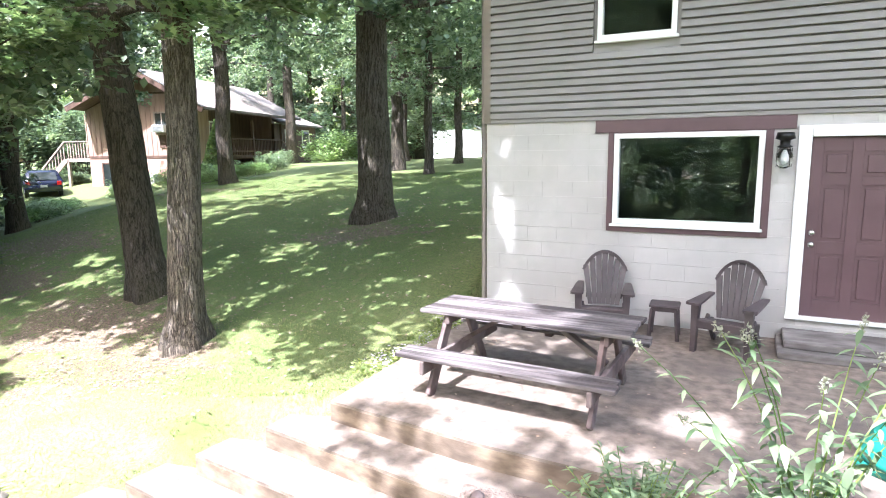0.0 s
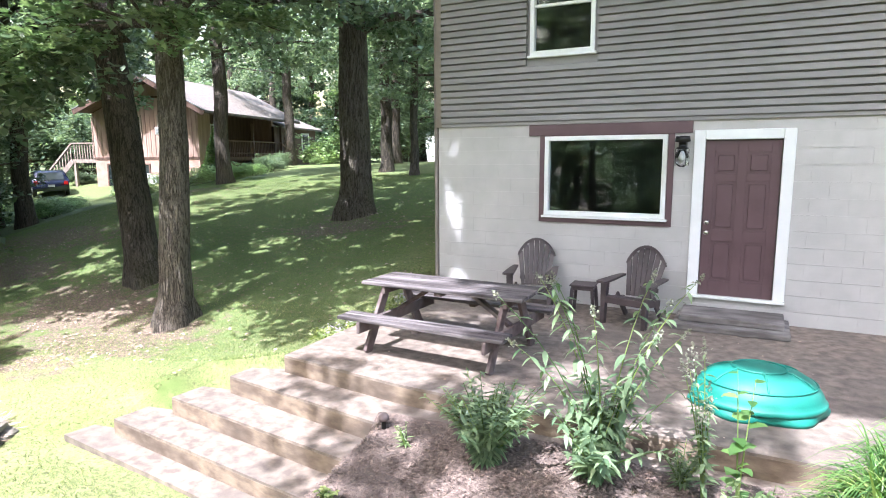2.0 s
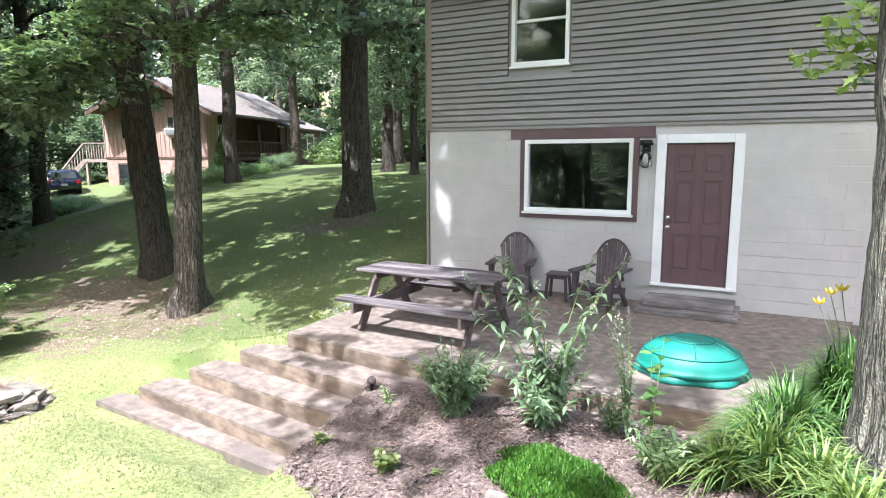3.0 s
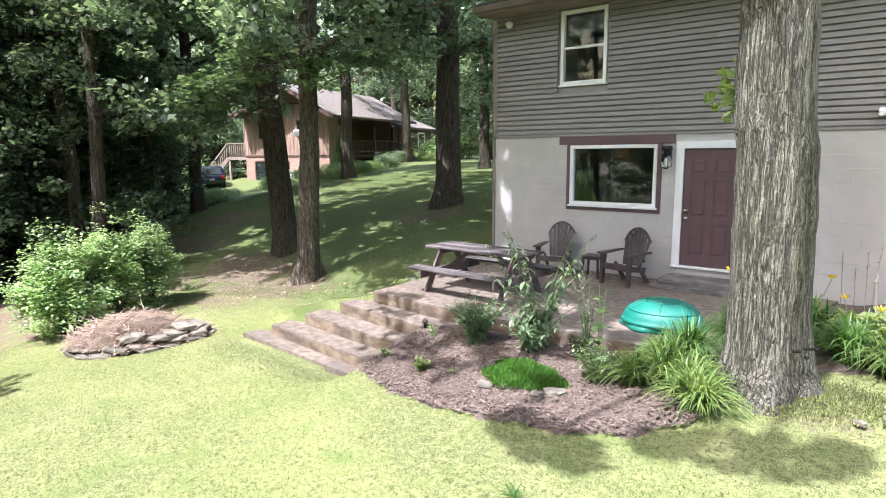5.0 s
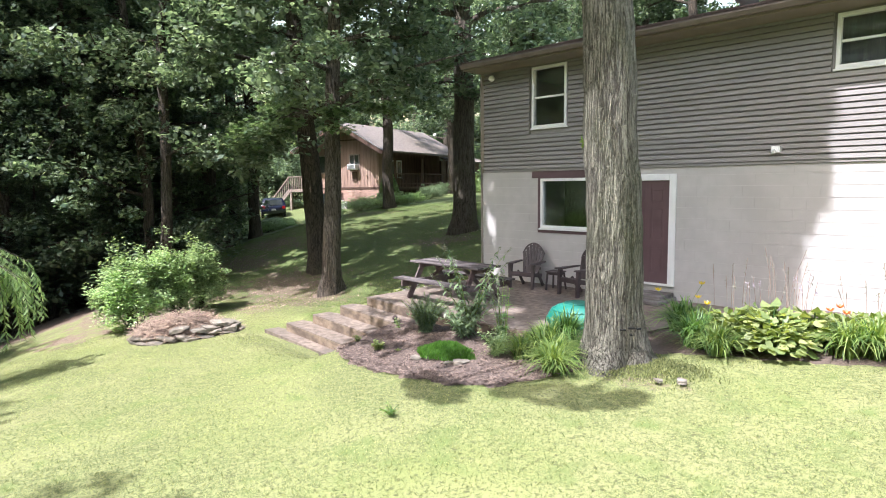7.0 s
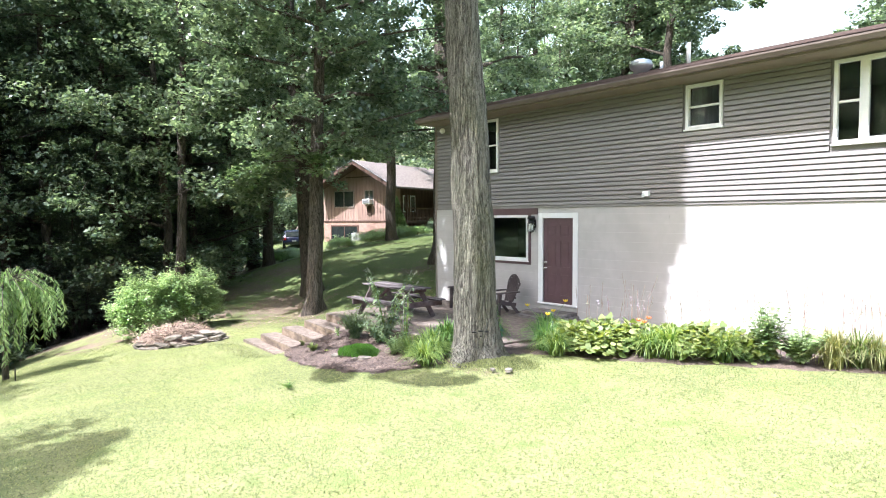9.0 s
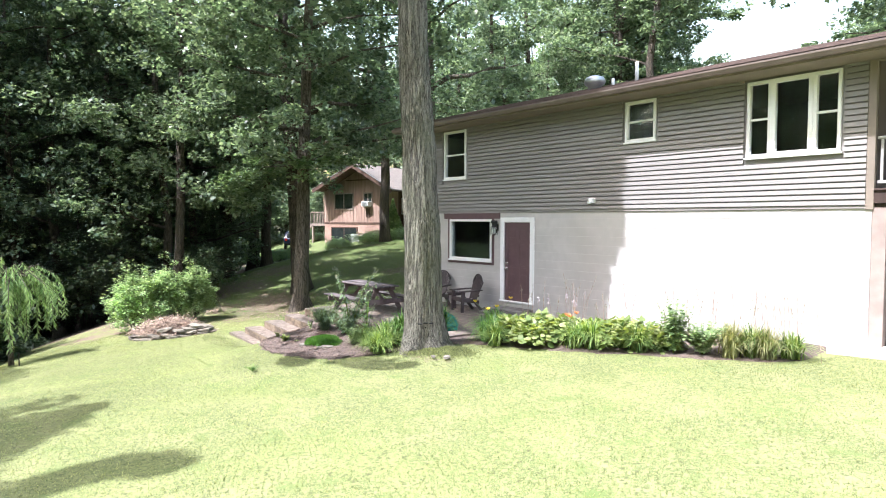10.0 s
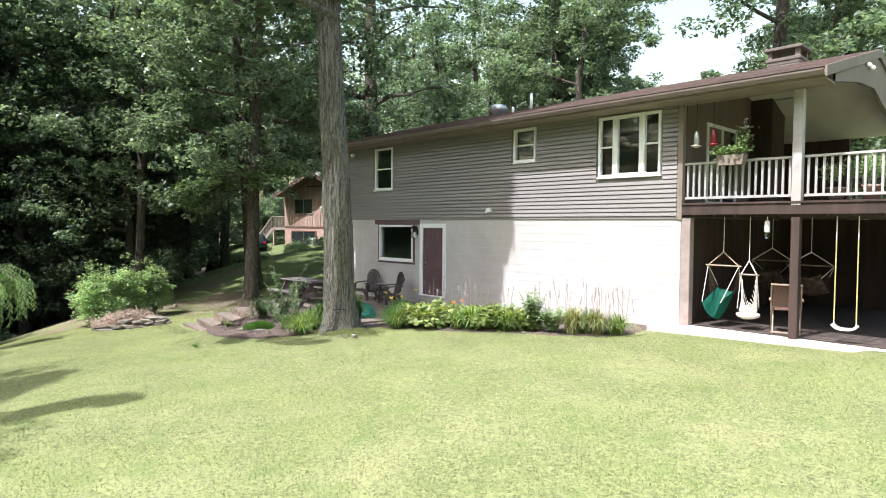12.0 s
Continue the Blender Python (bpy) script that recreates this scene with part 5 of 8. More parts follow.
# ---- furniture on the patio ----
def picnic_table():
    t = thing("picnic_table", None, "weathered wooden picnic table with attached benches", "table")
    L = 1.96
    for k in range(4):
        y = -0.33 + 0.168 * k
        part("table_plank", box(-L / 2 + 0.006 * (k % 2), L / 2 - 0.008 * (k % 3), y, y + 0.158, 0.70, 0.738, 0.006), OLDWOOD, t, "greyed, worn plank")
    for s in (-1, 1):
        for k in range(2):
            y = s * 0.64 - 0.14 + 0.142 * k
            part("bench_plank", box(-L / 2 - 0.01 * k, L / 2 - 0.02 * k, y, y + 0.134, 0.40, 0.436, 0.006), OLDWOOD, t, "greyed, worn plank")
    for x in (-0.74, 0.74):
        for s in (-1, 1):
            part("leg", beam((x, s * 0.57, 0.0), (x, s * 0.16, 0.70), 0.042, 0.12, 0.006), TABLEWOOD, t)
        part("bench_support", beam((x + 0.044, -0.79, 0.335), (x + 0.044, 0.79, 0.335), 0.042, 0.125, 0.008), TABLEWOOD, t)
        part("top_cleat", beam((x + 0.044, -0.31, 0.655), (x + 0.044, 0.31, 0.655), 0.042, 0.085, 0.006), TABLEWOOD, t)
        part("brace", beam((x - 0.02 * (1 if x > 0 else -1), 0, 0.36), (x * 0.32, 0, 0.675), 0.09, 0.042, 0.005), TABLEWOOD, t)
    part("centre_cleat", beam((0, -0.30, 0.675), (0, 0.30, 0.675), 0.09, 0.042, 0.005), TABLEWOOD, t)
    for s in (-1, 1):
        part("bench_cleat", beam((0, s * 0.64 - 0.12, 0.382), (0, s * 0.64 + 0.12, 0.382), 0.08, 0.034, 0.005), TABLEWOOD, t)
    return t


picnic_table().matrix_world = pose(-1.98, 4.88, 0, 0, 0, -2.5)


def slat(pts, w, th):
    """A slat of width w (along x) and thickness th through (y, z) points."""
    bm = bmesh.new()
    rows = []
    for i, (x, y, z, ww) in enumerate(pts):
        q = [(x - ww / 2, y - th / 2, z), (x + ww / 2, y - th / 2, z), (x + ww / 2, y + th / 2, z), (x - ww / 2, y + th / 2, z)]
        rows.append([bm.verts.new(p) for p in q])
    for a, b in zip(rows, rows[1:]):
        for k in range(4):
            bm.faces.new((a[k], a[(k + 1) % 4], b[(k + 1) % 4], b[k]))
    bm.faces.new(rows[0][::-1]), bm.faces.new(rows[-1])
    return bm


def adirondack():
    """A moulded garden chair that faces -y, its front feet at y = -0.32."""
    c = thing("garden_chair", None, "brown resin chair with a fan-shaped slatted back", "chair", "patio chairs")
    n = 7
    for k in range(n):
        u = (k - 3) / 3.0
        top = 0.93 - 0.17 * u * u
        pts = []
        for s in np.linspace(0, 1, 6):
            z = 0.30 + (top - 0.30) * s
            pts.append((u * (0.16 + 0.075 * s), 0.17 + 0.17 * s + 0.03 * (1 - u * u), z, 0.052 + 0.014 * s))
        part("back_slat", slat(pts, 0.06, 0.018), RESIN, c)
    # arched rim that ties the slats together
    pts = [((k / 9.0) * 0.262 * 1.0, 0.345 - 0.02 * abs(k / 9.0), 0.945 - 0.19 * (k / 9.0) ** 2 - 0.05 * abs(k / 9.0) ** 6) for k in range(-9, 10)]
    bm = bmesh.new()
    for a, b in zip(pts, pts[1:]):
        beam(a, b, 0.024, 0.036, 0.0, bm)
    part("back_rim", bm, RESIN, c)
    part("back_rail", beam((-0.22, 0.235, 0.40), (0.22, 0.235, 0.40), 0.02, 0.06, 0.005), RESIN, c)
    for k in range(6):
        y0 = -0.29 + 0.083 * k
        z0 = 0.365 - 0.018 * k
        part("seat_slat", box(-0.25, 0.25, y0, y0 + 0.074, z0 - 0.018, z0, 0.005), RESIN, c)
    part("apron", box(-0.25, 0.25, -0.305, -0.285, 0.27, 0.36, 0.008), RESIN, c)
    for s in (-1, 1):
        part("front_leg", slat([(s * 0.275, -0.29, 0.0, 0.05), (s * 0.275, -0.28, 0.25, 0.06), (s * 0.275, -0.26, 0.52, 0.085)], 0.06, 0.075), RESIN, c)
        part("back_leg", beam((s * 0.245, 0.31, 0.0), (s * 0.245, 0.02, 0.34), 0.035, 0.075, 0.006), RESIN, c)
        part("side_rail", beam((s * 0.245, -0.28, 0.315), (s * 0.245, 0.22, 0.24), 0.03, 0.09, 0.006), RESIN, c)
        bm = bmesh.new()
        rows = [(-0.36, 0.05), (-0.33, 0.075), (-0.2, 0.07), (0.1, 0.05), (0.29, 0.035)]
        a = [bm.verts.new((s * 0.29 - w, y, 0.53 + 0.01 * (y > 0))) for y, w in rows] + [bm.verts.new((s * 0.29 + w, y, 0.53 + 0.01 * (y > 0))) for y, w in rows[::-1]]
        f = bm.faces.new(a)
        r = bmesh.ops.extrude_face_region(bm, geom=[f])
        bmesh.ops.translate(bm, vec=(0, 0, 0.026), verts=[v for v in r["geom"] if isinstance(v, bmesh.types.BMVert)])
        bmesh.ops.recalc_face_normals(bm, faces=bm.faces[:])
        part("armrest", bm, RESIN, c)
    return c


chair = adirondack()
chair.matrix_world = pose(-1.77, 7.04, 0, 0, 0, 10)
tagged(copy_thing(chair, pose(-0.36, 6.92, 0, 0, 0, -15)), "brown resin chair with a slatted back, turned towards the side table")

st = thing("side_table", None, "small square brown resin side table", "table")
bm = box(-0.20, 0.20, -0.18, 0.18, 0.385, 0.41, 0.012)
part("tabletop", bm, RESIN, st)
part("apron", box(-0.17, 0.17, -0.15, 0.15, 0.335, 0.385, 0.005), RESIN, st)
for sx in (-1, 1):
    for sy in (-1, 1):
        part("leg", beam((sx * 0.185, sy * 0.165, 0.0), (sx * 0.155, sy * 0.135, 0.36), 0.045, 0.045, 0.006), RESIN, st)
st.matrix_world = Matrix.LocRotScale((-1.06, 7.12, 0), Euler((0, 0, 0.05)), (0.86, 0.9, 1.0))


def sandbox():
    """A closed turtle-shell sandbox lid on its basin."""
    t = thing("sandbox", None, "teal plastic turtle-shell sandbox with its lid on", "toy")

    def ring(a, f, z, wav=0.0):
        r = 1 + wav * math.cos(6 * a)
        return (0.60 * f * r * math.cos(a), 0.50 * f * r * math.sin(a), z)

    def shell(rows, wav):
        bm = bmesh.new()
        rr = [[bm.verts.new(ring(2 * math.pi * k / 48, f, z, w)) for k in range(48)] for f, z, w in rows]
        for a, b in zip(rr, rr[1:]):
            for k in range(48):
                bm.faces.new((a[k], a[(k + 1) % 48], b[(k + 1) % 48], b[k]))
        bm.faces.new(rr[-1])
        bm.faces.new(rr[0][::-1])
        return bm

    part("basin", shell([(0.99, 0.0, 0.06), (1.0, 0.035, 0.06), (0.975, 0.055, 0.03), (0.965, 0.08, 0.01)], 0), TEAL, t, "", True)
    part("lid", shell([(0.985, 0.078, 0.0), (1.0, 0.086, 0.0), (1.0, 0.112, 0.0), (0.98, 0.124, 0.0), (0.962, 0.132, 0.0), (0.945, 0.165, 0.0), (0.90, 0.212, 0.0), (0.82, 0.265, 0.0), (0.68, 0.32, 0.0), (0.5, 0.357, 0.0), (0.3, 0.377, 0.0), (0.12, 0.384, 0.0), (0.02, 0.385, 0.0)], 0), TEAL, t, "", True)

    def dome(f):
        return float(np.interp(f, [0, 0.12, 0.3, 0.5, 0.68, 0.82, 0.9], [0.385, 0.384, 0.377, 0.357, 0.32, 0.265, 0.212])) + 0.004

    for f0, n in ((0.40, 36), (0.84, 48)):
        bm = tube([ring(2 * math.pi * k / n, f0, dome(f0)) for k in range(n + 1)], 0.011, 6, None, False)
        part("shell_ridge", bm, TEAL, t, "", True)
    for k in range(6):
        a = math.pi / 6 + k * math.pi / 3
        part("shell_ridge", tube([ring(a, f, dome(f)) for f in (0.40, 0.5, 0.6, 0.7, 0.78, 0.84)], 0.010, 6), TEAL, t, "", True)
    return t


sandbox().matrix_world = Matrix.LocRotScale((1.08, 4.62, 0), Euler((0, 0, radians(12))), (0.88, 0.88, 0.94))

# short stake light by the steps
lt = thing("path_light", None, "short weathered stake light beside the steps", "light")
part("stake", tube([(0, 0, -0.1), (0, 0, 0.20)], 0.022, 10), BLACK, lt)
part("cap", lathe([(0.02, 0.19), (0.045, 0.20), (0.045, 0.235), (0.02, 0.26)], 14), TABLEWOOD, lt, "", True)
lt.location = (-1.72, 3.08, -RISE - 0.08)

# low pale planting along the patio's edge
def edging_plant():
    r2 = np.random.default_rng(46)
    t = thing("edging_plant", None, "low pale green edging plant with tiny white flowers", "plant", "patio edging")
    at = clumps(r2, np.array([(0, 0, 0.06), (0.12, 0.05, 0.05), (-0.1, 0.08, 0.06), (0.02, -0.1, 0.05)]), np.array([0.14, 0.12, 0.12, 0.1]), 90, 0.6)
    link_mesh("foliage", leaves("edging_leaf", at, turns(r2, len(at), 0.8), r2.uniform(0.025, 0.05, len(at)), RHOMB), HOSTA, t)
    top = at[at[:, 2] > 0.07][:60] + np.array([0, 0, 0.03])
    link_mesh("blossom", leaves("edging_blossom", top, turns(r2, len(top), 0.6), r2.uniform(0.015, 0.03, len(top)), RHOMB), LILAC, t, "tiny white blossoms")
    return t


edge_rng = random.Random(12)
edging = edging_plant()
for i in range(10):
    y = 4.85 + 0.26 * i
    e = edging if i == 0 else copy_thing(edging, Matrix())
    x = -3.62 - 0.10 * math.sin(i * 1.7) - 0.1 * (i % 2)
    e.matrix_basis = Matrix.LocRotScale((x, y, z_at(x, y) + 0.0), Euler((0, 0, i * 1.3)), (edge_rng.uniform(0.9, 1.4),) * 3)
# fallen leaves and bits on the patio and steps
r3 = np.random.default_rng(7)
n = 170
x, y = r3.uniform(-3.1, 1.9, n), r3.uniform(3.75, 7.5, n)
me = leaves("debris", np.stack([x, y, np.full(n, 0.006)], 1), turns(r3, n, 0.12), r3.uniform(0.012, 0.045, n), RHOMB)
tagged(link_mesh("leaf_debris", me, DRY), "scattered dry leaf bits on the patio", "debris", kind="stuff")

# pebbles and low white-flowered edging along the patio
rng = np.random.default_rng(8)
bm = bmesh.new()
for _ in range(260):
    x, y = -3.42 + rng.normal(0, 0.12) - 0.03 * rng.random(), rng.uniform(3.9, 7.4)
    x = min(x, -3.3)
    r = rng.uniform(0.015, 0.05)
    bmesh.ops.create_icosphere(bm, subdivisions=1, radius=r, matrix=Matrix.Translation((x, y, z_at(x, y) + 0.01)) @ Matrix.Diagonal((1.2, 1, 0.6, 1)))
tagged(part("pebbles", bm, STONE, None, "", True), "loose pale pebbles along the patio edge", "pebbles", kind="stuff")


# ---- flower bed ----
FRONT_X = [-1.95, -1.2, -0.6, 0.3, 1.4, 1.9, 2.2, 2.42, 2.7, 3.3, 4.4, 5.3, 5.9, 6.7, 7.9, 8.15]
FRONT_Y = [1.9, 1.52, 1.32, 1.24, 1.26, 1.48, 1.85, 2.45, 3.35, 3.8, 4.1, 4.45, 4.9, 5.2, 5.9, 6.5]


def build_bed():
    v, f = [], []
    r2 = np.random.default_rng(4)
    for xa, xb, n, yb in ((-1.93, 1.97, 60, 3.32), (1.97, 8.12, 80, 7.62)):
        for i in range(n + 1):
            x = xa + (xb - xa) * i / n
            yf = float(np.interp(x, FRONT_X, FRONT_Y)) + 0.05 * math.sin(9 * x) + 0.03 * math.sin(23 * x)
            back = yb
            m = 26
            for j in range(m + 1):
                y = yf + (back - yf) * j / m
                edge = min(j / 5.0, 1.0) ** 0.8
                edge *= min((8.12 - x) / 0.7, 1.0)
                zz = z_at(x, y) - 0.014 + 0.047 * edge + 0.018 * r2.random() * edge
                lift = min(max((x - 2.1 - 0.22 * (y - 3.5)) / 0.7, 0), 1) if y > 3.6 else 1.0
                v.append((x, y, -0.04 + (zz + 0.04) * lift))
        s = len(v) - (n + 1) * 27
        for i in range(n):
            for j in range(26):
                a = s + i * 27 + j
                f.append((a, a + 27, a + 28, a + 1))
    tagged(link_mesh("flower_bed", np_mesh("flower_bed", np.array(v), f, False), MULCH), "mulched flower bed round the patio", "flower bed", kind="structure")
    # shredded bark chips
    n = 12000
    x = r2.uniform(-1.85, 2.9, n)
    y0 = np.interp(x, FRONT_X, FRONT_Y) + 0.02
    y = y0 + r2.random(n) * np.clip(3.25 - y0, 0.05, 3)
    z = bare_ground(x, y) + 0.025 * np.sin(0.9 * x + 0.4 * y) * np.cos(0.7 * y - 0.3 * x) + 0.045
    fr = turns(r2, n, 0.35)
    chip = np.array([(-0.5, -0.14, 0), (0.5, -0.10, 0.05), (0.45, 0.14, 0.02), (-0.5, 0.12, -0.04)])
    me = leaves("chips", np.stack([x, y, z], 1), fr, r2.uniform(0.03, 0.075, n), chip)
    tagged(link_mesh("bark_chips", me, MULCH), "shredded reddish-brown bark chips on the bed", "mulch", kind="stuff")


build_bed()


def strap_clump(name, seed, n, height, spread, material, width=0.02, label="", group="", flower=None, stalks=0, category="plant"):
    """A clump of arching strap leaves from one foot, with flower stalks if asked."""
    r2 = np.random.default_rng(seed)
    t = thing(name, None, label, category, group)
    k = 6
    a = r2.uniform(0, 2 * np.pi, n)
    h = height * r2.uniform(0.6, 1.1, n)
    out = spread * r2.uniform(0.25, 1.1, n)
    foot = r2.normal(0, 0.06, (n, 2))
    s = np.linspace(0, 1, k)
    v = np.zeros((n, k, 2, 3))
    for j, u in enumerate(s):
        d = out * u ** 1.4
        zz = h * (1.55 * u - 0.85 * u ** 2.4 * (0.4 + out / spread))
        w = width * (1 - u ** 2.2) * 0.5 + 0.0015
        for e, sg in enumerate((-1, 1)):
            v[:, j, e, 0] = foot[:, 0] + np.cos(a) * d - np.sin(a) * sg * w
            v[:, j, e, 1] = foot[:, 1] + np.sin(a) * d + np.cos(a) * sg * w
            v[:, j, e, 2] = zz
    base = (np.arange(n) * k * 2)[:, None]
    f = [np.stack([base[:, 0] + 2 * j, base[:, 0] + 2 * j + 1, base[:, 0] + 2 * j + 3, base[:, 0] + 2 * j + 2], 1) for j in range(k - 1)]
    link_mesh("foliage", np_mesh("foliage", v.reshape(-1, 3), np.concatenate(f)), material, t)
    for _ in range(stalks):
        a1, d1 = r2.uniform(0, 6.28), spread * r2.uniform(0.25, 0.75)
        top = height * r2.uniform(1.05, 1.35)
        p = [(0, 0, 0), (math.cos(a1) * d1 * 0.2, math.sin(a1) * d1 * 0.2, top * 0.35), (math.cos(a1) * d1 * 0.55, math.sin(a1) * d1 * 0.55, top * 0.72), (math.cos(a1) * d1, math.sin(a1) * d1, top)]
        st2 = part("flower_stalk", tube(p, 0.004, 5), GREYLEAF, t)
        if flower is not None:
            m = 7
            at = np.array([p[-1]] * m)
            fr = np.zeros((m, 3, 3))
            for q in range(m):
                ang = q * 2 * math.pi / m
                dv = Vector((math.cos(ang), math.sin(ang), 0.7)).normalized()
                sx = Vector((-math.sin(ang), math.cos(ang), 0))
                fr[q] = [tuple(sx), tuple(dv), tuple(sx.cross(dv))]
            link_mesh("flower", leaves("flower", at, fr, np.full(m, 0.072), np.array([(0, 0, 0), (0.26, 0.5, 0.06), (0, 1, -0.22), (-0.26, 0.5, 0.06)])), flower, st2)
    return t


def spike_stalks(seed, n, height, spread, label, petal=None):
    """Thin stalks with pale bell flowers at the top."""
    r2 = np.random.default_rng(seed)
    t = thing("flower_stalks", None, label, "flower", "bed plants")
    for _ in range(n):
        x, y = r2.normal(0, spread, 2)
        top = height * r2.uniform(0.75, 1.1)
        lean = r2.normal(0, 0.08, 2)
        s = part("stalk", tube([(x, y, 0), (x + lean[0] * 0.4, y + lean[1] * 0.4, top * 0.6), (x + lean[0], y + lean[1], top)], 0.004, 5), DRY, t)
        m = 14
        zz = top * r2.uniform(0.78, 1.0, m)
        at = np.stack([x + lean[0] * zz / top + r2.normal(0, 0.012, m), y + lean[1] * zz / top + r2.normal(0, 0.012, m), zz], 1)
        link_mesh("blossom", leaves("blossom", at, turns(r2, m, 1.2), r2.uniform(0.014, 0.03, m) * (1.5 if petal else 1.0), RHOMB), petal or PANICLE, s)
    return t


def hosta(seed, n, size, spread, label="clump of broad yellow-green hosta leaves"):
    r2 = np.random.default_rng(seed)
    t = thing("hosta", None, label, "plant", "hostas")
    a = r2.uniform(0, 2 * np.pi, n)
    ring = r2.uniform(0.1, 1.0, n) ** 0.7
    at = np.stack([np.cos(a) * ring * spread * 0.7, np.sin(a) * ring * spread * 0.7, 0.31 - 0.19 * ring + r2.normal(0, 0.04, n)], 1)
    fr = np.zeros((n, 3, 3))
    for i in range(n):
        d = Vector((math.cos(a[i]), math.sin(a[i]), 0.35 - 0.75 * ring[i] + r2.normal(0, 0.3))).normalized()
        x = Vector((-math.sin(a[i]), math.cos(a[i]), r2.normal(0, 0.35))).normalized()
        z = x.cross(d).normalized()
        fr[i] = [tuple(x), tuple(d), tuple(z)]
    link_mesh("foliage", leaves("hosta_leaf", at, fr, size * r2.uniform(0.7, 1.2, n), HEART), HOSTA, t)
    bm = bmesh.new()
    for i in range(0, n, 2):
        tube([(0, 0, -0.02), tuple(at[i])], 0.005, 4, bm)
    tagged(part("stem", bm, LILY, t), kind="stuff")
    return t


def leafy_bush(name, seed, stems, height, spread, leaf, material, per=26, label="", tilt=0.5, shape=LANCE, arch=0.3, group="bed plants", stem_r=0.007, category="plant", droop=0.15, bloom=0.0):
    """Upright or arching stems with leaves all along them."""
    r2 = np.random.default_rng(seed)
    t = thing(name, None, label, category, group)
    bm = bmesh.new()
    at, fr, sz = [], [], []
    for k in range(stems):
        a = r2.uniform(0, 6.28)
        out = spread * r2.uniform(0.15, 1.0)
        top = height * r2.uniform(0.65, 1.05)
        pts = []
        for u in np.linspace(0, 1, 7):
            pts.append(Vector((math.cos(a) * out * u ** 1.3, math.sin(a) * out * u ** 1.3, top * (u - arch * 0.35 * u * u) / (1 - arch * 0.35))))
        tube(pts, [stem_r * (1.1 - 0.14 * i) for i in range(7)], 5, bm)
        for q in range(per):
            u = 0.12 + 0.88 * (q + r2.random()) / per
            i = min(int(u * 6), 5)
            p = pts[i].lerp(pts[i + 1], u * 6 - i)
            b = a + q * 2.4 + r2.normal(0, 0.4)
            d = Vector((math.cos(b), math.sin(b), r2.normal(droop, tilt * 0.6))).normalized()
            x = d.cross(Vector((0, 0, 1))).normalized()
            z = x.cross(d)
            at.append(tuple(p)), fr.append([tuple(x), tuple(d), tuple(z)]), sz.append(leaf * r2.uniform(0.6, 1.15) * (1.15 - 0.5 * u))
        if bloom:
            way = (pts[6] - pts[5]).normalized()
            m = 40
            spine = np.array([tuple(pts[6] + way * bloom * f) for f in np.linspace(-0.2, 1, m)])
            width = np.linspace(0.018, 0.004, m)[:, None]
            link_mesh("panicle", leaves("panicle", spine + r2.normal(0, 1, (m, 3)) * width, turns(r2, m, 1.2), r2.uniform(0.012, 0.028, m), RHOMB), PANICLE, t, "pale faded flower spike")
    tagged(part("stem", bm, LILY if stem_r < 0.01 else BARK, t), kind="stuff")
    link_mesh("foliage", leaves("leaves", np.array(at), np.array(fr), np.array(sz), shape), material, t)
    return t


def put(t, x, y, turn=0.0, s=1.0, dz=0.02):
    t.matrix_basis = Matrix.LocRotScale((x, y, z_at(x, y) + dz), Euler((0, 0, radians(turn))), (s,) * 3)
    return t


put(leafy_bush("bush", 31, 70, 0.54, 0.42, 0.10, GREYLEAF, 34, "low bushy plant with narrow grey-green leaves", shape=BROAD), -0.68, 2.85, 0, 1.12)
put(leafy_bush("butterfly_bush", 32, 11, 1.42, 0.95, 0.165, GREYLEAF, 26, "tall arching bush with long grey-green leaves", shape=BROAD, arch=0.8, droop=-0.3, bloom=0.07), 0.12, 3.02)
put(leafy_bush("butterfly_bush", 33, 30, 0.60, 0.62, 0.15, GREYLEAF, 22, "lower shoots of a bush with long grey-green leaves", shape=BROAD, droop=-0.1), 0.10, 2.92, 60, 1.0)
put(leafy_bush("flowering_weed", 45, 7, 0.92, 0.26, 0.10, GREYLEAF, 26, "tall thin weed with pale fluffy tips", shape=BROAD, arch=0.6, bloom=0.10), 0.78, 2.98)
put(leafy_bush("bush", 34, 18, 0.32, 0.18, 0.08, GREYLEAF, 16, "small dark-leaved plant by the ledge"), 0.63, 3.12)
put(leafy_bush("tall_weed", 35, 2, 0.92, 0.16, 0.13, BLADE, 9, "lanky stalk with large drooping leaves", shape=HEART), 0.98, 2.85)
put(leafy_bush("bush", 36, 34, 0.38, 0.34, 0.11, SHRUBLEAF, 16, "leafy green plant at the foot of the daylilies", shape=BROAD), 1.10, 2.50)
put(leafy_bush("bush", 37, 16, 0.16, 0.17, 0.08, HOSTA, 8, "small chartreuse plant in the mulch", shape=HEART), -0.82, 1.97)
put(leafy_bush("bush", 38, 7, 0.14, 0.10, 0.06, HOSTA, 7, "tiny yellow-green seedling in the mulch", shape=HEART), -1.62, 2.16)
put(leafy_bush("bush", 39, 5, 0.24, 0.10, 0.08, SHRUBLEAF, 8, "small green seedling by the steps"), -1.38, 2.88)
put(leafy_bush("bush", 40, 6, 0.05, 0.06, 0.04, HOSTA, 6, "tiny seedling in the mulch", shape=HEART), -0.42, 2.02)


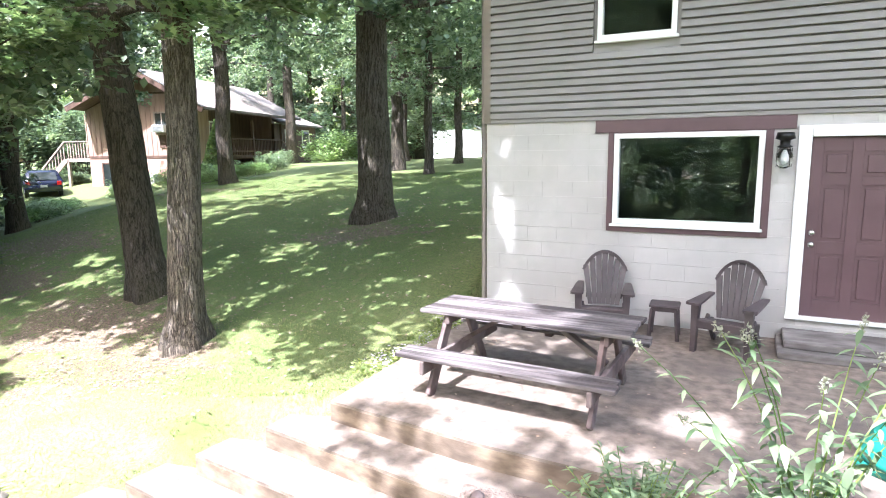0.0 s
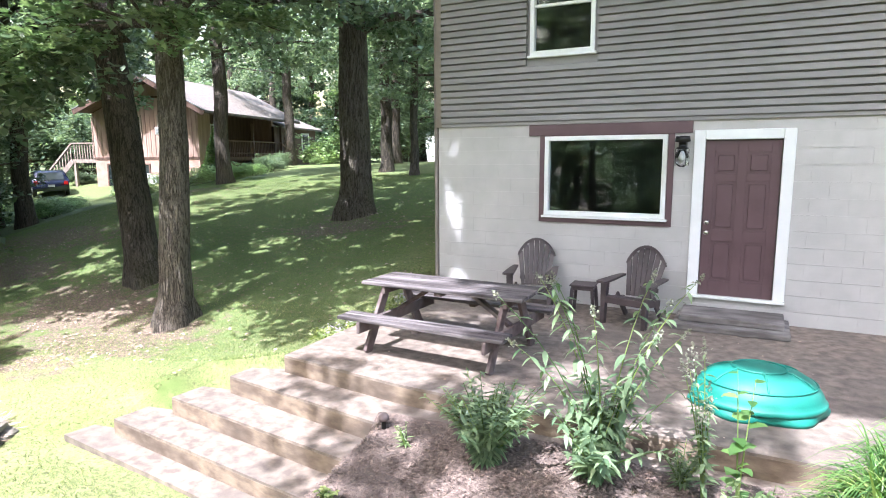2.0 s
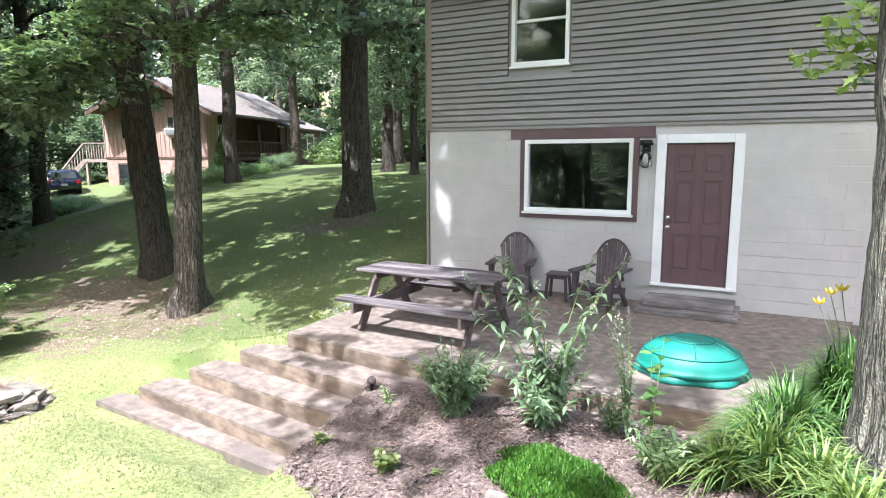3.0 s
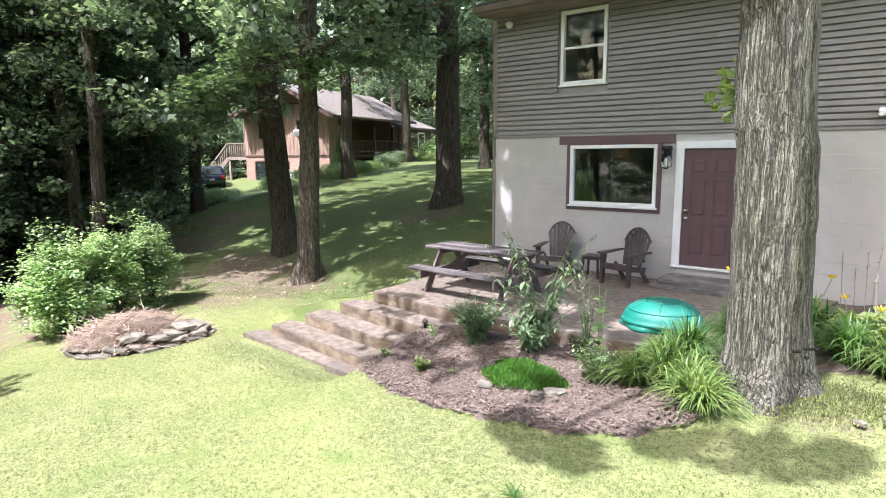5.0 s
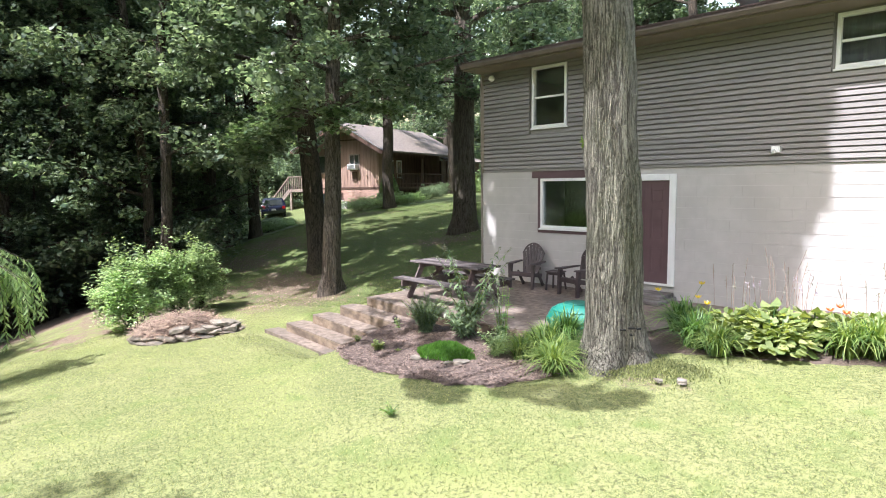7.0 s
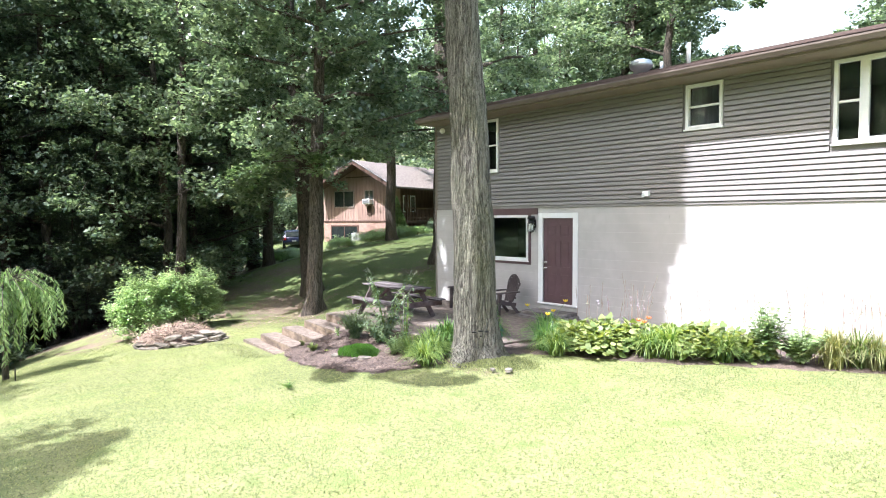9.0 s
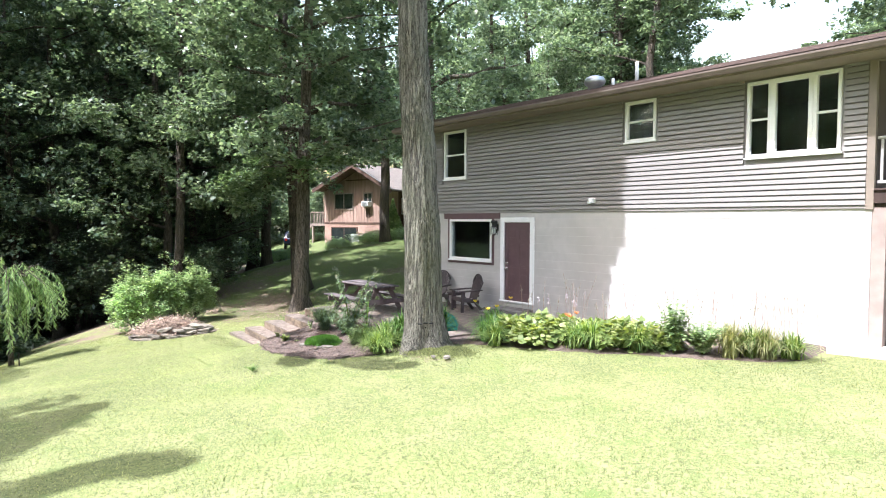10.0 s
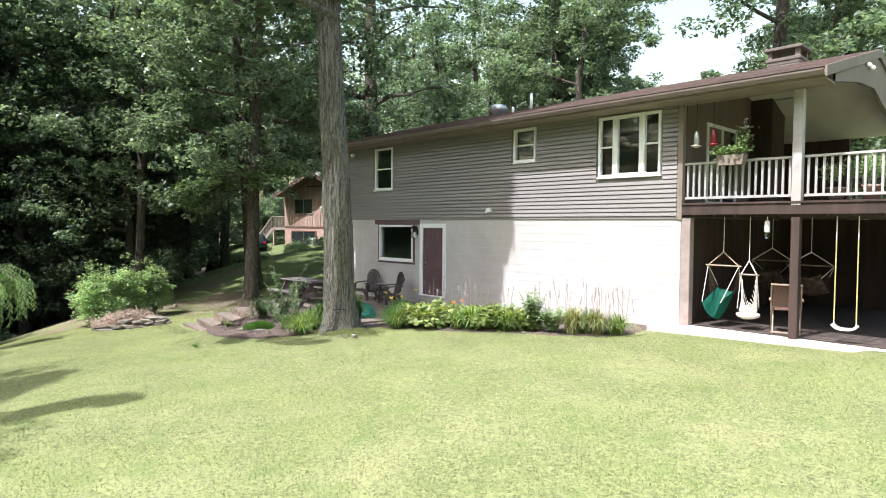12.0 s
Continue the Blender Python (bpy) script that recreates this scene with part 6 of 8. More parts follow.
def moss_patch():
    t = thing("moss_patch", None, "low bright green mossy cushion in the mulch", "plant")
    r2 = np.random.default_rng(44)
    n = 5200
    a, r = r2.uniform(0, 6.28, n), np.sqrt(r2.random(n))
    lobes = 1 + 0.12 * np.sin(3 * a + 1) + 0.08 * np.sin(7 * a)
    x, y = 0.50 * r * lobes * np.cos(a), 0.36 * r * lobes * np.sin(a)
    z = 0.10 * (1 - r ** 2.5)
    fr = turns(r2, n, 0.5)
    fr = fr[:, [0, 2, 1], :]
    link_mesh("foliage", leaves("fronds", np.stack([x, y, z], 1), fr, r2.uniform(0.035, 0.07, n), LANCE * np.array([1.4, 1, 1])), MOSS, t)
    return t


put(moss_patch(), 0.42, 2.22, -12)
lily = strap_clump("daylily", 51, 260, 0.52, 0.62, LILY, 0.022, "arching clump of green daylily leaves", "daylilies")
put(lily, 1.78, 2.72)
for x, y, a, s in ((2.22, 2.25, 140, 0.8), (1.5, 2.55, 30, 0.75), (2.05, 2.55, 250, 0.8)):
    put(copy_thing(lily, Matrix()), x, y, a, s)
tall = strap_clump("daylily", 56, 420, 0.86, 0.50, BLADE, 0.016, "tall clump of narrow green daylily leaves with yellow flowers", "daylilies", YELLOW, 3)
put(tall, 2.3, 3.62, 40)
green = strap_clump("daylily", 57, 400, 0.66, 0.50, BLADE, 0.016, "tall clump of narrow green daylily leaves", "daylilies")
put(green, 1.86, 3.08)
put(copy_thing(green, Matrix()), 2.24, 3.62, 140, 1.0)
put(copy_thing(green, Matrix()), 1.72, 2.9, 250, 0.8)
flw = strap_clump("daylily", 52, 320, 0.55, 0.60, BLADE, 0.02, "daylily clump with yellow flowers on tall stalks", "daylilies", YELLOW, 2)
put(flw, 3.2, 4.15, 0, 0.95)
put(copy_thing(flw, Matrix()), 2.75, 4.75, 120, 1.0)
put(strap_clump("daylily", 53, 220, 0.50, 0.55, LILY, 0.02, "daylily clump with a few orange flowers", "daylilies", ORANGE, 3), 4.8, 4.7)
put(strap_clump("ornamental_grass", 54, 260, 0.55, 0.55, LILY, 0.016, "tufted clump of narrow pale grass", "daylilies", None, 0), 7.3, 5.95)
put(strap_clump("ornamental_grass", 55, 260, 0.45, 0.5, LILY, 0.016, "tufted clump of narrow pale grass", "daylilies", None, 0), 7.75, 6.2)
for i, (x, y, s) in enumerate(((3.5, 4.75, 1.3), (3.95, 4.95, 1.4), (4.1, 4.6, 1.2), (3.7, 5.25, 1.2), (4.35, 5.25, 1.3), (5.0, 5.5, 1.3), (5.35, 5.4, 1.35), (5.65, 5.75, 1.25), (5.2, 5.9, 1.2), (3.15, 4.85, 1.1), (4.7, 5.35, 1.2), (5.95, 5.75, 1.15))):
    if i == 0:
        h0 = hosta(61, 240, 0.098, 0.42)
        put(h0, x, y - 0.25, 0, s * 1.12)
    else:
        put(copy_thing(h0, Matrix()), x, y - 0.25, 67 * i, s * 1.12)
put(leafy_bush("bush", 62, 34, 0.85, 0.34, 0.10, SHRUBLEAF, 24, "upright leafy perennial beside the pale wall", shape=HEART), 6.25, 5.4)
put(leafy_bush("bush", 63, 52, 0.52, 0.55, 0.10, SHRUBLEAF, 22, "bushy yellow-green perennial beside the pale wall", shape=HEART), 6.65, 5.6)
for i, (x, y, n, h, s) in enumerate(((3.35, 5.3, 7, 0.95, 0.22), (3.95, 5.6, 8, 0.85, 0.25), (4.9, 5.85, 6, 0.8, 0.3), (6.2, 6.2, 5, 0.95, 0.25), (7.2, 6.4, 9, 0.85, 0.22))):
    put(spike_stalks(70 + i, n, h, s, "thin stalks with pale lilac flowers", LILAC) if i == 1 else spike_stalks(70 + i, n, h, s, "thin dry stalks with faded seed heads"), x, y)
far_lily = strap_clump("daylily", 58, 300, 0.56, 0.58, LILY, 0.02, "arching clump of green daylily leaves beside the hostas", "daylilies")
put(far_lily, 3.55, 3.95, 0, 0.8)
put(copy_thing(far_lily, Matrix()), 5.05, 4.85, 100, 1.0)
put(copy_thing(far_lily, Matrix()), 5.75, 5.15, 220, 0.85)
pale = strap_clump("ornamental_grass", 59, 320, 0.58, 0.46, PALEBLADE, 0.012, "tuft of pale straw-green grass by the wall", "daylilies")
put(pale, 7.05, 5.7, 0, 1.0)
put(copy_thing(pale, Matrix()), 7.5, 5.95, 130, 0.9)
put(copy_thing(pale, Matrix()), 6.9, 6.05, 210, 0.9)
for i, (x, y, n, h, q) in enumerate(((3.7, 6.1, 9, 1.05, 0.25), (5.4, 6.2, 7, 0.95, 0.3), (6.6, 6.5, 8, 1.0, 0.25), (7.6, 6.5, 10, 0.9, 0.22))):
    put(spike_stalks(170 + i, n, h, q, "thin dry stalks with faded seed heads"), x, y)


def moss_mound():
    """Pale mossy turf heaped round the foot of the big tree."""
    t = thing("moss_mound", None, "pale yellow-green moss heaped at the tree's foot", "plant")
    r2 = np.random.default_rng(47)
    n = 9000
    x, y = r2.normal(0, 0.34, n), r2.normal(0, 0.24, n)
    z = 0.055 * np.exp(-(x / 0.4) ** 2 - (y / 0.3) ** 2) * (1 + 0.4 * np.sin(9 * x) * np.sin(11 * y))
    link_mesh("foliage", leaves("moss_fronds", np.stack([x, y, z], 1), turns(r2, n, 0.6)[:, [0, 2, 1], :], r2.uniform(0.02, 0.04, n), LANCE * np.array([1.6, 1, 1])), TURF, t)
    return t


put(moss_mound(), 3.1, 3.0, 35)
lawn_weed = leafy_bush("lawn_weed", 48, 9, 0.10, 0.16, 0.08, BLADE, 7, "small dark weed standing in the mown lawn", shape=LANCE)
put(lawn_weed, 1.54, 0.19)
# stones at the front of the bed
def stone_mesh(seed, sx, sy, sz):
    r2 = np.random.default_rng(seed)
    bm = bmesh.new()
    bmesh.ops.create_icosphere(bm, subdivisions=2, radius=0.5)
    ph = r2.uniform(0, 6.28, 6)
    for v in bm.verts:
        p = v.co
        k = 1 + 0.16 * math.sin(5 * p.x + ph[0]) + 0.14 * math.sin(6 * p.y + ph[1]) + 0.10 * math.sin(9 * p.z + ph[2])
        q = p * k
        v.co = Vector((max(-0.42, min(0.42, q.x)) * sx, max(-0.4, min(0.4, q.y)) * sy, max(-0.33, min(0.30, q.z)) * sz))
    return bm


for i, (x, y, s) in enumerate(((0.15, 1.86, 0.16), (0.92, 1.98, 0.2), (0.75, 1.9, 0.12), (3.62, 2.72, 0.13), (3.4, 2.6, 0.09))):
    sm = part("stone", stone_mesh(80 + i, s * 1.4, s, s * 0.6), STONE, None, "", False)
    tagged(sm, "pale flat stone at the edge of the mulch", "stone", "bed stones")
    put(sm, x, y, 40 * i, 1, 0.05)

# leafy epicormic shoots on the big trunk
def tree_shoot():
    """Twigs from the stem with broad lobed leaves, thickest at their ends."""
    r2 = np.random.default_rng(90)
    t = thing("tree_shoot", None, "spray of yellow-green oak leaves sprouting from the trunk", "foliage")
    at, fr, sz = [], [], []
    up = Vector((0, 0, 1))
    for end, n in (((-0.60, 0.55, 0.22), 9), ((-0.36, 0.45, 0.42), 9), ((-0.24, 0.15, -0.02), 5), ((-0.46, 0.45, 0.05), 8), ((-0.20, 0.40, 0.52), 8), ((-0.30, 0.30, 0.24), 8)):
        end = Vector(end)
        pts = [end * u + Vector((0, 0, 0.10 * math.sin(math.pi * u))) for u in (0, 0.2, 0.4, 0.6, 0.8, 1.0)]
        pts[0] -= Vector((-0.10, 0, 0.02))
        part("twig", tube(pts, [0.007 - 0.001 * i for i in range(6)], 5), BARK, t)
        n *= 2
        for q in range(n):
            u = 1.0 - 0.75 * (q / n) ** 1.3
            i = min(int(u * 5), 4)
            p = pts[i].lerp(pts[i + 1], u * 5 - i)
            d = (end.normalized() + Vector(r2.normal(0, 0.75, 3)) - up * 0.15).normalized()
            nrm = up * 0.8 + Vector(r2.normal(0, 0.7, 3)) + Vector((0, -0.35, 0))
            x = d.cross(nrm).normalized()
            z = x.cross(d)
            s = r2.uniform(0.085, 0.14)
            at.append(tuple(p + d * s * 0.55)), fr.append([tuple(x), tuple(d), tuple(z)]), sz.append(s)
    link_mesh("foliage", leaves("oak_leaf", np.array(at), np.array(fr), np.array(sz), LOBED), SHOOTLEAF, t)
    return t


tree_shoot().matrix_world = Matrix.Translation((2.31, 3.1, 2.64))


# ---- the lower lawn: rock ring, shrub, weeping tree ----
def rock_ring():
    t = thing("rock_ring", None, "low ring of stacked flat stones filled with dry brush", "rock ring")
    r2 = np.random.default_rng(91)
    k = 0
    for layer in range(4):
        m = 15 - layer
        for i in range(m):
            a = 2 * math.pi * (i + 0.5 * layer) / m + r2.normal(0, 0.09)
            if layer > 1 and r2.random() < 0.35:
                continue
            x, y = 1.08 * math.cos(a) * (1 - 0.05 * layer), 0.76 * math.sin(a) * (1 - 0.05 * layer)
            s = part("rock", stone_mesh(100 + k, r2.uniform(0.40, 0.72), r2.uniform(0.3, 0.45), r2.uniform(0.10, 0.17)), STONE, t)
            gx, gy = -6.85 + x * 0.8 - y * 0.6, 1.45 + x * 0.6 + y * 0.8
            s.matrix_local = pose(x, y, z_at(gx, gy) - z_at(-6.85, 1.45) + 0.02 + 0.075 * layer, r2.normal(0, 6), r2.normal(0, 6), math.degrees(a) + 90 + r2.normal(0, 14))
            k += 1
    n = 4200
    a, r = r2.uniform(0, 6.28, n), np.sqrt(r2.random(n)) * 1.14
    x, y = 1.0 * r * np.cos(a), 0.68 * r * np.sin(a)
    z = 0.12 + 0.40 * np.clip(1.15 - r * r, 0.1, 1) * r2.random(n) + 0.14 * x * 0.05
    twig = np.array([(-0.5, -0.012, 0), (0.5, -0.006, 0.03), (0.5, 0.006, 0.03), (-0.5, 0.012, 0)])
    link_mesh("brush", leaves("brush", np.stack([x, y, z], 1), turns(r2, n, 0.4), r2.uniform(0.12, 0.6, n), twig), DRY, t, "dry reddish brush and twigs")
    mound = bmesh.new()
    bmesh.ops.create_icosphere(mound, subdivisions=3, radius=1.0)
    for v in mound.verts:
        v.co = Vector((v.co.x * 1.0, v.co.y * 0.68, v.co.z * 0.20 + 0.03))
    part("soil", mound, MULCH, t, "", True)
    t.matrix_world = pose(-6.85, 1.45, z_at(-6.85, 1.45), 0, 0, 36.9)
    return t


rock_ring()


def round_shrub(name, seed, rx, ry, h, n, leaf, material, label, group="", shape=RHOMB, lift=0.18, category="shrub"):
    """A multi-stemmed shrub: stems and a lumpy, gappy shell of leaves."""
    r2 = np.random.default_rng(seed)
    t = thing(name, None, label, category, group)
    bm = bmesh.new()
    cents = []
    for k in range(16):
        a = r2.uniform(0, 6.28)
        d = r2.uniform(0.2, 0.85)
        p = Vector((math.cos(a) * rx * d, math.sin(a) * ry * d, h * r2.uniform(0.5, 0.85) * (1 - 0.35 * d * d)))
        tube([(p.x * 0.1, p.y * 0.1, -0.1), tuple(p * 0.5), tuple(p)], [0.025, 0.017, 0.006], 5, bm)
        cents.append(tuple(p))
    part("stem", bm, BARK_DARK, t)
    cents = np.array(cents + [(rx * 0.7 * math.cos(q * 0.8), ry * 0.7 * math.sin(q * 0.8), h * lift + h * 0.25) for q in range(8)])
    c = cents[r2.integers(0, len(cents), n // 30)] + r2.normal(0, 1, (n // 30, 3)) * np.array([rx, ry, h]) * 0.14
    at = clumps(r2, c, r2.uniform(0.14, 0.30, len(c)) * (rx + ry) * 0.5, 30, 0.7)
    at[:, 2] = np.maximum(at[:, 2], h * lift * 0.5 + 0.05 * r2.random(len(at)))
    link_mesh("foliage", leaves("shrub_leaves", at, turns(r2, len(at), 0.38), r2.uniform(0.7, 1.3, len(at)) * leaf, shape), material, t)
    return t


put(round_shrub("shrub", 95, 1.05, 0.95, 2.0, 15000, 0.085, SHRUBLEAF, "rounded pale green shrub on the lawn edge", "lawn shrubs", lift=0.12), -9.2, 1.15, 30, 0.92)
put(round_shrub("shrub", 97, 1.15, 1.0, 2.1, 16000, 0.085, SHRUBLEAF, "rounded bright green shrub on the lawn edge", "lawn shrubs", lift=0.12), -9.85, 2.45, 80, 0.92)
put(round_shrub("shrub", 98, 0.95, 0.9, 1.9, 12000, 0.085, SHRUBLEAF, "bright green shrub at the end of the row", "lawn shrubs", lift=0.12), -10.1, 3.2, 10, 0.82)


def weeping_tree():
    t = thing("weeping_tree", None, "small weeping tree with hanging strands of narrow leaves", "tree")
    r2 = np.random.default_rng(96)
    bm = tube([(0, 0, -0.2), (0.05, 0.0, 0.8), (0.0, 0.05, 1.7), (0.06, 0.0, 2.1)], [0.06, 0.05, 0.04, 0.02], 8)
    part("trunk", bm, BARK, t, "", True)
    at, fr, sz = [], [], []
    bm = bmesh.new()
    for k in range(58):
        a = r2.uniform(0, 6.28)
        out = r2.uniform(0.25, 1.05)
        top = 2.35 - 0.35 * out + r2.normal(0, 0.08)
        low = r2.uniform(0.85, 1.55) if k % 5 else r2.uniform(0.45, 0.9)
        pts = [Vector((0.05, 0, 2.0)), Vector((math.cos(a) * out * 0.55, math.sin(a) * out * 0.55, top)), Vector((math.cos(a) * out * 0.9, math.sin(a) * out * 0.9, top - 0.25)),
               Vector((math.cos(a) * out * 1.05, math.sin(a) * out * 1.05, (top + low) / 2)), Vector((math.cos(a) * out * 1.08, math.sin(a) * out * 1.08, low))]
        tube(pts, [0.012, 0.009, 0.006, 0.004, 0.002], 4, bm)
        for q in range(80):
            u = 0.22 + 0.78 * (q + r2.random()) / 80
            i = min(int(u * 4), 3)
            p = pts[i].lerp(pts[i + 1], u * 4 - i)
            b = r2.uniform(0, 6.28)
            d = Vector((math.cos(b) * 0.6, math.sin(b) * 0.6, -0.9)).normalized()
            x = d.cross(Vector((math.sin(b), -math.cos(b), 0.2))).normalized()
            at.append(tuple(p)), fr.append([tuple(x), tuple(d), tuple(x.cross(d))]), sz.append(r2.uniform(0.10, 0.18))
    part("branch", bm, BARK, t)
    link_mesh("foliage", leaves("weeping_leaves", np.array(at), np.array(fr), np.array(sz), LANCE), SHRUBLEAF, t)
    return t


put(weeping_tree(), -6.8, -2.35, 0, 1.12, -0.05)
# marker stakes at the lawn's edge
for x, y in ((-5.7, -2.3),):
    s = part("marker_stake", tube([(0, 0, -0.1), (0, 0, 0.28)], 0.012, 8), BLACK, None)
    tagged(s, "thin dark marker stake in the grass", "stake", "stakes")
    put(s, x, y)


# ---- porch things ----
def hanging_chair(x, y, bar_z, top_z, width, material, bottom, label, cloth=True):
    t = thing("hanging_chair", Matrix.Translation((x, y, 0)), label, "hanging chair", "hanging chairs")
    bm = tube([(0, 0, top_z), (0, 0, bar_z + 0.28)], 0.008, 6)
    part("rope", bm, ROPE, t)
    bm = bmesh.new()
    for s in (-1, 1):
        tube([(0, 0, bar_z + 0.28), (s * width / 2, 0, bar_z)], 0.012, 6, bm)
    part("yoke", bm, ROPE, t)
    part("spreader_bar", tube([(-width / 2 - 0.04, 0, bar_z), (width / 2 + 0.04, 0, bar_z)], 0.016, 8), GREYWOOD, t)
    if cloth:
        bm = bmesh.new()
        rows = []
        for i in range(9):
            u = i / 8
            yy = 0.30 * (2 * u - 1)
            zz = bottom + (bar_z * 0.62 + bottom * 0.38 - bottom) * abs(2 * u - 1) ** 1.8
            w = width * 0.42 * (1.0 - 0.25 * abs(2 * u - 1))
            rows.append([bm.verts.new((w * (2 * j / 6 - 1), yy, zz + 0.10 * (2 * j / 6 - 1) ** 2)) for j in range(7)])
        for a, b in zip(rows, rows[1:]):
            for j in range(6):
                bm.faces.new((a[j], a[j + 1], b[j + 1], b[j]))
        bmesh.ops.solidify(bm, geom=bm.faces[:], thickness=0.012)
        part("seat_cloth", bm, material, t, "", True)
        ends = [(sx * width * 0.32, sy * 0.30, bottom + (bar_z - bottom) * 0.62) for sx in (-1, 1) for sy in (-1, 1)]
    else:
        ends = [(sx * width * 0.5, sy * 0.16, bottom + 0.20) for sx in (-1, 1) for sy in (-1, 1)]
        bm = bmesh.new()
        r2 = np.random.default_rng(7)
        for k in range(30):
            a = k * 2 * math.pi / 30
            p0 = Vector((math.cos(a) * width * 0.42, math.sin(a) * 0.16, bar_z - 0.1 - 0.5 * abs(math.sin(a))))
            p1 = Vector((math.cos(a + 0.8) * width * 0.5, math.sin(a + 0.8) * 0.2, bottom + 0.16))
            tube([p0, (p0 + p1) / 2 + Vector((0.02, 0.02, 0)), p1], 0.008, 4, bm)
            p2 = Vector((math.cos(a - 0.6) * width * 0.35, math.sin(a - 0.6) * 0.16, bottom))
            tube([p1, p2], 0.008, 4, bm)
        part("netting", bm, ROPE, t, "knotted white cotton netting")
        part("seat_cushion", lathe([(0.10, 0.0), (0.2, 0.03), (0.22, 0.09), (0.15, 0.13)], 16, None, (0, 0, bottom)), ROPE, t, "", True)
    for e in ends:
        part("side_rope", tube([(math.copysign(width / 2, e[0]), 0, bar_z), e], 0.007, 5), ROPE, t)
    return t


def sling_chair(x, y, bar_z, top_z, width):
    """A cloth sling under a wooden bar: a back panel, and a seat whose front lip hangs in a deep loop."""
    t = thing("hanging_chair", Matrix.Translation((x, y, 0)), "green cloth hanging chair on a wooden bar", "hanging chair", "hanging chairs")
    part("rope", tube([(0, 0, top_z), (0, 0, bar_z + 0.28)], 0.008, 6), ROPE, t)
    bm = bmesh.new()
    for s in (-1, 1):
        tube([(0, 0, bar_z + 0.28), (s * width / 2, 0, bar_z)], 0.013, 6, bm)
    part("yoke", bm, FRAMEWOOD, t)
    part("spreader_bar", tube([(-width / 2 - 0.05, 0, bar_z), (width / 2 + 0.05, 0, bar_z)], 0.016, 8), FRAMEWOOD, t)
    bm = bmesh.new()
    rows = []
    for i in range(13):
        u = i / 12
        yy = 0.30 - 0.62 * u
        rows.append([])
        for j in range(9):
            w = 2 * j / 8 - 1
            half = width * (0.36 - 0.06 * u)
            rim = 1.18 - 0.30 * u
            sag = 0.10 + 0.30 * math.sin(math.pi * min(u, 1) * 0.9) + 0.10 * u
            rows[-1].append(bm.verts.new((w * half - 0.10 * u, yy, rim - sag * (1 - w * w) - 0.02 * math.sin(5 * w))))
    for a, b in zip(rows, rows[1:]):
        for j in range(8):
            bm.faces.new((a[j], a[j + 1], b[j + 1], b[j]))
    bmesh.ops.solidify(bm, geom=bm.faces[:], thickness=0.014)
    part("seat_cloth", bm, GREENCLOTH, t, "sagging green cloth", True)
    for s in (-1, 1):
        part("side_rope", tube([(s * width / 2, 0, bar_z), (s * width * 0.36, 0.30, 1.18)], 0.007, 5), ROPE, t)
        part("side_rope", tube([(s * width / 2, 0, bar_z), (s * width * 0.30 - 0.10, -0.32, 0.88)], 0.007, 5), ROPE, t)
        bm = bmesh.new()
        v = [bm.verts.new(p) for p in ((s * width * 0.48, -0.01, bar_z - 0.02), (s * width * 0.36, 0.28, 1.17), (s * width * 0.36, -0.1, 1.0))]
        bm.faces.new(v)
        bmesh.ops.solidify(bm, geom=bm.faces[:], thickness=0.006)
        part("side_net", bm, STRIPE, t, "thin grey side netting")
    return t


sling_chair(9.12, 8.05, 1.62, 2.62, 0.62)
hanging_chair(9.66, 7.95, 1.47, 2.62, 0.30, ROPE, 0.60, "white knotted-rope hanging chair", False)
hanging_chair(10.3, 9.6, 1.62, 2.62, 0.85, STRIPE, 0.98, "brown striped cloth hammock chair on a wooden bar")
hanging_chair(9.35, 10.2, 1.66, 2.62, 0.85, STRIPE, 1.0, "brown cloth hanging chair in the shade")
sw = thing("swing", Matrix.Translation((11.36, 7.75, 0)), "child's swing with a white seat and yellow ropes", "swing")
for s in (-1, 1):
    part("rope", tube([(s * 0.165, 0, 2.62), (s * 0.17, 0, 0.70)], 0.009, 6), ROPE, sw)
    part("handle_sleeve", tube([(s * 0.1655, 0, 2.2), (s * 0.17, 0, 0.76)], 0.011, 8), PALEYELLOW, sw, "yellow plastic rope sleeve")
bm = bmesh.new()
for k in range(9):
    u = k / 8 * 2 - 1
    u2 = (k + 1) / 8 * 2 - 1
    if k < 8:
        beam((u * 0.19, 0, 0.62 + 0.08 * u ** 4), (u2 * 0.19, 0, 0.62 + 0.08 * u2 ** 4), 0.15, 0.035, 0.0, bm)
part("seat", bm, WHITE, sw)
wc = thing("folding_chair", pose(10.30, 8.1, 0.376, 0, 0, 197), "folding wooden chair with a brown cloth seat and back", "chair")
for sx in (-1, 1):
    part("back_leg", beam((sx * 0.25, -0.26, 0.0), (sx * 0.25, 0.24, 0.96), 0.026, 0.04, 0.004), FRAMEWOOD, wc)
    part("front_leg", beam((sx * 0.22, 0.28, 0.0), (sx * 0.22, -0.24, 0.46), 0.026, 0.04, 0.004), FRAMEWOOD, wc)
    part("armrest", beam((sx * 0.27, -0.24, 0.64), (sx * 0.27, 0.12, 0.64), 0.045, 0.022, 0.004), FRAMEWOOD, wc)
    part("arm_post", beam((sx * 0.26, -0.22, 0.45), (sx * 0.26, -0.22, 0.63), 0.026, 0.026, 0.003), FRAMEWOOD, wc)
for y, z in ((-0.24, 0.46), (0.24, 0.95), (0.28, 0.04)):
    part("cross_rail", beam((-0.25, y, z), (0.25, y, z), 0.03, 0.03, 0.004), FRAMEWOOD, wc)
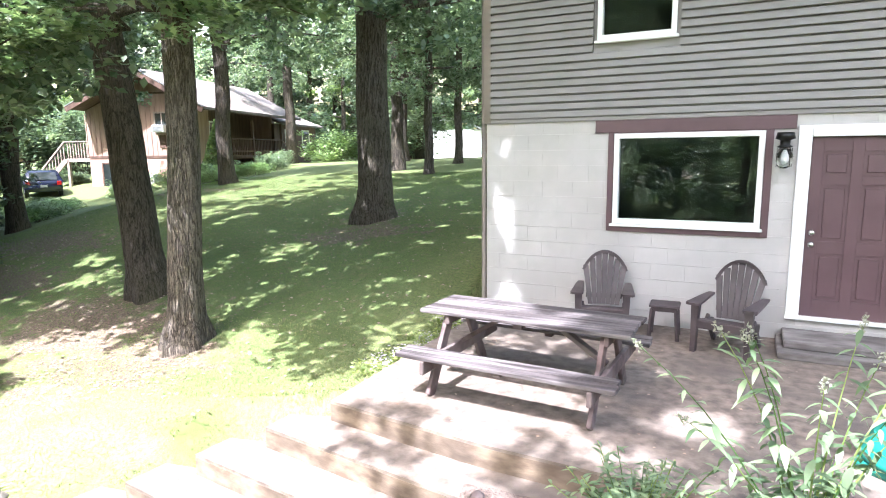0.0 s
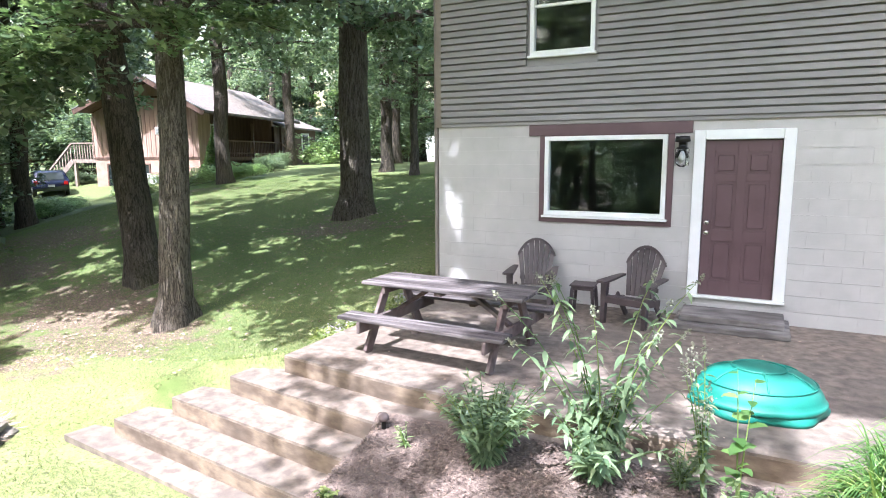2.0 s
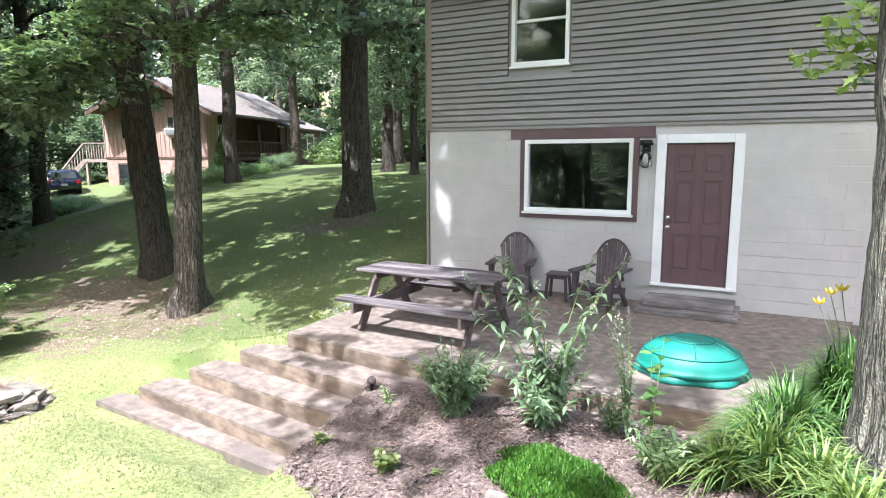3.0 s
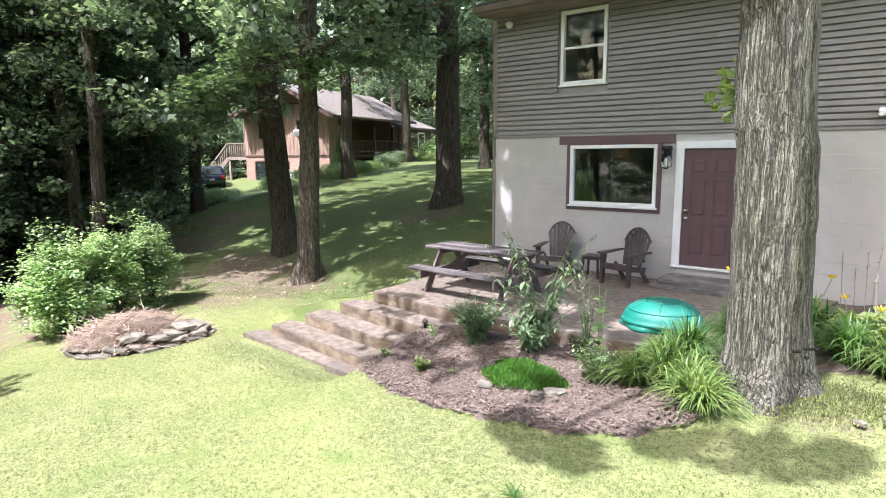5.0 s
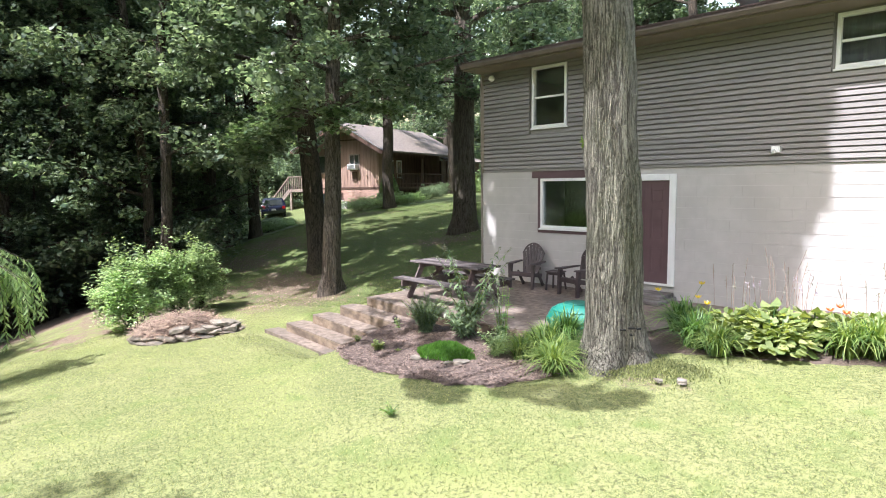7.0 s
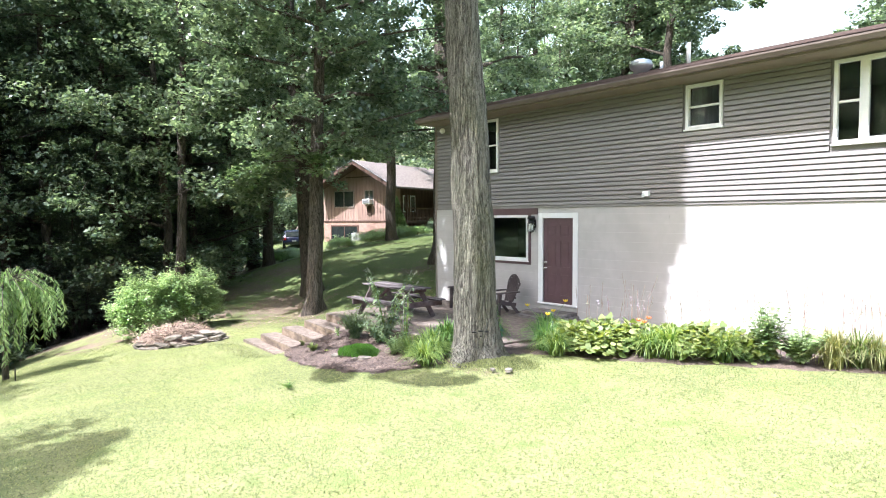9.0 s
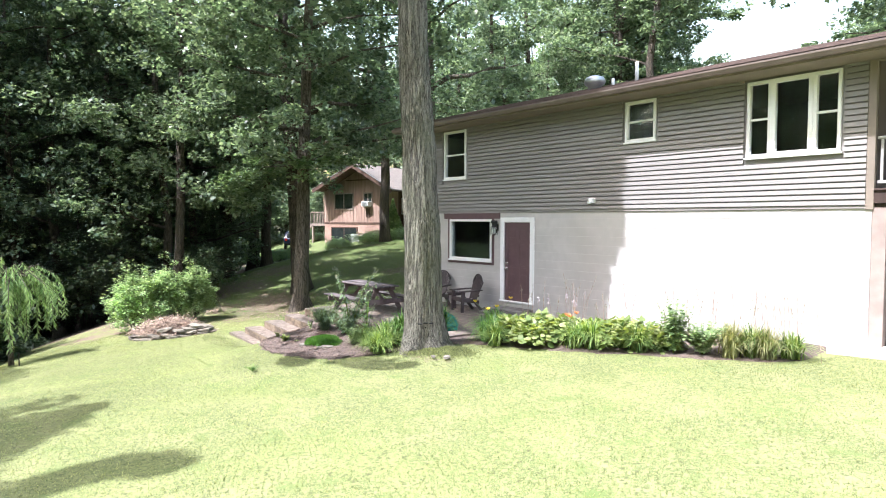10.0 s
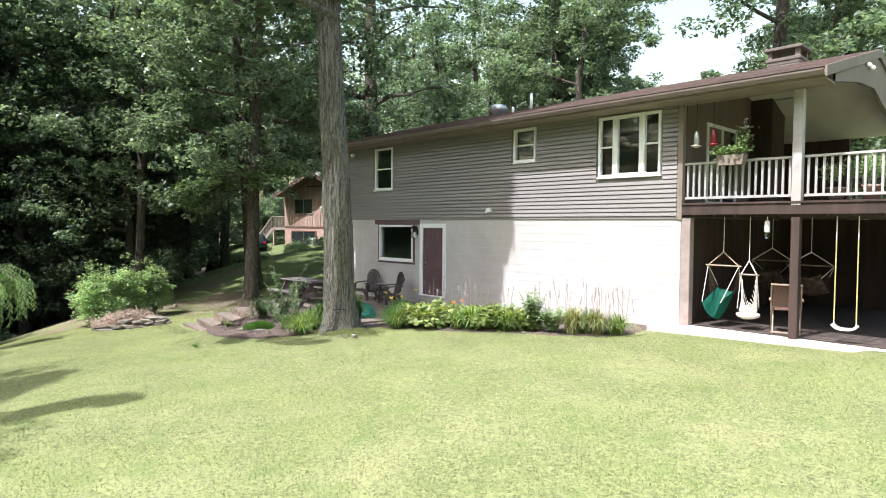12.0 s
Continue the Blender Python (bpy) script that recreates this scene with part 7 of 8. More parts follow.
part("seat", slat([(0, -0.24, 0.465, 0.44), (0, -0.05, 0.425, 0.44), (0, 0.06, 0.445, 0.44)], 0.44, 0.02), WICKER, wc, "brown cloth")
part("backrest", slat([(0, 0.06, 0.50, 0.46), (0, 0.13, 0.70, 0.46), (0, 0.23, 0.93, 0.46)], 0.46, 0.018), WICKER, wc, "brown cloth")
be = thing("bench", pose(12.55, 8.0, 0.36), "dark wooden bench in the porch's shade", "bench")
part("seat", box(-0.6, 0.6, -0.2, 0.2, 0.40, 0.45, 0.01), TABLEWOOD, be)
part("backrest", box(-0.6, 0.6, 0.16, 0.20, 0.5, 0.85, 0.01), TABLEWOOD, be)
for sx in (-1, 1):
    part("leg", box(sx * 0.52 - 0.03, sx * 0.52 + 0.03, -0.18, 0.18, 0.0, 0.40, 0.005), TABLEWOOD, be)
    part("arm", box(sx * 0.56 - 0.03, sx * 0.56 + 0.03, -0.2, 0.2, 0.62, 0.66, 0.005), TABLEWOOD, be)
fe = thing("porch_lamp", Matrix.Translation((10.05, 7.72, 2.18)), "white hanging porch lamp under the deck", "lamp")
part("shade", lathe([(0.044, 0.14), (0.05, 0.15), (0.05, 0.34), (0.025, 0.37)], 16), WHITE, fe, "", True)
part("lens", lathe([(0.02, 0.02), (0.04, 0.035), (0.04, 0.14)], 14), GLASS, fe, "", True)
part("stem", tube([(0, 0, 0.36), (0, 0, 0.44)], 0.010, 8), WHITE, fe)
# upper deck: planter, feeders, pots
pl = thing("planter_box", Matrix.Translation((9.45, 7.5, 3.62)), "cream planter box with green plants on the railing", "planter")
part("box", slat([(0, 0, 0, 0.44), (0, 0, 0.20, 0.52)], 0.5, 0.20), TRIM_TAN, pl)
r2 = np.random.default_rng(120)
n = 360
at = np.stack([r2.uniform(-0.34, 0.34, n), r2.normal(0, 0.10, n), 0.22 + 0.16 * r2.random(n)], 1)
tall = np.stack([0.22 + r2.normal(0, 0.08, 160), r2.normal(0, 0.08, 160), r2.uniform(0.25, 0.75, 160)], 1)
at = np.concatenate([at, tall])
link_mesh("plant", leaves("plant", at, turns(r2, len(at), 0.8), r2.uniform(0.04, 0.08, len(at)), HEART), LIGHTLEAF, pl, "trailing green plant")
fl2 = np.array([(0.22, 0, 0.80), (0.25, 0.03, 0.74), (0.19, -0.02, 0.72), (0.26, 0, 0.86)])
link_mesh("blossom", leaves("blossom", np.repeat(fl2, 5, 0) + r2.normal(0, 0.02, (20, 3)), turns(r2, 20, 1.2), np.full(20, 0.06), RHOMB), LILAC, pl, "pink blossom")
for i, (x, c, lab) in enumerate(((8.78, GALV, "metal bird feeder hanging by the deck"), (9.12, RED, "red glass feeder hanging by the deck"))):
    f = thing("bird_feeder", Matrix.Translation((x, 7.42, 4.0)), lab, "bird feeder", "feeders")
    part("tube", lathe([(0.03, 0.05), (0.055, 0.08), (0.05, 0.2), (0.035, 0.3), (0.02, 0.34)], 14), c, f, "", True)
    part("tray", lathe([(0.02, 0.0), (0.09, 0.03), (0.10, 0.05), (0.03, 0.055)], 16), CONCRETE if i == 0 else RED, f, "", True)
    part("hook", tube([(0, 0, 0.33), (0, 0, 0.86), (0, 0.03, 0.9)], 0.006, 6), BLACK, f)
for i, (x, y, s) in enumerate(((11.0, 8.4, 1.0), (11.5, 8.7, 1.15), (12.0, 8.3, 0.9), (12.4, 8.8, 1.1))):
    if i == 0:
        pp = thing("potted_plant", None, "leafy potted plant standing on the deck", "plant", "deck pots")
        part("pot", lathe([(0.11, 0.0), (0.15, 0.22), (0.165, 0.24), (0.165, 0.27), (0.13, 0.27)], 18), CEDAR, pp, "", True)
        at = clumps(r2, np.array([(0, 0, 0.5), (0.1, 0.05, 0.65), (-0.1, 0, 0.6)]), np.array([0.25, 0.22, 0.2]), 90)
        link_mesh("foliage", leaves("foliage", at, turns(r2, len(at), 0.8), r2.uniform(0.06, 0.13, len(at)), LANCE), SHRUBLEAF, pp)
        pp.matrix_world = pose(x, y, 2.9)
    else:
        copy_thing(pp, Matrix.LocRotScale((x, y, 2.9), Euler((0, 0, i)), (s,) * 3))


# ---- the cedar house on the slope ----
def cedar_house():
    t = thing("cedar_house", None, "cedar-board house with a porch deck among the trees", "house")
    W, L, ZB, ZM, ZT, ZP = 7.1, 16.0, -1.2, 2.16, 5.15, 6.75
    RU = 2.75  # the ridge stands nearer the deck side
    # frame: origin at the near corner, u along the gable wall (away to the left), v along the long wall
    part("lower_wall", box(0, W, 0, 0.2, ZB, ZM, 0), PINKBLOCK, t, "pinkish masonry basement wall")
    bm = bmesh.new()
    poly = [(0, ZM), (W, ZM), (W, ZT - 0.35), (RU, ZP - 0.1), (0, ZT)]
    a = [bm.verts.new((x, 0, z)) for x, z in poly]
    b = [bm.verts.new((x, 0.2, z)) for x, z in poly]
    bm.faces.new(a), bm.faces.new(b[::-1])
    for i in range(5):
        bm.faces.new((a[i], b[i], b[(i + 1) % 5], a[(i + 1) % 5]))
    bmesh.ops.recalc_face_normals(bm, faces=bm.faces[:])
    g = part("gable_wall", bm, CEDAR, t, "sunlit vertical cedar boards")
    for k in range(24):
        x = 0.12 + k * 0.306
        top = ZP - 0.15 - (ZP - ZT) * ((RU - x) / RU if x < RU else (x - RU) * 1.22 / (W - RU))
        part("batten", box(x - 0.025, x + 0.025, -0.022, 0.0, ZM, top), CEDAR, g)
    part("band", box(-0.01, W, -0.03, 0.0, ZM - 0.08, ZM + 0.06), CEDAR_DARK, t)
    part("long_wall", box(-0.004, 0.2, 0.2, 1.2, ZB, ZT), CEDAR, t)
    # The long walls take the darker cedar in place of their shade.
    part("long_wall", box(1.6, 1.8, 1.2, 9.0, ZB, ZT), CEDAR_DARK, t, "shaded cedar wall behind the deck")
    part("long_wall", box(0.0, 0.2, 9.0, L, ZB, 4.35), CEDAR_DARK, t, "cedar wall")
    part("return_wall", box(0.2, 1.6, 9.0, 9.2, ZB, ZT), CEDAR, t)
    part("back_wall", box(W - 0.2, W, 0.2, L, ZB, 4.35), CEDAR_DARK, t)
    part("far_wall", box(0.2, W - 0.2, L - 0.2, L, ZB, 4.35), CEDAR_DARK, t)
    # roof: a long slope over the deck on one side, deep dark overhang before the gable
    slopes = ((-1.3, ZP - (RU + 1.3) * (ZP - ZT) / RU * 0.92), (W + 0.12, ZP - (W + 0.12 - RU) * 1.18 * (ZP - ZT) / (W - RU)))
    for e, ez in slopes:
        bm = bmesh.new()
        v = [bm.verts.new(p) for p in ((e, -1.25, ez), (e, 10.6, ez), (RU, 10.6, ZP), (RU, -1.25, ZP))]
        w = [bm.verts.new(p.co + Vector((0, 0, 0.05))) for p in v]
        bm.faces.new(v), bm.faces.new(w[::-1])
        for i in range(4):
            bm.faces.new((v[i], w[i], w[(i + 1) % 4], v[(i + 1) % 4]))
        bmesh.ops.recalc_face_normals(bm, faces=bm.faces[:])
        part("soffit", bm, CEDAR_DARK, t, "dark soffit boards, their shade in the colour")
        bm = bmesh.new()
        v = [bm.verts.new(Vector(p) + Vector((0, 0, 0.054))) for p in ((e, -1.25, ez), (e, 10.6, ez), (RU, 10.6, ZP), (RU, -1.25, ZP))]
        w = [bm.verts.new(p.co + Vector((0, 0, 0.12))) for p in v]
        bm.faces.new(v), bm.faces.new(w[::-1])
        for i in range(4):
            bm.faces.new((v[i], w[i], w[(i + 1) % 4], v[(i + 1) % 4]))
        bmesh.ops.recalc_face_normals(bm, faces=bm.faces[:])
        part("roof", bm, ROOFFAR, t, "grey-brown shingle roof")
        part("rake_board", beam((e, -1.29, ez + 0.0), (RU, -1.29, ZP + 0.0), 0.05, 0.30, 0.0), CEDAR_DARK, t)
        part("drip_edge", beam((e, -1.32, ez + 0.17), (RU, -1.32, ZP + 0.17), 0.03, 0.05, 0.0), GALV, t, "pale metal drip edge")
    # boards across the top of the gable
    part("gable_band", box(1.2, 4.6, -0.035, 0.0, 5.62, 5.72), CEDAR_DARK, t)
    # lower roof of the wing behind the deck
    for e in (-0.5, W + 0.5):
        bm = bmesh.new()
        v = [bm.verts.new(p) for p in ((e, 9.2, 4.25), (e, L + 0.4, 4.25), (RU, L + 0.4, 5.5), (RU, 9.2, 5.5))]
        w = [bm.verts.new(p.co + Vector((0, 0, 0.14))) for p in v]
        bm.faces.new(v), bm.faces.new(w[::-1])
        for i in range(4):
            bm.faces.new((v[i], w[i], w[(i + 1) % 4], v[(i + 1) % 4]))
        bmesh.ops.recalc_face_normals(bm, faces=bm.faces[:])
        part("wing_roof", bm, ROOFFAR, t, "lower grey-brown shingle roof")

    def opening(x0, x1, z0, z1, y=-0.02, trim=0.09, material=GREYWOOD, pane=True):
        bm = bmesh.new()
        bx(bm, x0 - trim, x0, y - 0.04, y + 0.02, z0 - trim, z1 + trim)
        bx(bm, x1, x1 + trim, y - 0.04, y + 0.02, z0 - trim, z1 + trim)
        bx(bm, x0, x1, y - 0.04, y + 0.02, z1, z1 + trim)
        bx(bm, x0, x1, y - 0.04, y + 0.02, z0 - trim, z0)
        w = part("window", bm, material, t, "trimmed window in the gable wall")
        part("pane", box(x0, x1, y - 0.012, y + 0.018, z0, z1), BLACKGLASS, w)
        part("mullion", box((x0 + x1) / 2 - 0.03, (x0 + x1) / 2 + 0.03, y - 0.03, y - 0.012, z0, z1), material, w)
    opening(W - 3.3, W - 1.3, 3.35, 4.55)
    opening(1.75, 2.55, 3.55, 4.55)
    opening(W - 3.7, W - 0.9, 0.35, 1.75, trim=0.09, material=CEDAR_DARK)
    ac = part("air_conditioner", box(1.78, 2.52, -0.45, 0.0, 3.5, 3.9, 0.02), WHITE, t, "white window air conditioner")
    part("ac_grille", box(1.85, 2.45, -0.47, -0.45, 3.56, 3.84), GALV, ac)
    part("shutter", box(1.95, 2.35, -0.06, 0.0, 2.65, 3.35), CEDAR_DARK, t)
    # windows on the long wall (white trimmed)
    for y0, z0, z1, w0 in ((10.6, 2.8, 4.0, 0.9), (13.4, 2.7, 4.05, 1.3), (0, 0, 0, 0)):
        if w0:
            w = part("window", box(-0.05, 0.0, y0, y0 + w0, z0, z1), WHITE, t, "white-trimmed window")
            part("pane", box(-0.06, -0.05, y0 + 0.12, y0 + w0 - 0.12, z0 + 0.12, z1 - 0.12), BLACKGLASS, w)
    for y0, w0 in ((2.0, 0.9), (3.6, 0.7), (4.6, 0.7)):
        w = part("window", box(1.55, 1.6, y0, y0 + w0, 2.9, 4.3), WHITE, t, "white-trimmed window behind the deck")
        part("pane", box(1.54, 1.55, y0 + 0.1, y0 + w0 - 0.1, 3.0, 4.2), BLACKGLASS, w)
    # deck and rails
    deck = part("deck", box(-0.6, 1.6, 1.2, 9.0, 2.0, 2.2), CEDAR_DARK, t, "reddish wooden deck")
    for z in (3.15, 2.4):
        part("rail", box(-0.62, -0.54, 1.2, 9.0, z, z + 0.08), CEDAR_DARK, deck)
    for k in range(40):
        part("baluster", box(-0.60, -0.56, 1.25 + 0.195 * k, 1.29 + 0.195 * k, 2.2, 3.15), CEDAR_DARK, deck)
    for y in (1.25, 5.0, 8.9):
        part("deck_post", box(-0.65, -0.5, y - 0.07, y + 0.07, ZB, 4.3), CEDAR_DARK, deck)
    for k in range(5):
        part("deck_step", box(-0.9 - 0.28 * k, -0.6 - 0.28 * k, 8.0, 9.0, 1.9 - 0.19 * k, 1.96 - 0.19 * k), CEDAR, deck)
    part("stair_rail", beam((-0.6, 9.0, 3.1), (-2.1, 9.0, 2.0), 0.06, 0.1), CEDAR, deck)
    # grey deck with stairs at the far side of the gable
    gd = part("side_deck", box(W, W + 2.2, 0.6, 3.6, 1.9, 2.1), GREYWOOD, t, "silver-grey side deck with stairs")
    for k in range(11):
        part("picket", box(W + 0.1 + 0.19 * k, W + 0.16 + 0.19 * k, 0.6, 0.64, 2.1, 3.1), GREYWOOD, gd)
    part("rail", box(W, W + 2.25, 0.56, 0.66, 3.05, 3.13), GREYWOOD, gd)
    for k in range(12):
        part("picket", box(W + 2.3 + 0.22 * k, W + 2.36 + 0.22 * k, 0.6, 0.64, 1.8 - 0.21 * k, 2.9 - 0.21 * k), GREYWOOD, gd)
    part("stair_rail", beam((W + 2.2, 0.6, 3.1), (W + 5.0, 0.6, 0.5), 0.08, 0.1), GREYWOOD, gd)
    part("stringer", beam((W + 2.2, 0.6, 2.0), (W + 5.0, 0.6, -0.6), 0.08, 0.3), GREYWOOD, gd)
    for x in (W + 0.3, W + 2.1):
        part("deck_post", box(x - 0.08, x + 0.08, 0.6, 0.76, ZB, 2.0), GREYWOOD, gd)
    for k, x in enumerate((2.3, 2.9)):
        part("utility_box", box(x + 0.3, x + 0.75, -0.5, -0.05, 0.3, 1.15 + 0.1 * k, 0.02), WHITE, t, "white utility box by the wall")
    long_dir = Vector((-0.2516, 0.9678, 0)).normalized()
    u = Vector((-long_dir.y, long_dir.x, 0))
    t.matrix_world = Matrix(((u.x, long_dir.x, 0, -27.9), (u.y, long_dir.y, 0, 24.3), (0, 0, 1, 0), (0, 0, 0, 1)))
    return t


BLACKGLASS = mat("dark_pane", (0.015, 0.02, 0.02), (0.03, 0.035, 0.035), 3.0, 0.06, 0.0)
cedar_house()
tagged(part("white_outbuilding", box(-2.6, 2.6, -2, 2, -1, 2.1), WHITE, thing("outbuilding", pose(-26.0, 53.5, 2.2, 0, 0, 20), "small white outbuilding beyond the crest", "outbuilding")))
ob = bpy.data.objects["outbuilding"]
for s in (-1, 1):
    part("roof", beam((s * 3.0, 0, 2.0), (0, 0, 3.5), 4.6, 0.12, 0.0), GALV, ob)


def parked_car():
    c = thing("car", None, "dark blue estate car parked behind the shrubs", "car")
    bm = bmesh.new()
    prof = [(-2.15, 0.35), (-2.2, 0.75), (-2.05, 0.95), (-1.75, 1.42), (-1.5, 1.5), (0.2, 1.5), (0.95, 1.02), (1.9, 0.88), (2.2, 0.65), (2.2, 0.35)]
    a = [bm.verts.new((-0.87 + (0.16 if z > 1.0 else 0.0), y, z)) for y, z in prof]
    b = [bm.verts.new((0.87 - (0.16 if z > 1.0 else 0.0), y, z)) for y, z in prof]
    for i in range(len(prof)):
        j = (i + 1) % len(prof)
        bm.faces.new((a[i], b[i], b[j], a[j]))
    bm.faces.new(a[::-1]), bm.faces.new(b)
    bmesh.ops.recalc_face_normals(bm, faces=bm.faces[:])
    bmesh.ops.bevel(bm, geom=bm.edges[:], offset=0.05, segments=2, affect="EDGES")
    body = part("body", bm, CARPAINT, c, "", True)
    bm = bmesh.new()
    v = [bm.verts.new(p) for p in ((-0.66, -2.04, 1.0), (0.66, -2.04, 1.0), (0.60, -1.80, 1.40), (-0.60, -1.80, 1.40))]
    bm.faces.new(v)
    bmesh.ops.translate(bm, vec=(0, -0.03, 0), verts=bm.verts)
    bmesh.ops.solidify(bm, geom=bm.faces[:], thickness=0.02)
    part("rear_window", bm, BLACKGLASS, body)
    for s in (-1, 1):
        bm = bmesh.new()
        v = [bm.verts.new((s * (0.88 if z < 1.1 else 0.735), y, z)) for y, z in ((-1.75, 1.02), (0.75, 1.02), (0.15, 1.42), (-1.5, 1.42))]
        bm.faces.new(v)
        bmesh.ops.solidify(bm, geom=bm.faces[:], thickness=0.02)
        part("side_window", bm, BLACKGLASS, body)
        part("tail_light", box(s * 0.62, s * 0.82, -2.24, -2.14, 0.72, 0.92, 0.01), TAIL, body, "red tail light")
    part("plate", box(-0.16, 0.16, -2.235, -2.20, 0.60, 0.72), GALV, body)
    for s in (-1, 1):
        for y in (-1.35, 1.4):
            bm = lathe([(0.20, -0.1), (0.31, -0.09), (0.32, 0.0), (0.31, 0.09), (0.20, 0.1)], 20)
            bmesh.ops.transform(bm, matrix=Matrix.Translation((s * 0.8, y, 0.32)) @ Matrix.Rotation(radians(90), 4, "Y"), verts=bm.verts)
            w = part("wheel", bm, TYRE, c, "", True)
            bm = lathe([(0.03, -0.11), (0.19, -0.105), (0.19, 0.105), (0.03, 0.11)], 16)
            bmesh.ops.transform(bm, matrix=Matrix.Translation((s * 0.8, y, 0.32)) @ Matrix.Rotation(radians(90), 4, "Y"), verts=bm.verts)
            part("rim", bm, GALV, w)
    return c


parked_car().matrix_world = pose(-36.4, 20.6, z_at(-36.4, 20.6) - 0.05, 0, 0, 62)

# evergreen and planting before the cedar house
def cone_shrub():
    t = thing("evergreen", None, "cone-shaped light green evergreen by the deck", "shrub")
    r2 = np.random.default_rng(130)
    n = 5200
    z = r2.random(n) ** 1.4
    a = r2.uniform(0, 6.28, n)
    r = (1 - z) * 0.95 * (0.75 + 0.25 * r2.random(n)) * (1 + 0.12 * np.sin(5 * a + 9 * z))
    at = np.stack([r * np.cos(a), r * np.sin(a), 0.1 + 2.9 * z], 1)
    link_mesh("foliage", leaves("cone", at, turns(r2, n, 0.9), r2.uniform(0.10, 0.2, n), RHOMB), LIGHTLEAF, t)
    part("trunk", tube([(0, 0, -0.3), (0, 0, 2.6)], [0.08, 0.02], 6), BARK, t)
    return t


put(cone_shrub(), -23.4, 21.4, 0, 0.95)


# ---- undergrowth ----
low1 = round_shrub("undergrowth", 141, 1.5, 1.3, 1.5, 5000, 0.14, WOODS, "dense dark green undergrowth at the wood's edge", "undergrowth", category="shrub")
low2 = round_shrub("undergrowth", 142, 1.8, 1.4, 1.1, 4600, 0.13, SHRUBLEAF, "low bright green undergrowth", "undergrowth", category="shrub")
low3 = round_shrub("undergrowth", 143, 2.2, 2.0, 3.4, 6600, 0.18, WOODS, "tall leafy undergrowth under the trees", "undergrowth", category="shrub")
low4 = round_shrub("undergrowth", 144, 2.2, 2.0, 3.2, 1500, 0.36, WOODS, "leafy undergrowth deep in the woods", "undergrowth", category="shrub")
first = {0: low1, 1: low2, 2: low3, 3: low4}
kinds = [low1, low2, low3, low4]


def scrub(k, x, y, s):
    t = first.pop(k) if k in first else copy_thing(kinds[k], Matrix())
    put(t, x, y, wr.uniform(0, 360), s, -0.08)


# by the cedar house
for x, y, k, s in ((-22.0, 20.2, 1, 0.75), (-20.6, 20.8, 1, 0.6), (-24.8, 20.2, 1, 0.8), (-26.3, 18.8, 1, 0.8), (-24.2, 26.5, 0, 0.7), (-22.5, 24.3, 0, 0.6), (-24.3, 31.6, 1, 0.7), (-26.4, 34.5, 1, 0.8),
                   (-29.5, 17.2, 0, 0.5), (-27.8, 16.4, 1, 0.6), (-31.5, 16.0, 1, 0.7), (-30.4, 14.6, 1, 0.7), (-26.4, 14.6, 1, 0.7), (-24.0, 13.2, 1, 0.7), (-33.0, 16.6, 0, 0.4), (-39.6, 19.0, 0, 0.5), (-37.6, 23.4, 0, 0.6), (-40.5, 23.5, 0, 0.7), (-41.5, 26.5, 2, 1.3), (-44.5, 24.0, 2, 1.4), (-46.5, 28.5, 2, 1.5), (-40.0, 29.5, 2, 1.2), (-48.0, 22.5, 2, 1.5)):
    scrub(k, x, y, s)
scrub(1, -25.0, 33.2, 1.7)
# the wood's edge on the left
for _ in range(26):
    f = wr.random()
    x, y = -8.5 - 21 * f + wr.uniform(-1, 1), -4.5 + 17 * f + wr.uniform(-1.2, 1.2) - 1.5 - 3.0 * math.sin(math.pi * f)
    if -(x + 5.0) * 0.58 - (y + 2.5) * 0.81 > 2.6:
        scrub(wr.choice((0, 0, 2)), x, y, wr.uniform(0.7, 1.1))
for _ in range(90):
    x, y = wr.uniform(-52, -18), wr.uniform(-20, 20)
    if left_of_view(x, y):
        scrub(2 if x > -30 else 3, x, y, wr.uniform(0.7, 1.4))
for _ in range(16):
    scrub(3, wr.uniform(-70, -36), wr.uniform(36, 60), wr.uniform(1.1, 1.7))
for x, y, s in ((-20.5, 33.0, 1.2), (-22.0, 38.0, 1.3)):
    scrub(2, x, y, s)
for _ in range(14):
    scrub(3, wr.uniform(-30, 34), wr.uniform(-42, -34), wr.uniform(0.8, 1.3))

for _ in range(26):
    scrub(wr.choice((1, 3)), wr.uniform(-26, 24), wr.uniform(-25.5, -20), wr.uniform(0.8, 1.2))
# far woods: rings of trees that close the distance
far_kinds = [make_tree("far_tree", 150 + i, 20.0, 0.3, (0, 0), 0.10, 5.0, 60, 46, 0.62, WOODS if i < 2 else LIGHTLEAF, BARK_DARK, RHOMB, 8, 8, "distant woodland tree in full leaf", 0.3, 0.0, "far woods", 0.2, 1.7) for i in range(3)]
far_used = set()


def far_tree(x, y):
    k = wr.choice((0, 0, 1, 1, 2))
    t = copy_thing(far_kinds[k], Matrix()) if k in far_used else far_kinds[k]
    far_used.add(k)
    stand(t, x, y, wr.uniform(0, 360), wr.uniform(0.95, 1.35) * (0.7 if y < -30 else 1.0))


for k in range(118):
    a = radians(k * 360 / 118 + wr.uniform(-1, 1))
    r = wr.uniform(78, 92) if k % 2 else wr.uniform(64, 76)
    x, y = r * math.cos(a) - 6, r * math.sin(a) + 4
    if not sky_strip(x, y):
        far_tree(x, y)

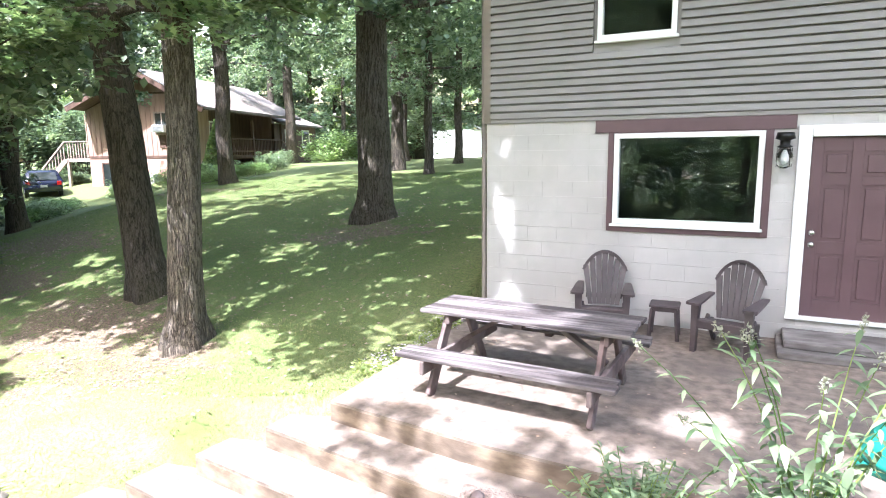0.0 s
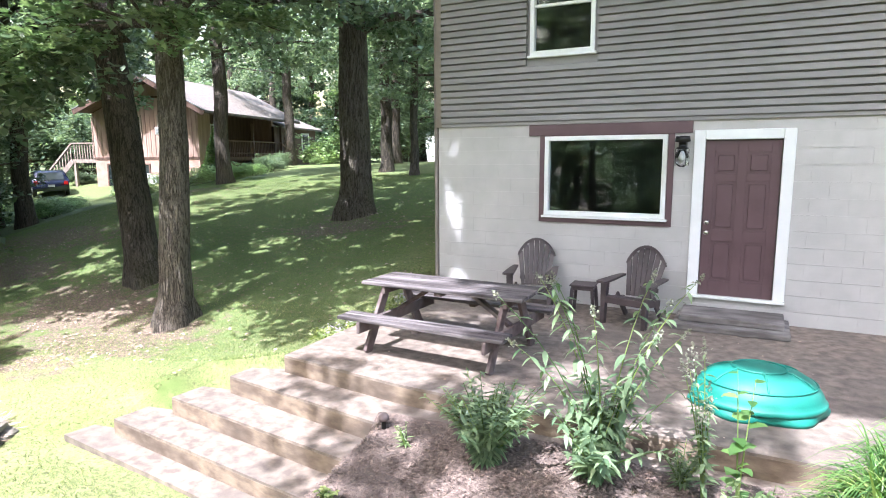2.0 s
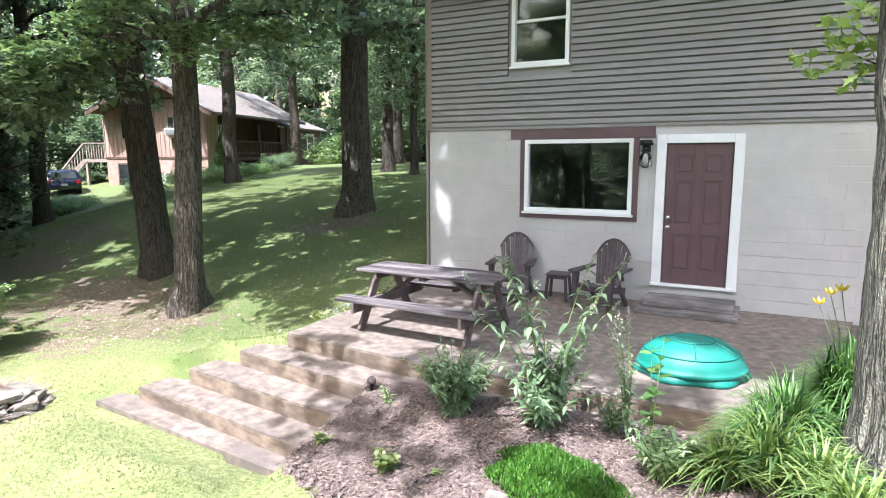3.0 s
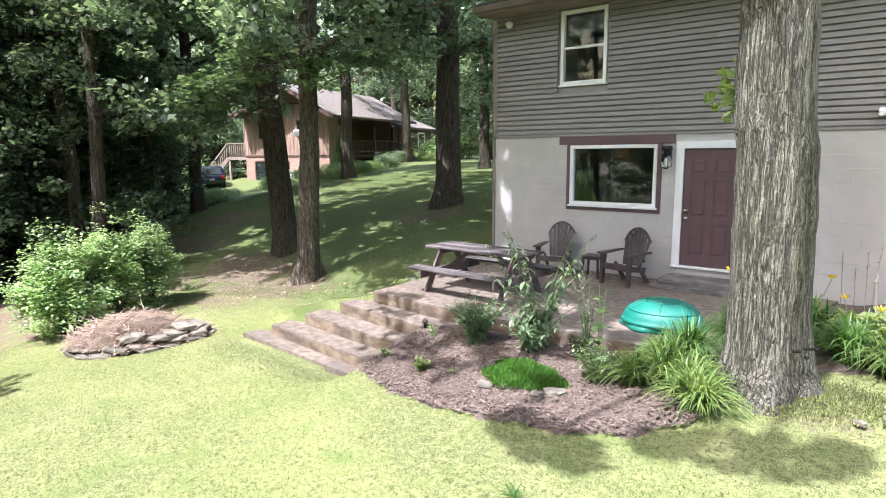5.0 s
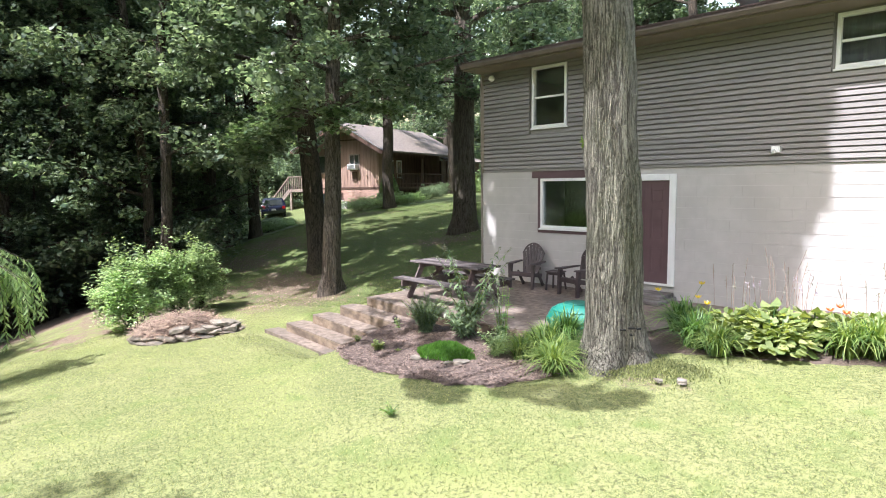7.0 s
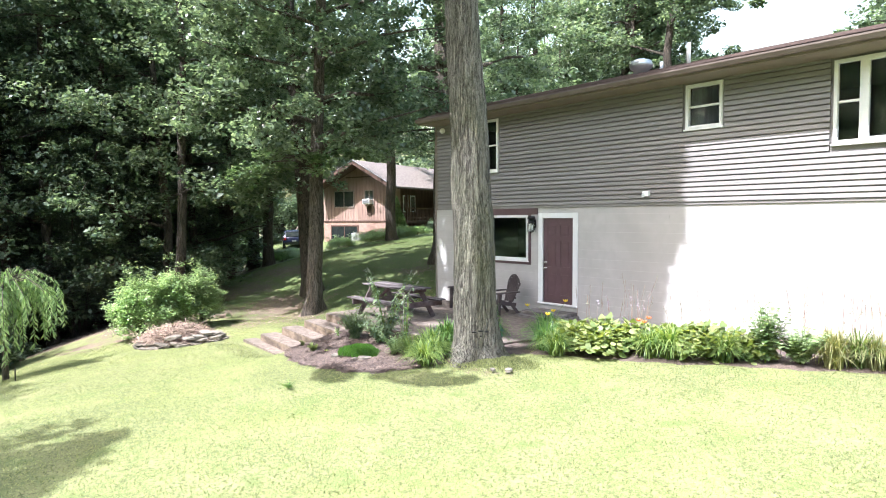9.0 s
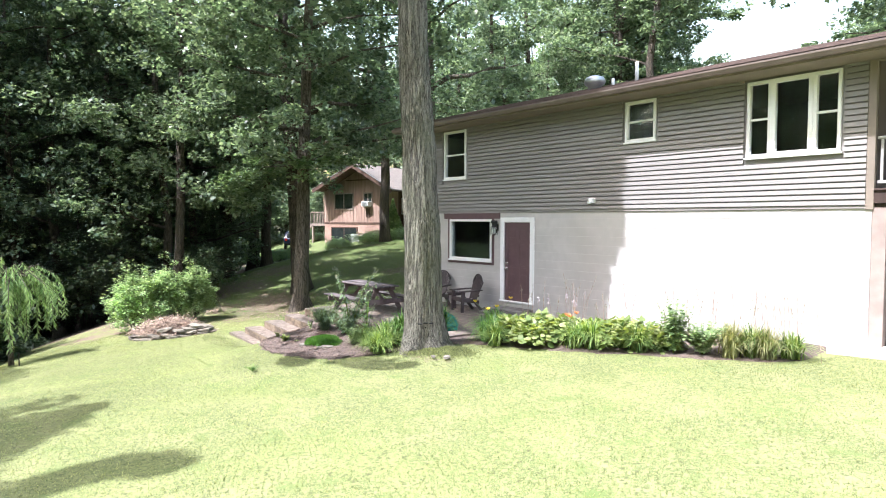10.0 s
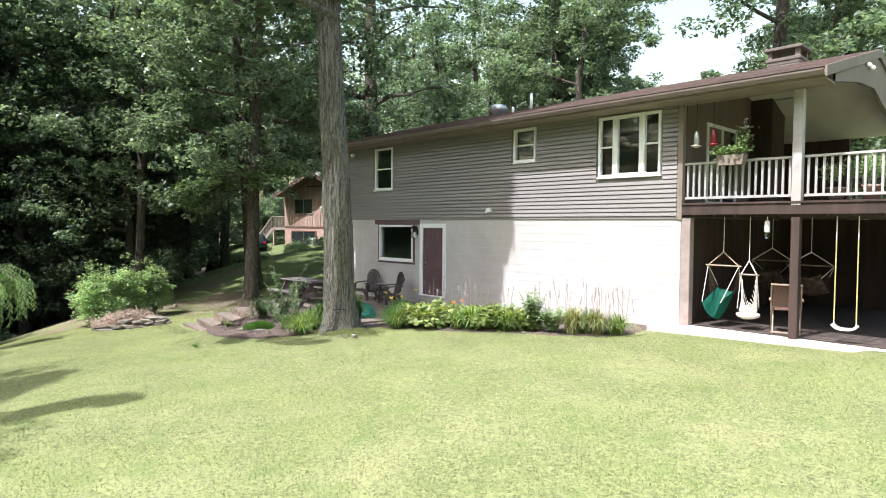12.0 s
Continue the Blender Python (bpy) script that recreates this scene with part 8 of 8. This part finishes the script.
# ---- lawn grass ----
def grass(seed, n, xr, yr, material, label):
    r2 = np.random.default_rng(seed)
    x, y = r2.uniform(xr[0], xr[1], n), r2.uniform(yr[0], yr[1], n)
    keep = ~((x > -1.95) & (y > np.interp(x, FRONT_X, FRONT_Y) + 0.03) & (x < 8.15)) & ~((x > -5.25) & (x <= -1.95) & (y > 2.35 - 0.11 * (x + 5.2)) & (y < 7.6) & (x > -5.3 + (y - 2.4) * 1.3))
    keep &= ~((x > 7.9) & (y > 6.98)) & (-(x + 5.0) * 0.58 - (y + 2.5) * 0.81 < 3)
    keep &= np.hypot((x - BIG[0]), (y - BIG[1])) > 0.45
    patch = np.sin(1.9 * x + 0.6 * y) * np.sin(1.3 * y - 0.5 * x) + 0.6 * np.sin(4.1 * x) * np.sin(3.7 * y + 1)
    keep &= r2.random(n) < 0.85 + 0.15 * patch
    keep &= np.hypot(x + 8.0, y - 6.05) > 0.5
    x, y = x[keep], y[keep]
    n = len(x)
    z = ground_z(x, y) - 0.004
    h = r2.uniform(0.008, 0.028, n)
    a = r2.uniform(0, 6.28, n)
    w = r2.uniform(0.003, 0.007, n)
    lx, ly = r2.normal(0, 0.016, n), r2.normal(0, 0.016, n)
    v = np.zeros((n, 3, 3))
    v[:, 0] = np.stack([x - np.cos(a) * w, y - np.sin(a) * w, z], 1)
    v[:, 1] = np.stack([x + np.cos(a) * w, y + np.sin(a) * w, z], 1)
    v[:, 2] = np.stack([x + lx, y + ly, z + h], 1)
    me = np_mesh("grass", v.reshape(-1, 3), np.arange(3 * n).reshape(-1, 3))
    tagged(link_mesh("grass", me, material), label, "grass", kind="stuff")


grass(160, 520000, (-9.5, 15.5), (-6.5, 7.0), TURF, "short sunlit lawn grass, partly dry")
grass(161, 420000, (-21, -3.6), (4.5, 19), HILLBLADE, "greener, darker grass on the hillside")

# ---- fallen leaves ----
r2 = np.random.default_rng(171)
lx, ly = r2.uniform(-19.5, -4.2, 9000), r2.uniform(2.4, 15.5, 9000)
near_foot = np.minimum(np.minimum(np.hypot(lx + 8.6, ly - 5.2), np.hypot(lx + 10.9, ly - 6.6)), np.minimum(np.hypot(lx + 8.4, ly - 11.6), np.hypot(lx + 17.0, ly - 8.6)))
kept = (r2.random(9000) < 0.22 + 0.7 * np.exp(-(near_foot / 1.6) ** 2)) & (ly > 3.0 - 0.6 * (lx + 5.0)) | (near_foot < 1.5)
lx, ly = lx[kept], ly[kept]
at = np.stack([lx, ly, ground_z(lx, ly) + 0.018], 1)
tagged(link_mesh("fallen_leaves", leaves("fallen_leaves", at, turns(r2, len(at), 0.3), r2.uniform(0.04, 0.085, len(at)), LOBED), DRY), "scattered dry brown leaves on the shaded slope", "fallen leaves", kind="stuff")

# ---- wall blocks ----
def block_wall():
    me = {}

    def block_mesh(w, h):
        key = (round(w, 3), round(h, 3))
        if key not in me:
            bm = box(0.0004, w - 0.0004, -0.004, 0.008, 0.004, h - 0.004)
            m = bpy.data.meshes.new("block")
            bm.to_mesh(m), bm.free()
            me[key] = m
        return me[key]

    count, rest = 0, bmesh.new()
    for row in range(-1, 13):
        z0, z1 = row * 0.2032 - 0.02, (row + 1) * 0.2032 - 0.02
        z1 = min(z1, JOIN - 0.015)
        x = X0 + (0.2 if row % 2 else 0.4)
        xs = [X0 + 0.001]
        while x < X1 - 0.05:
            xs.append(x)
            x += 0.4064
        xs.append(X1 - 0.001)
        for a, b in zip(xs, xs[1:]):
            spans = [(a, b)]
            for h in (FRONT["w1"], FRONT["door"]):
                if z0 < h[3] - 0.02 and z1 > h[2] + 0.02:
                    nxt = []
                    for p, q in spans:
                        if q <= h[0] or p >= h[1]:
                            nxt.append((p, q))
                        else:
                            if p < h[0]:
                                nxt.append((p, h[0]))
                            if q > h[1]:
                                nxt.append((h[1], q))
                    spans = nxt
            for p, q in spans:
                if q - p < 0.03 or z1 - z0 < 0.03:
                    continue
                if count < 300 and p < 5.6:
                    link_mesh("block", block_mesh(q - p, z1 - z0), BLOCK, lower).location = (p, YF, z0)
                    count += 1
                else:
                    bx(rest, p + 0.0004, q - 0.0004, YF - 0.004, YF + 0.008, z0 + 0.004, z1 - 0.004)
    tagged(part("block", rest, BLOCK, lower), kind="stuff")


block_wall()
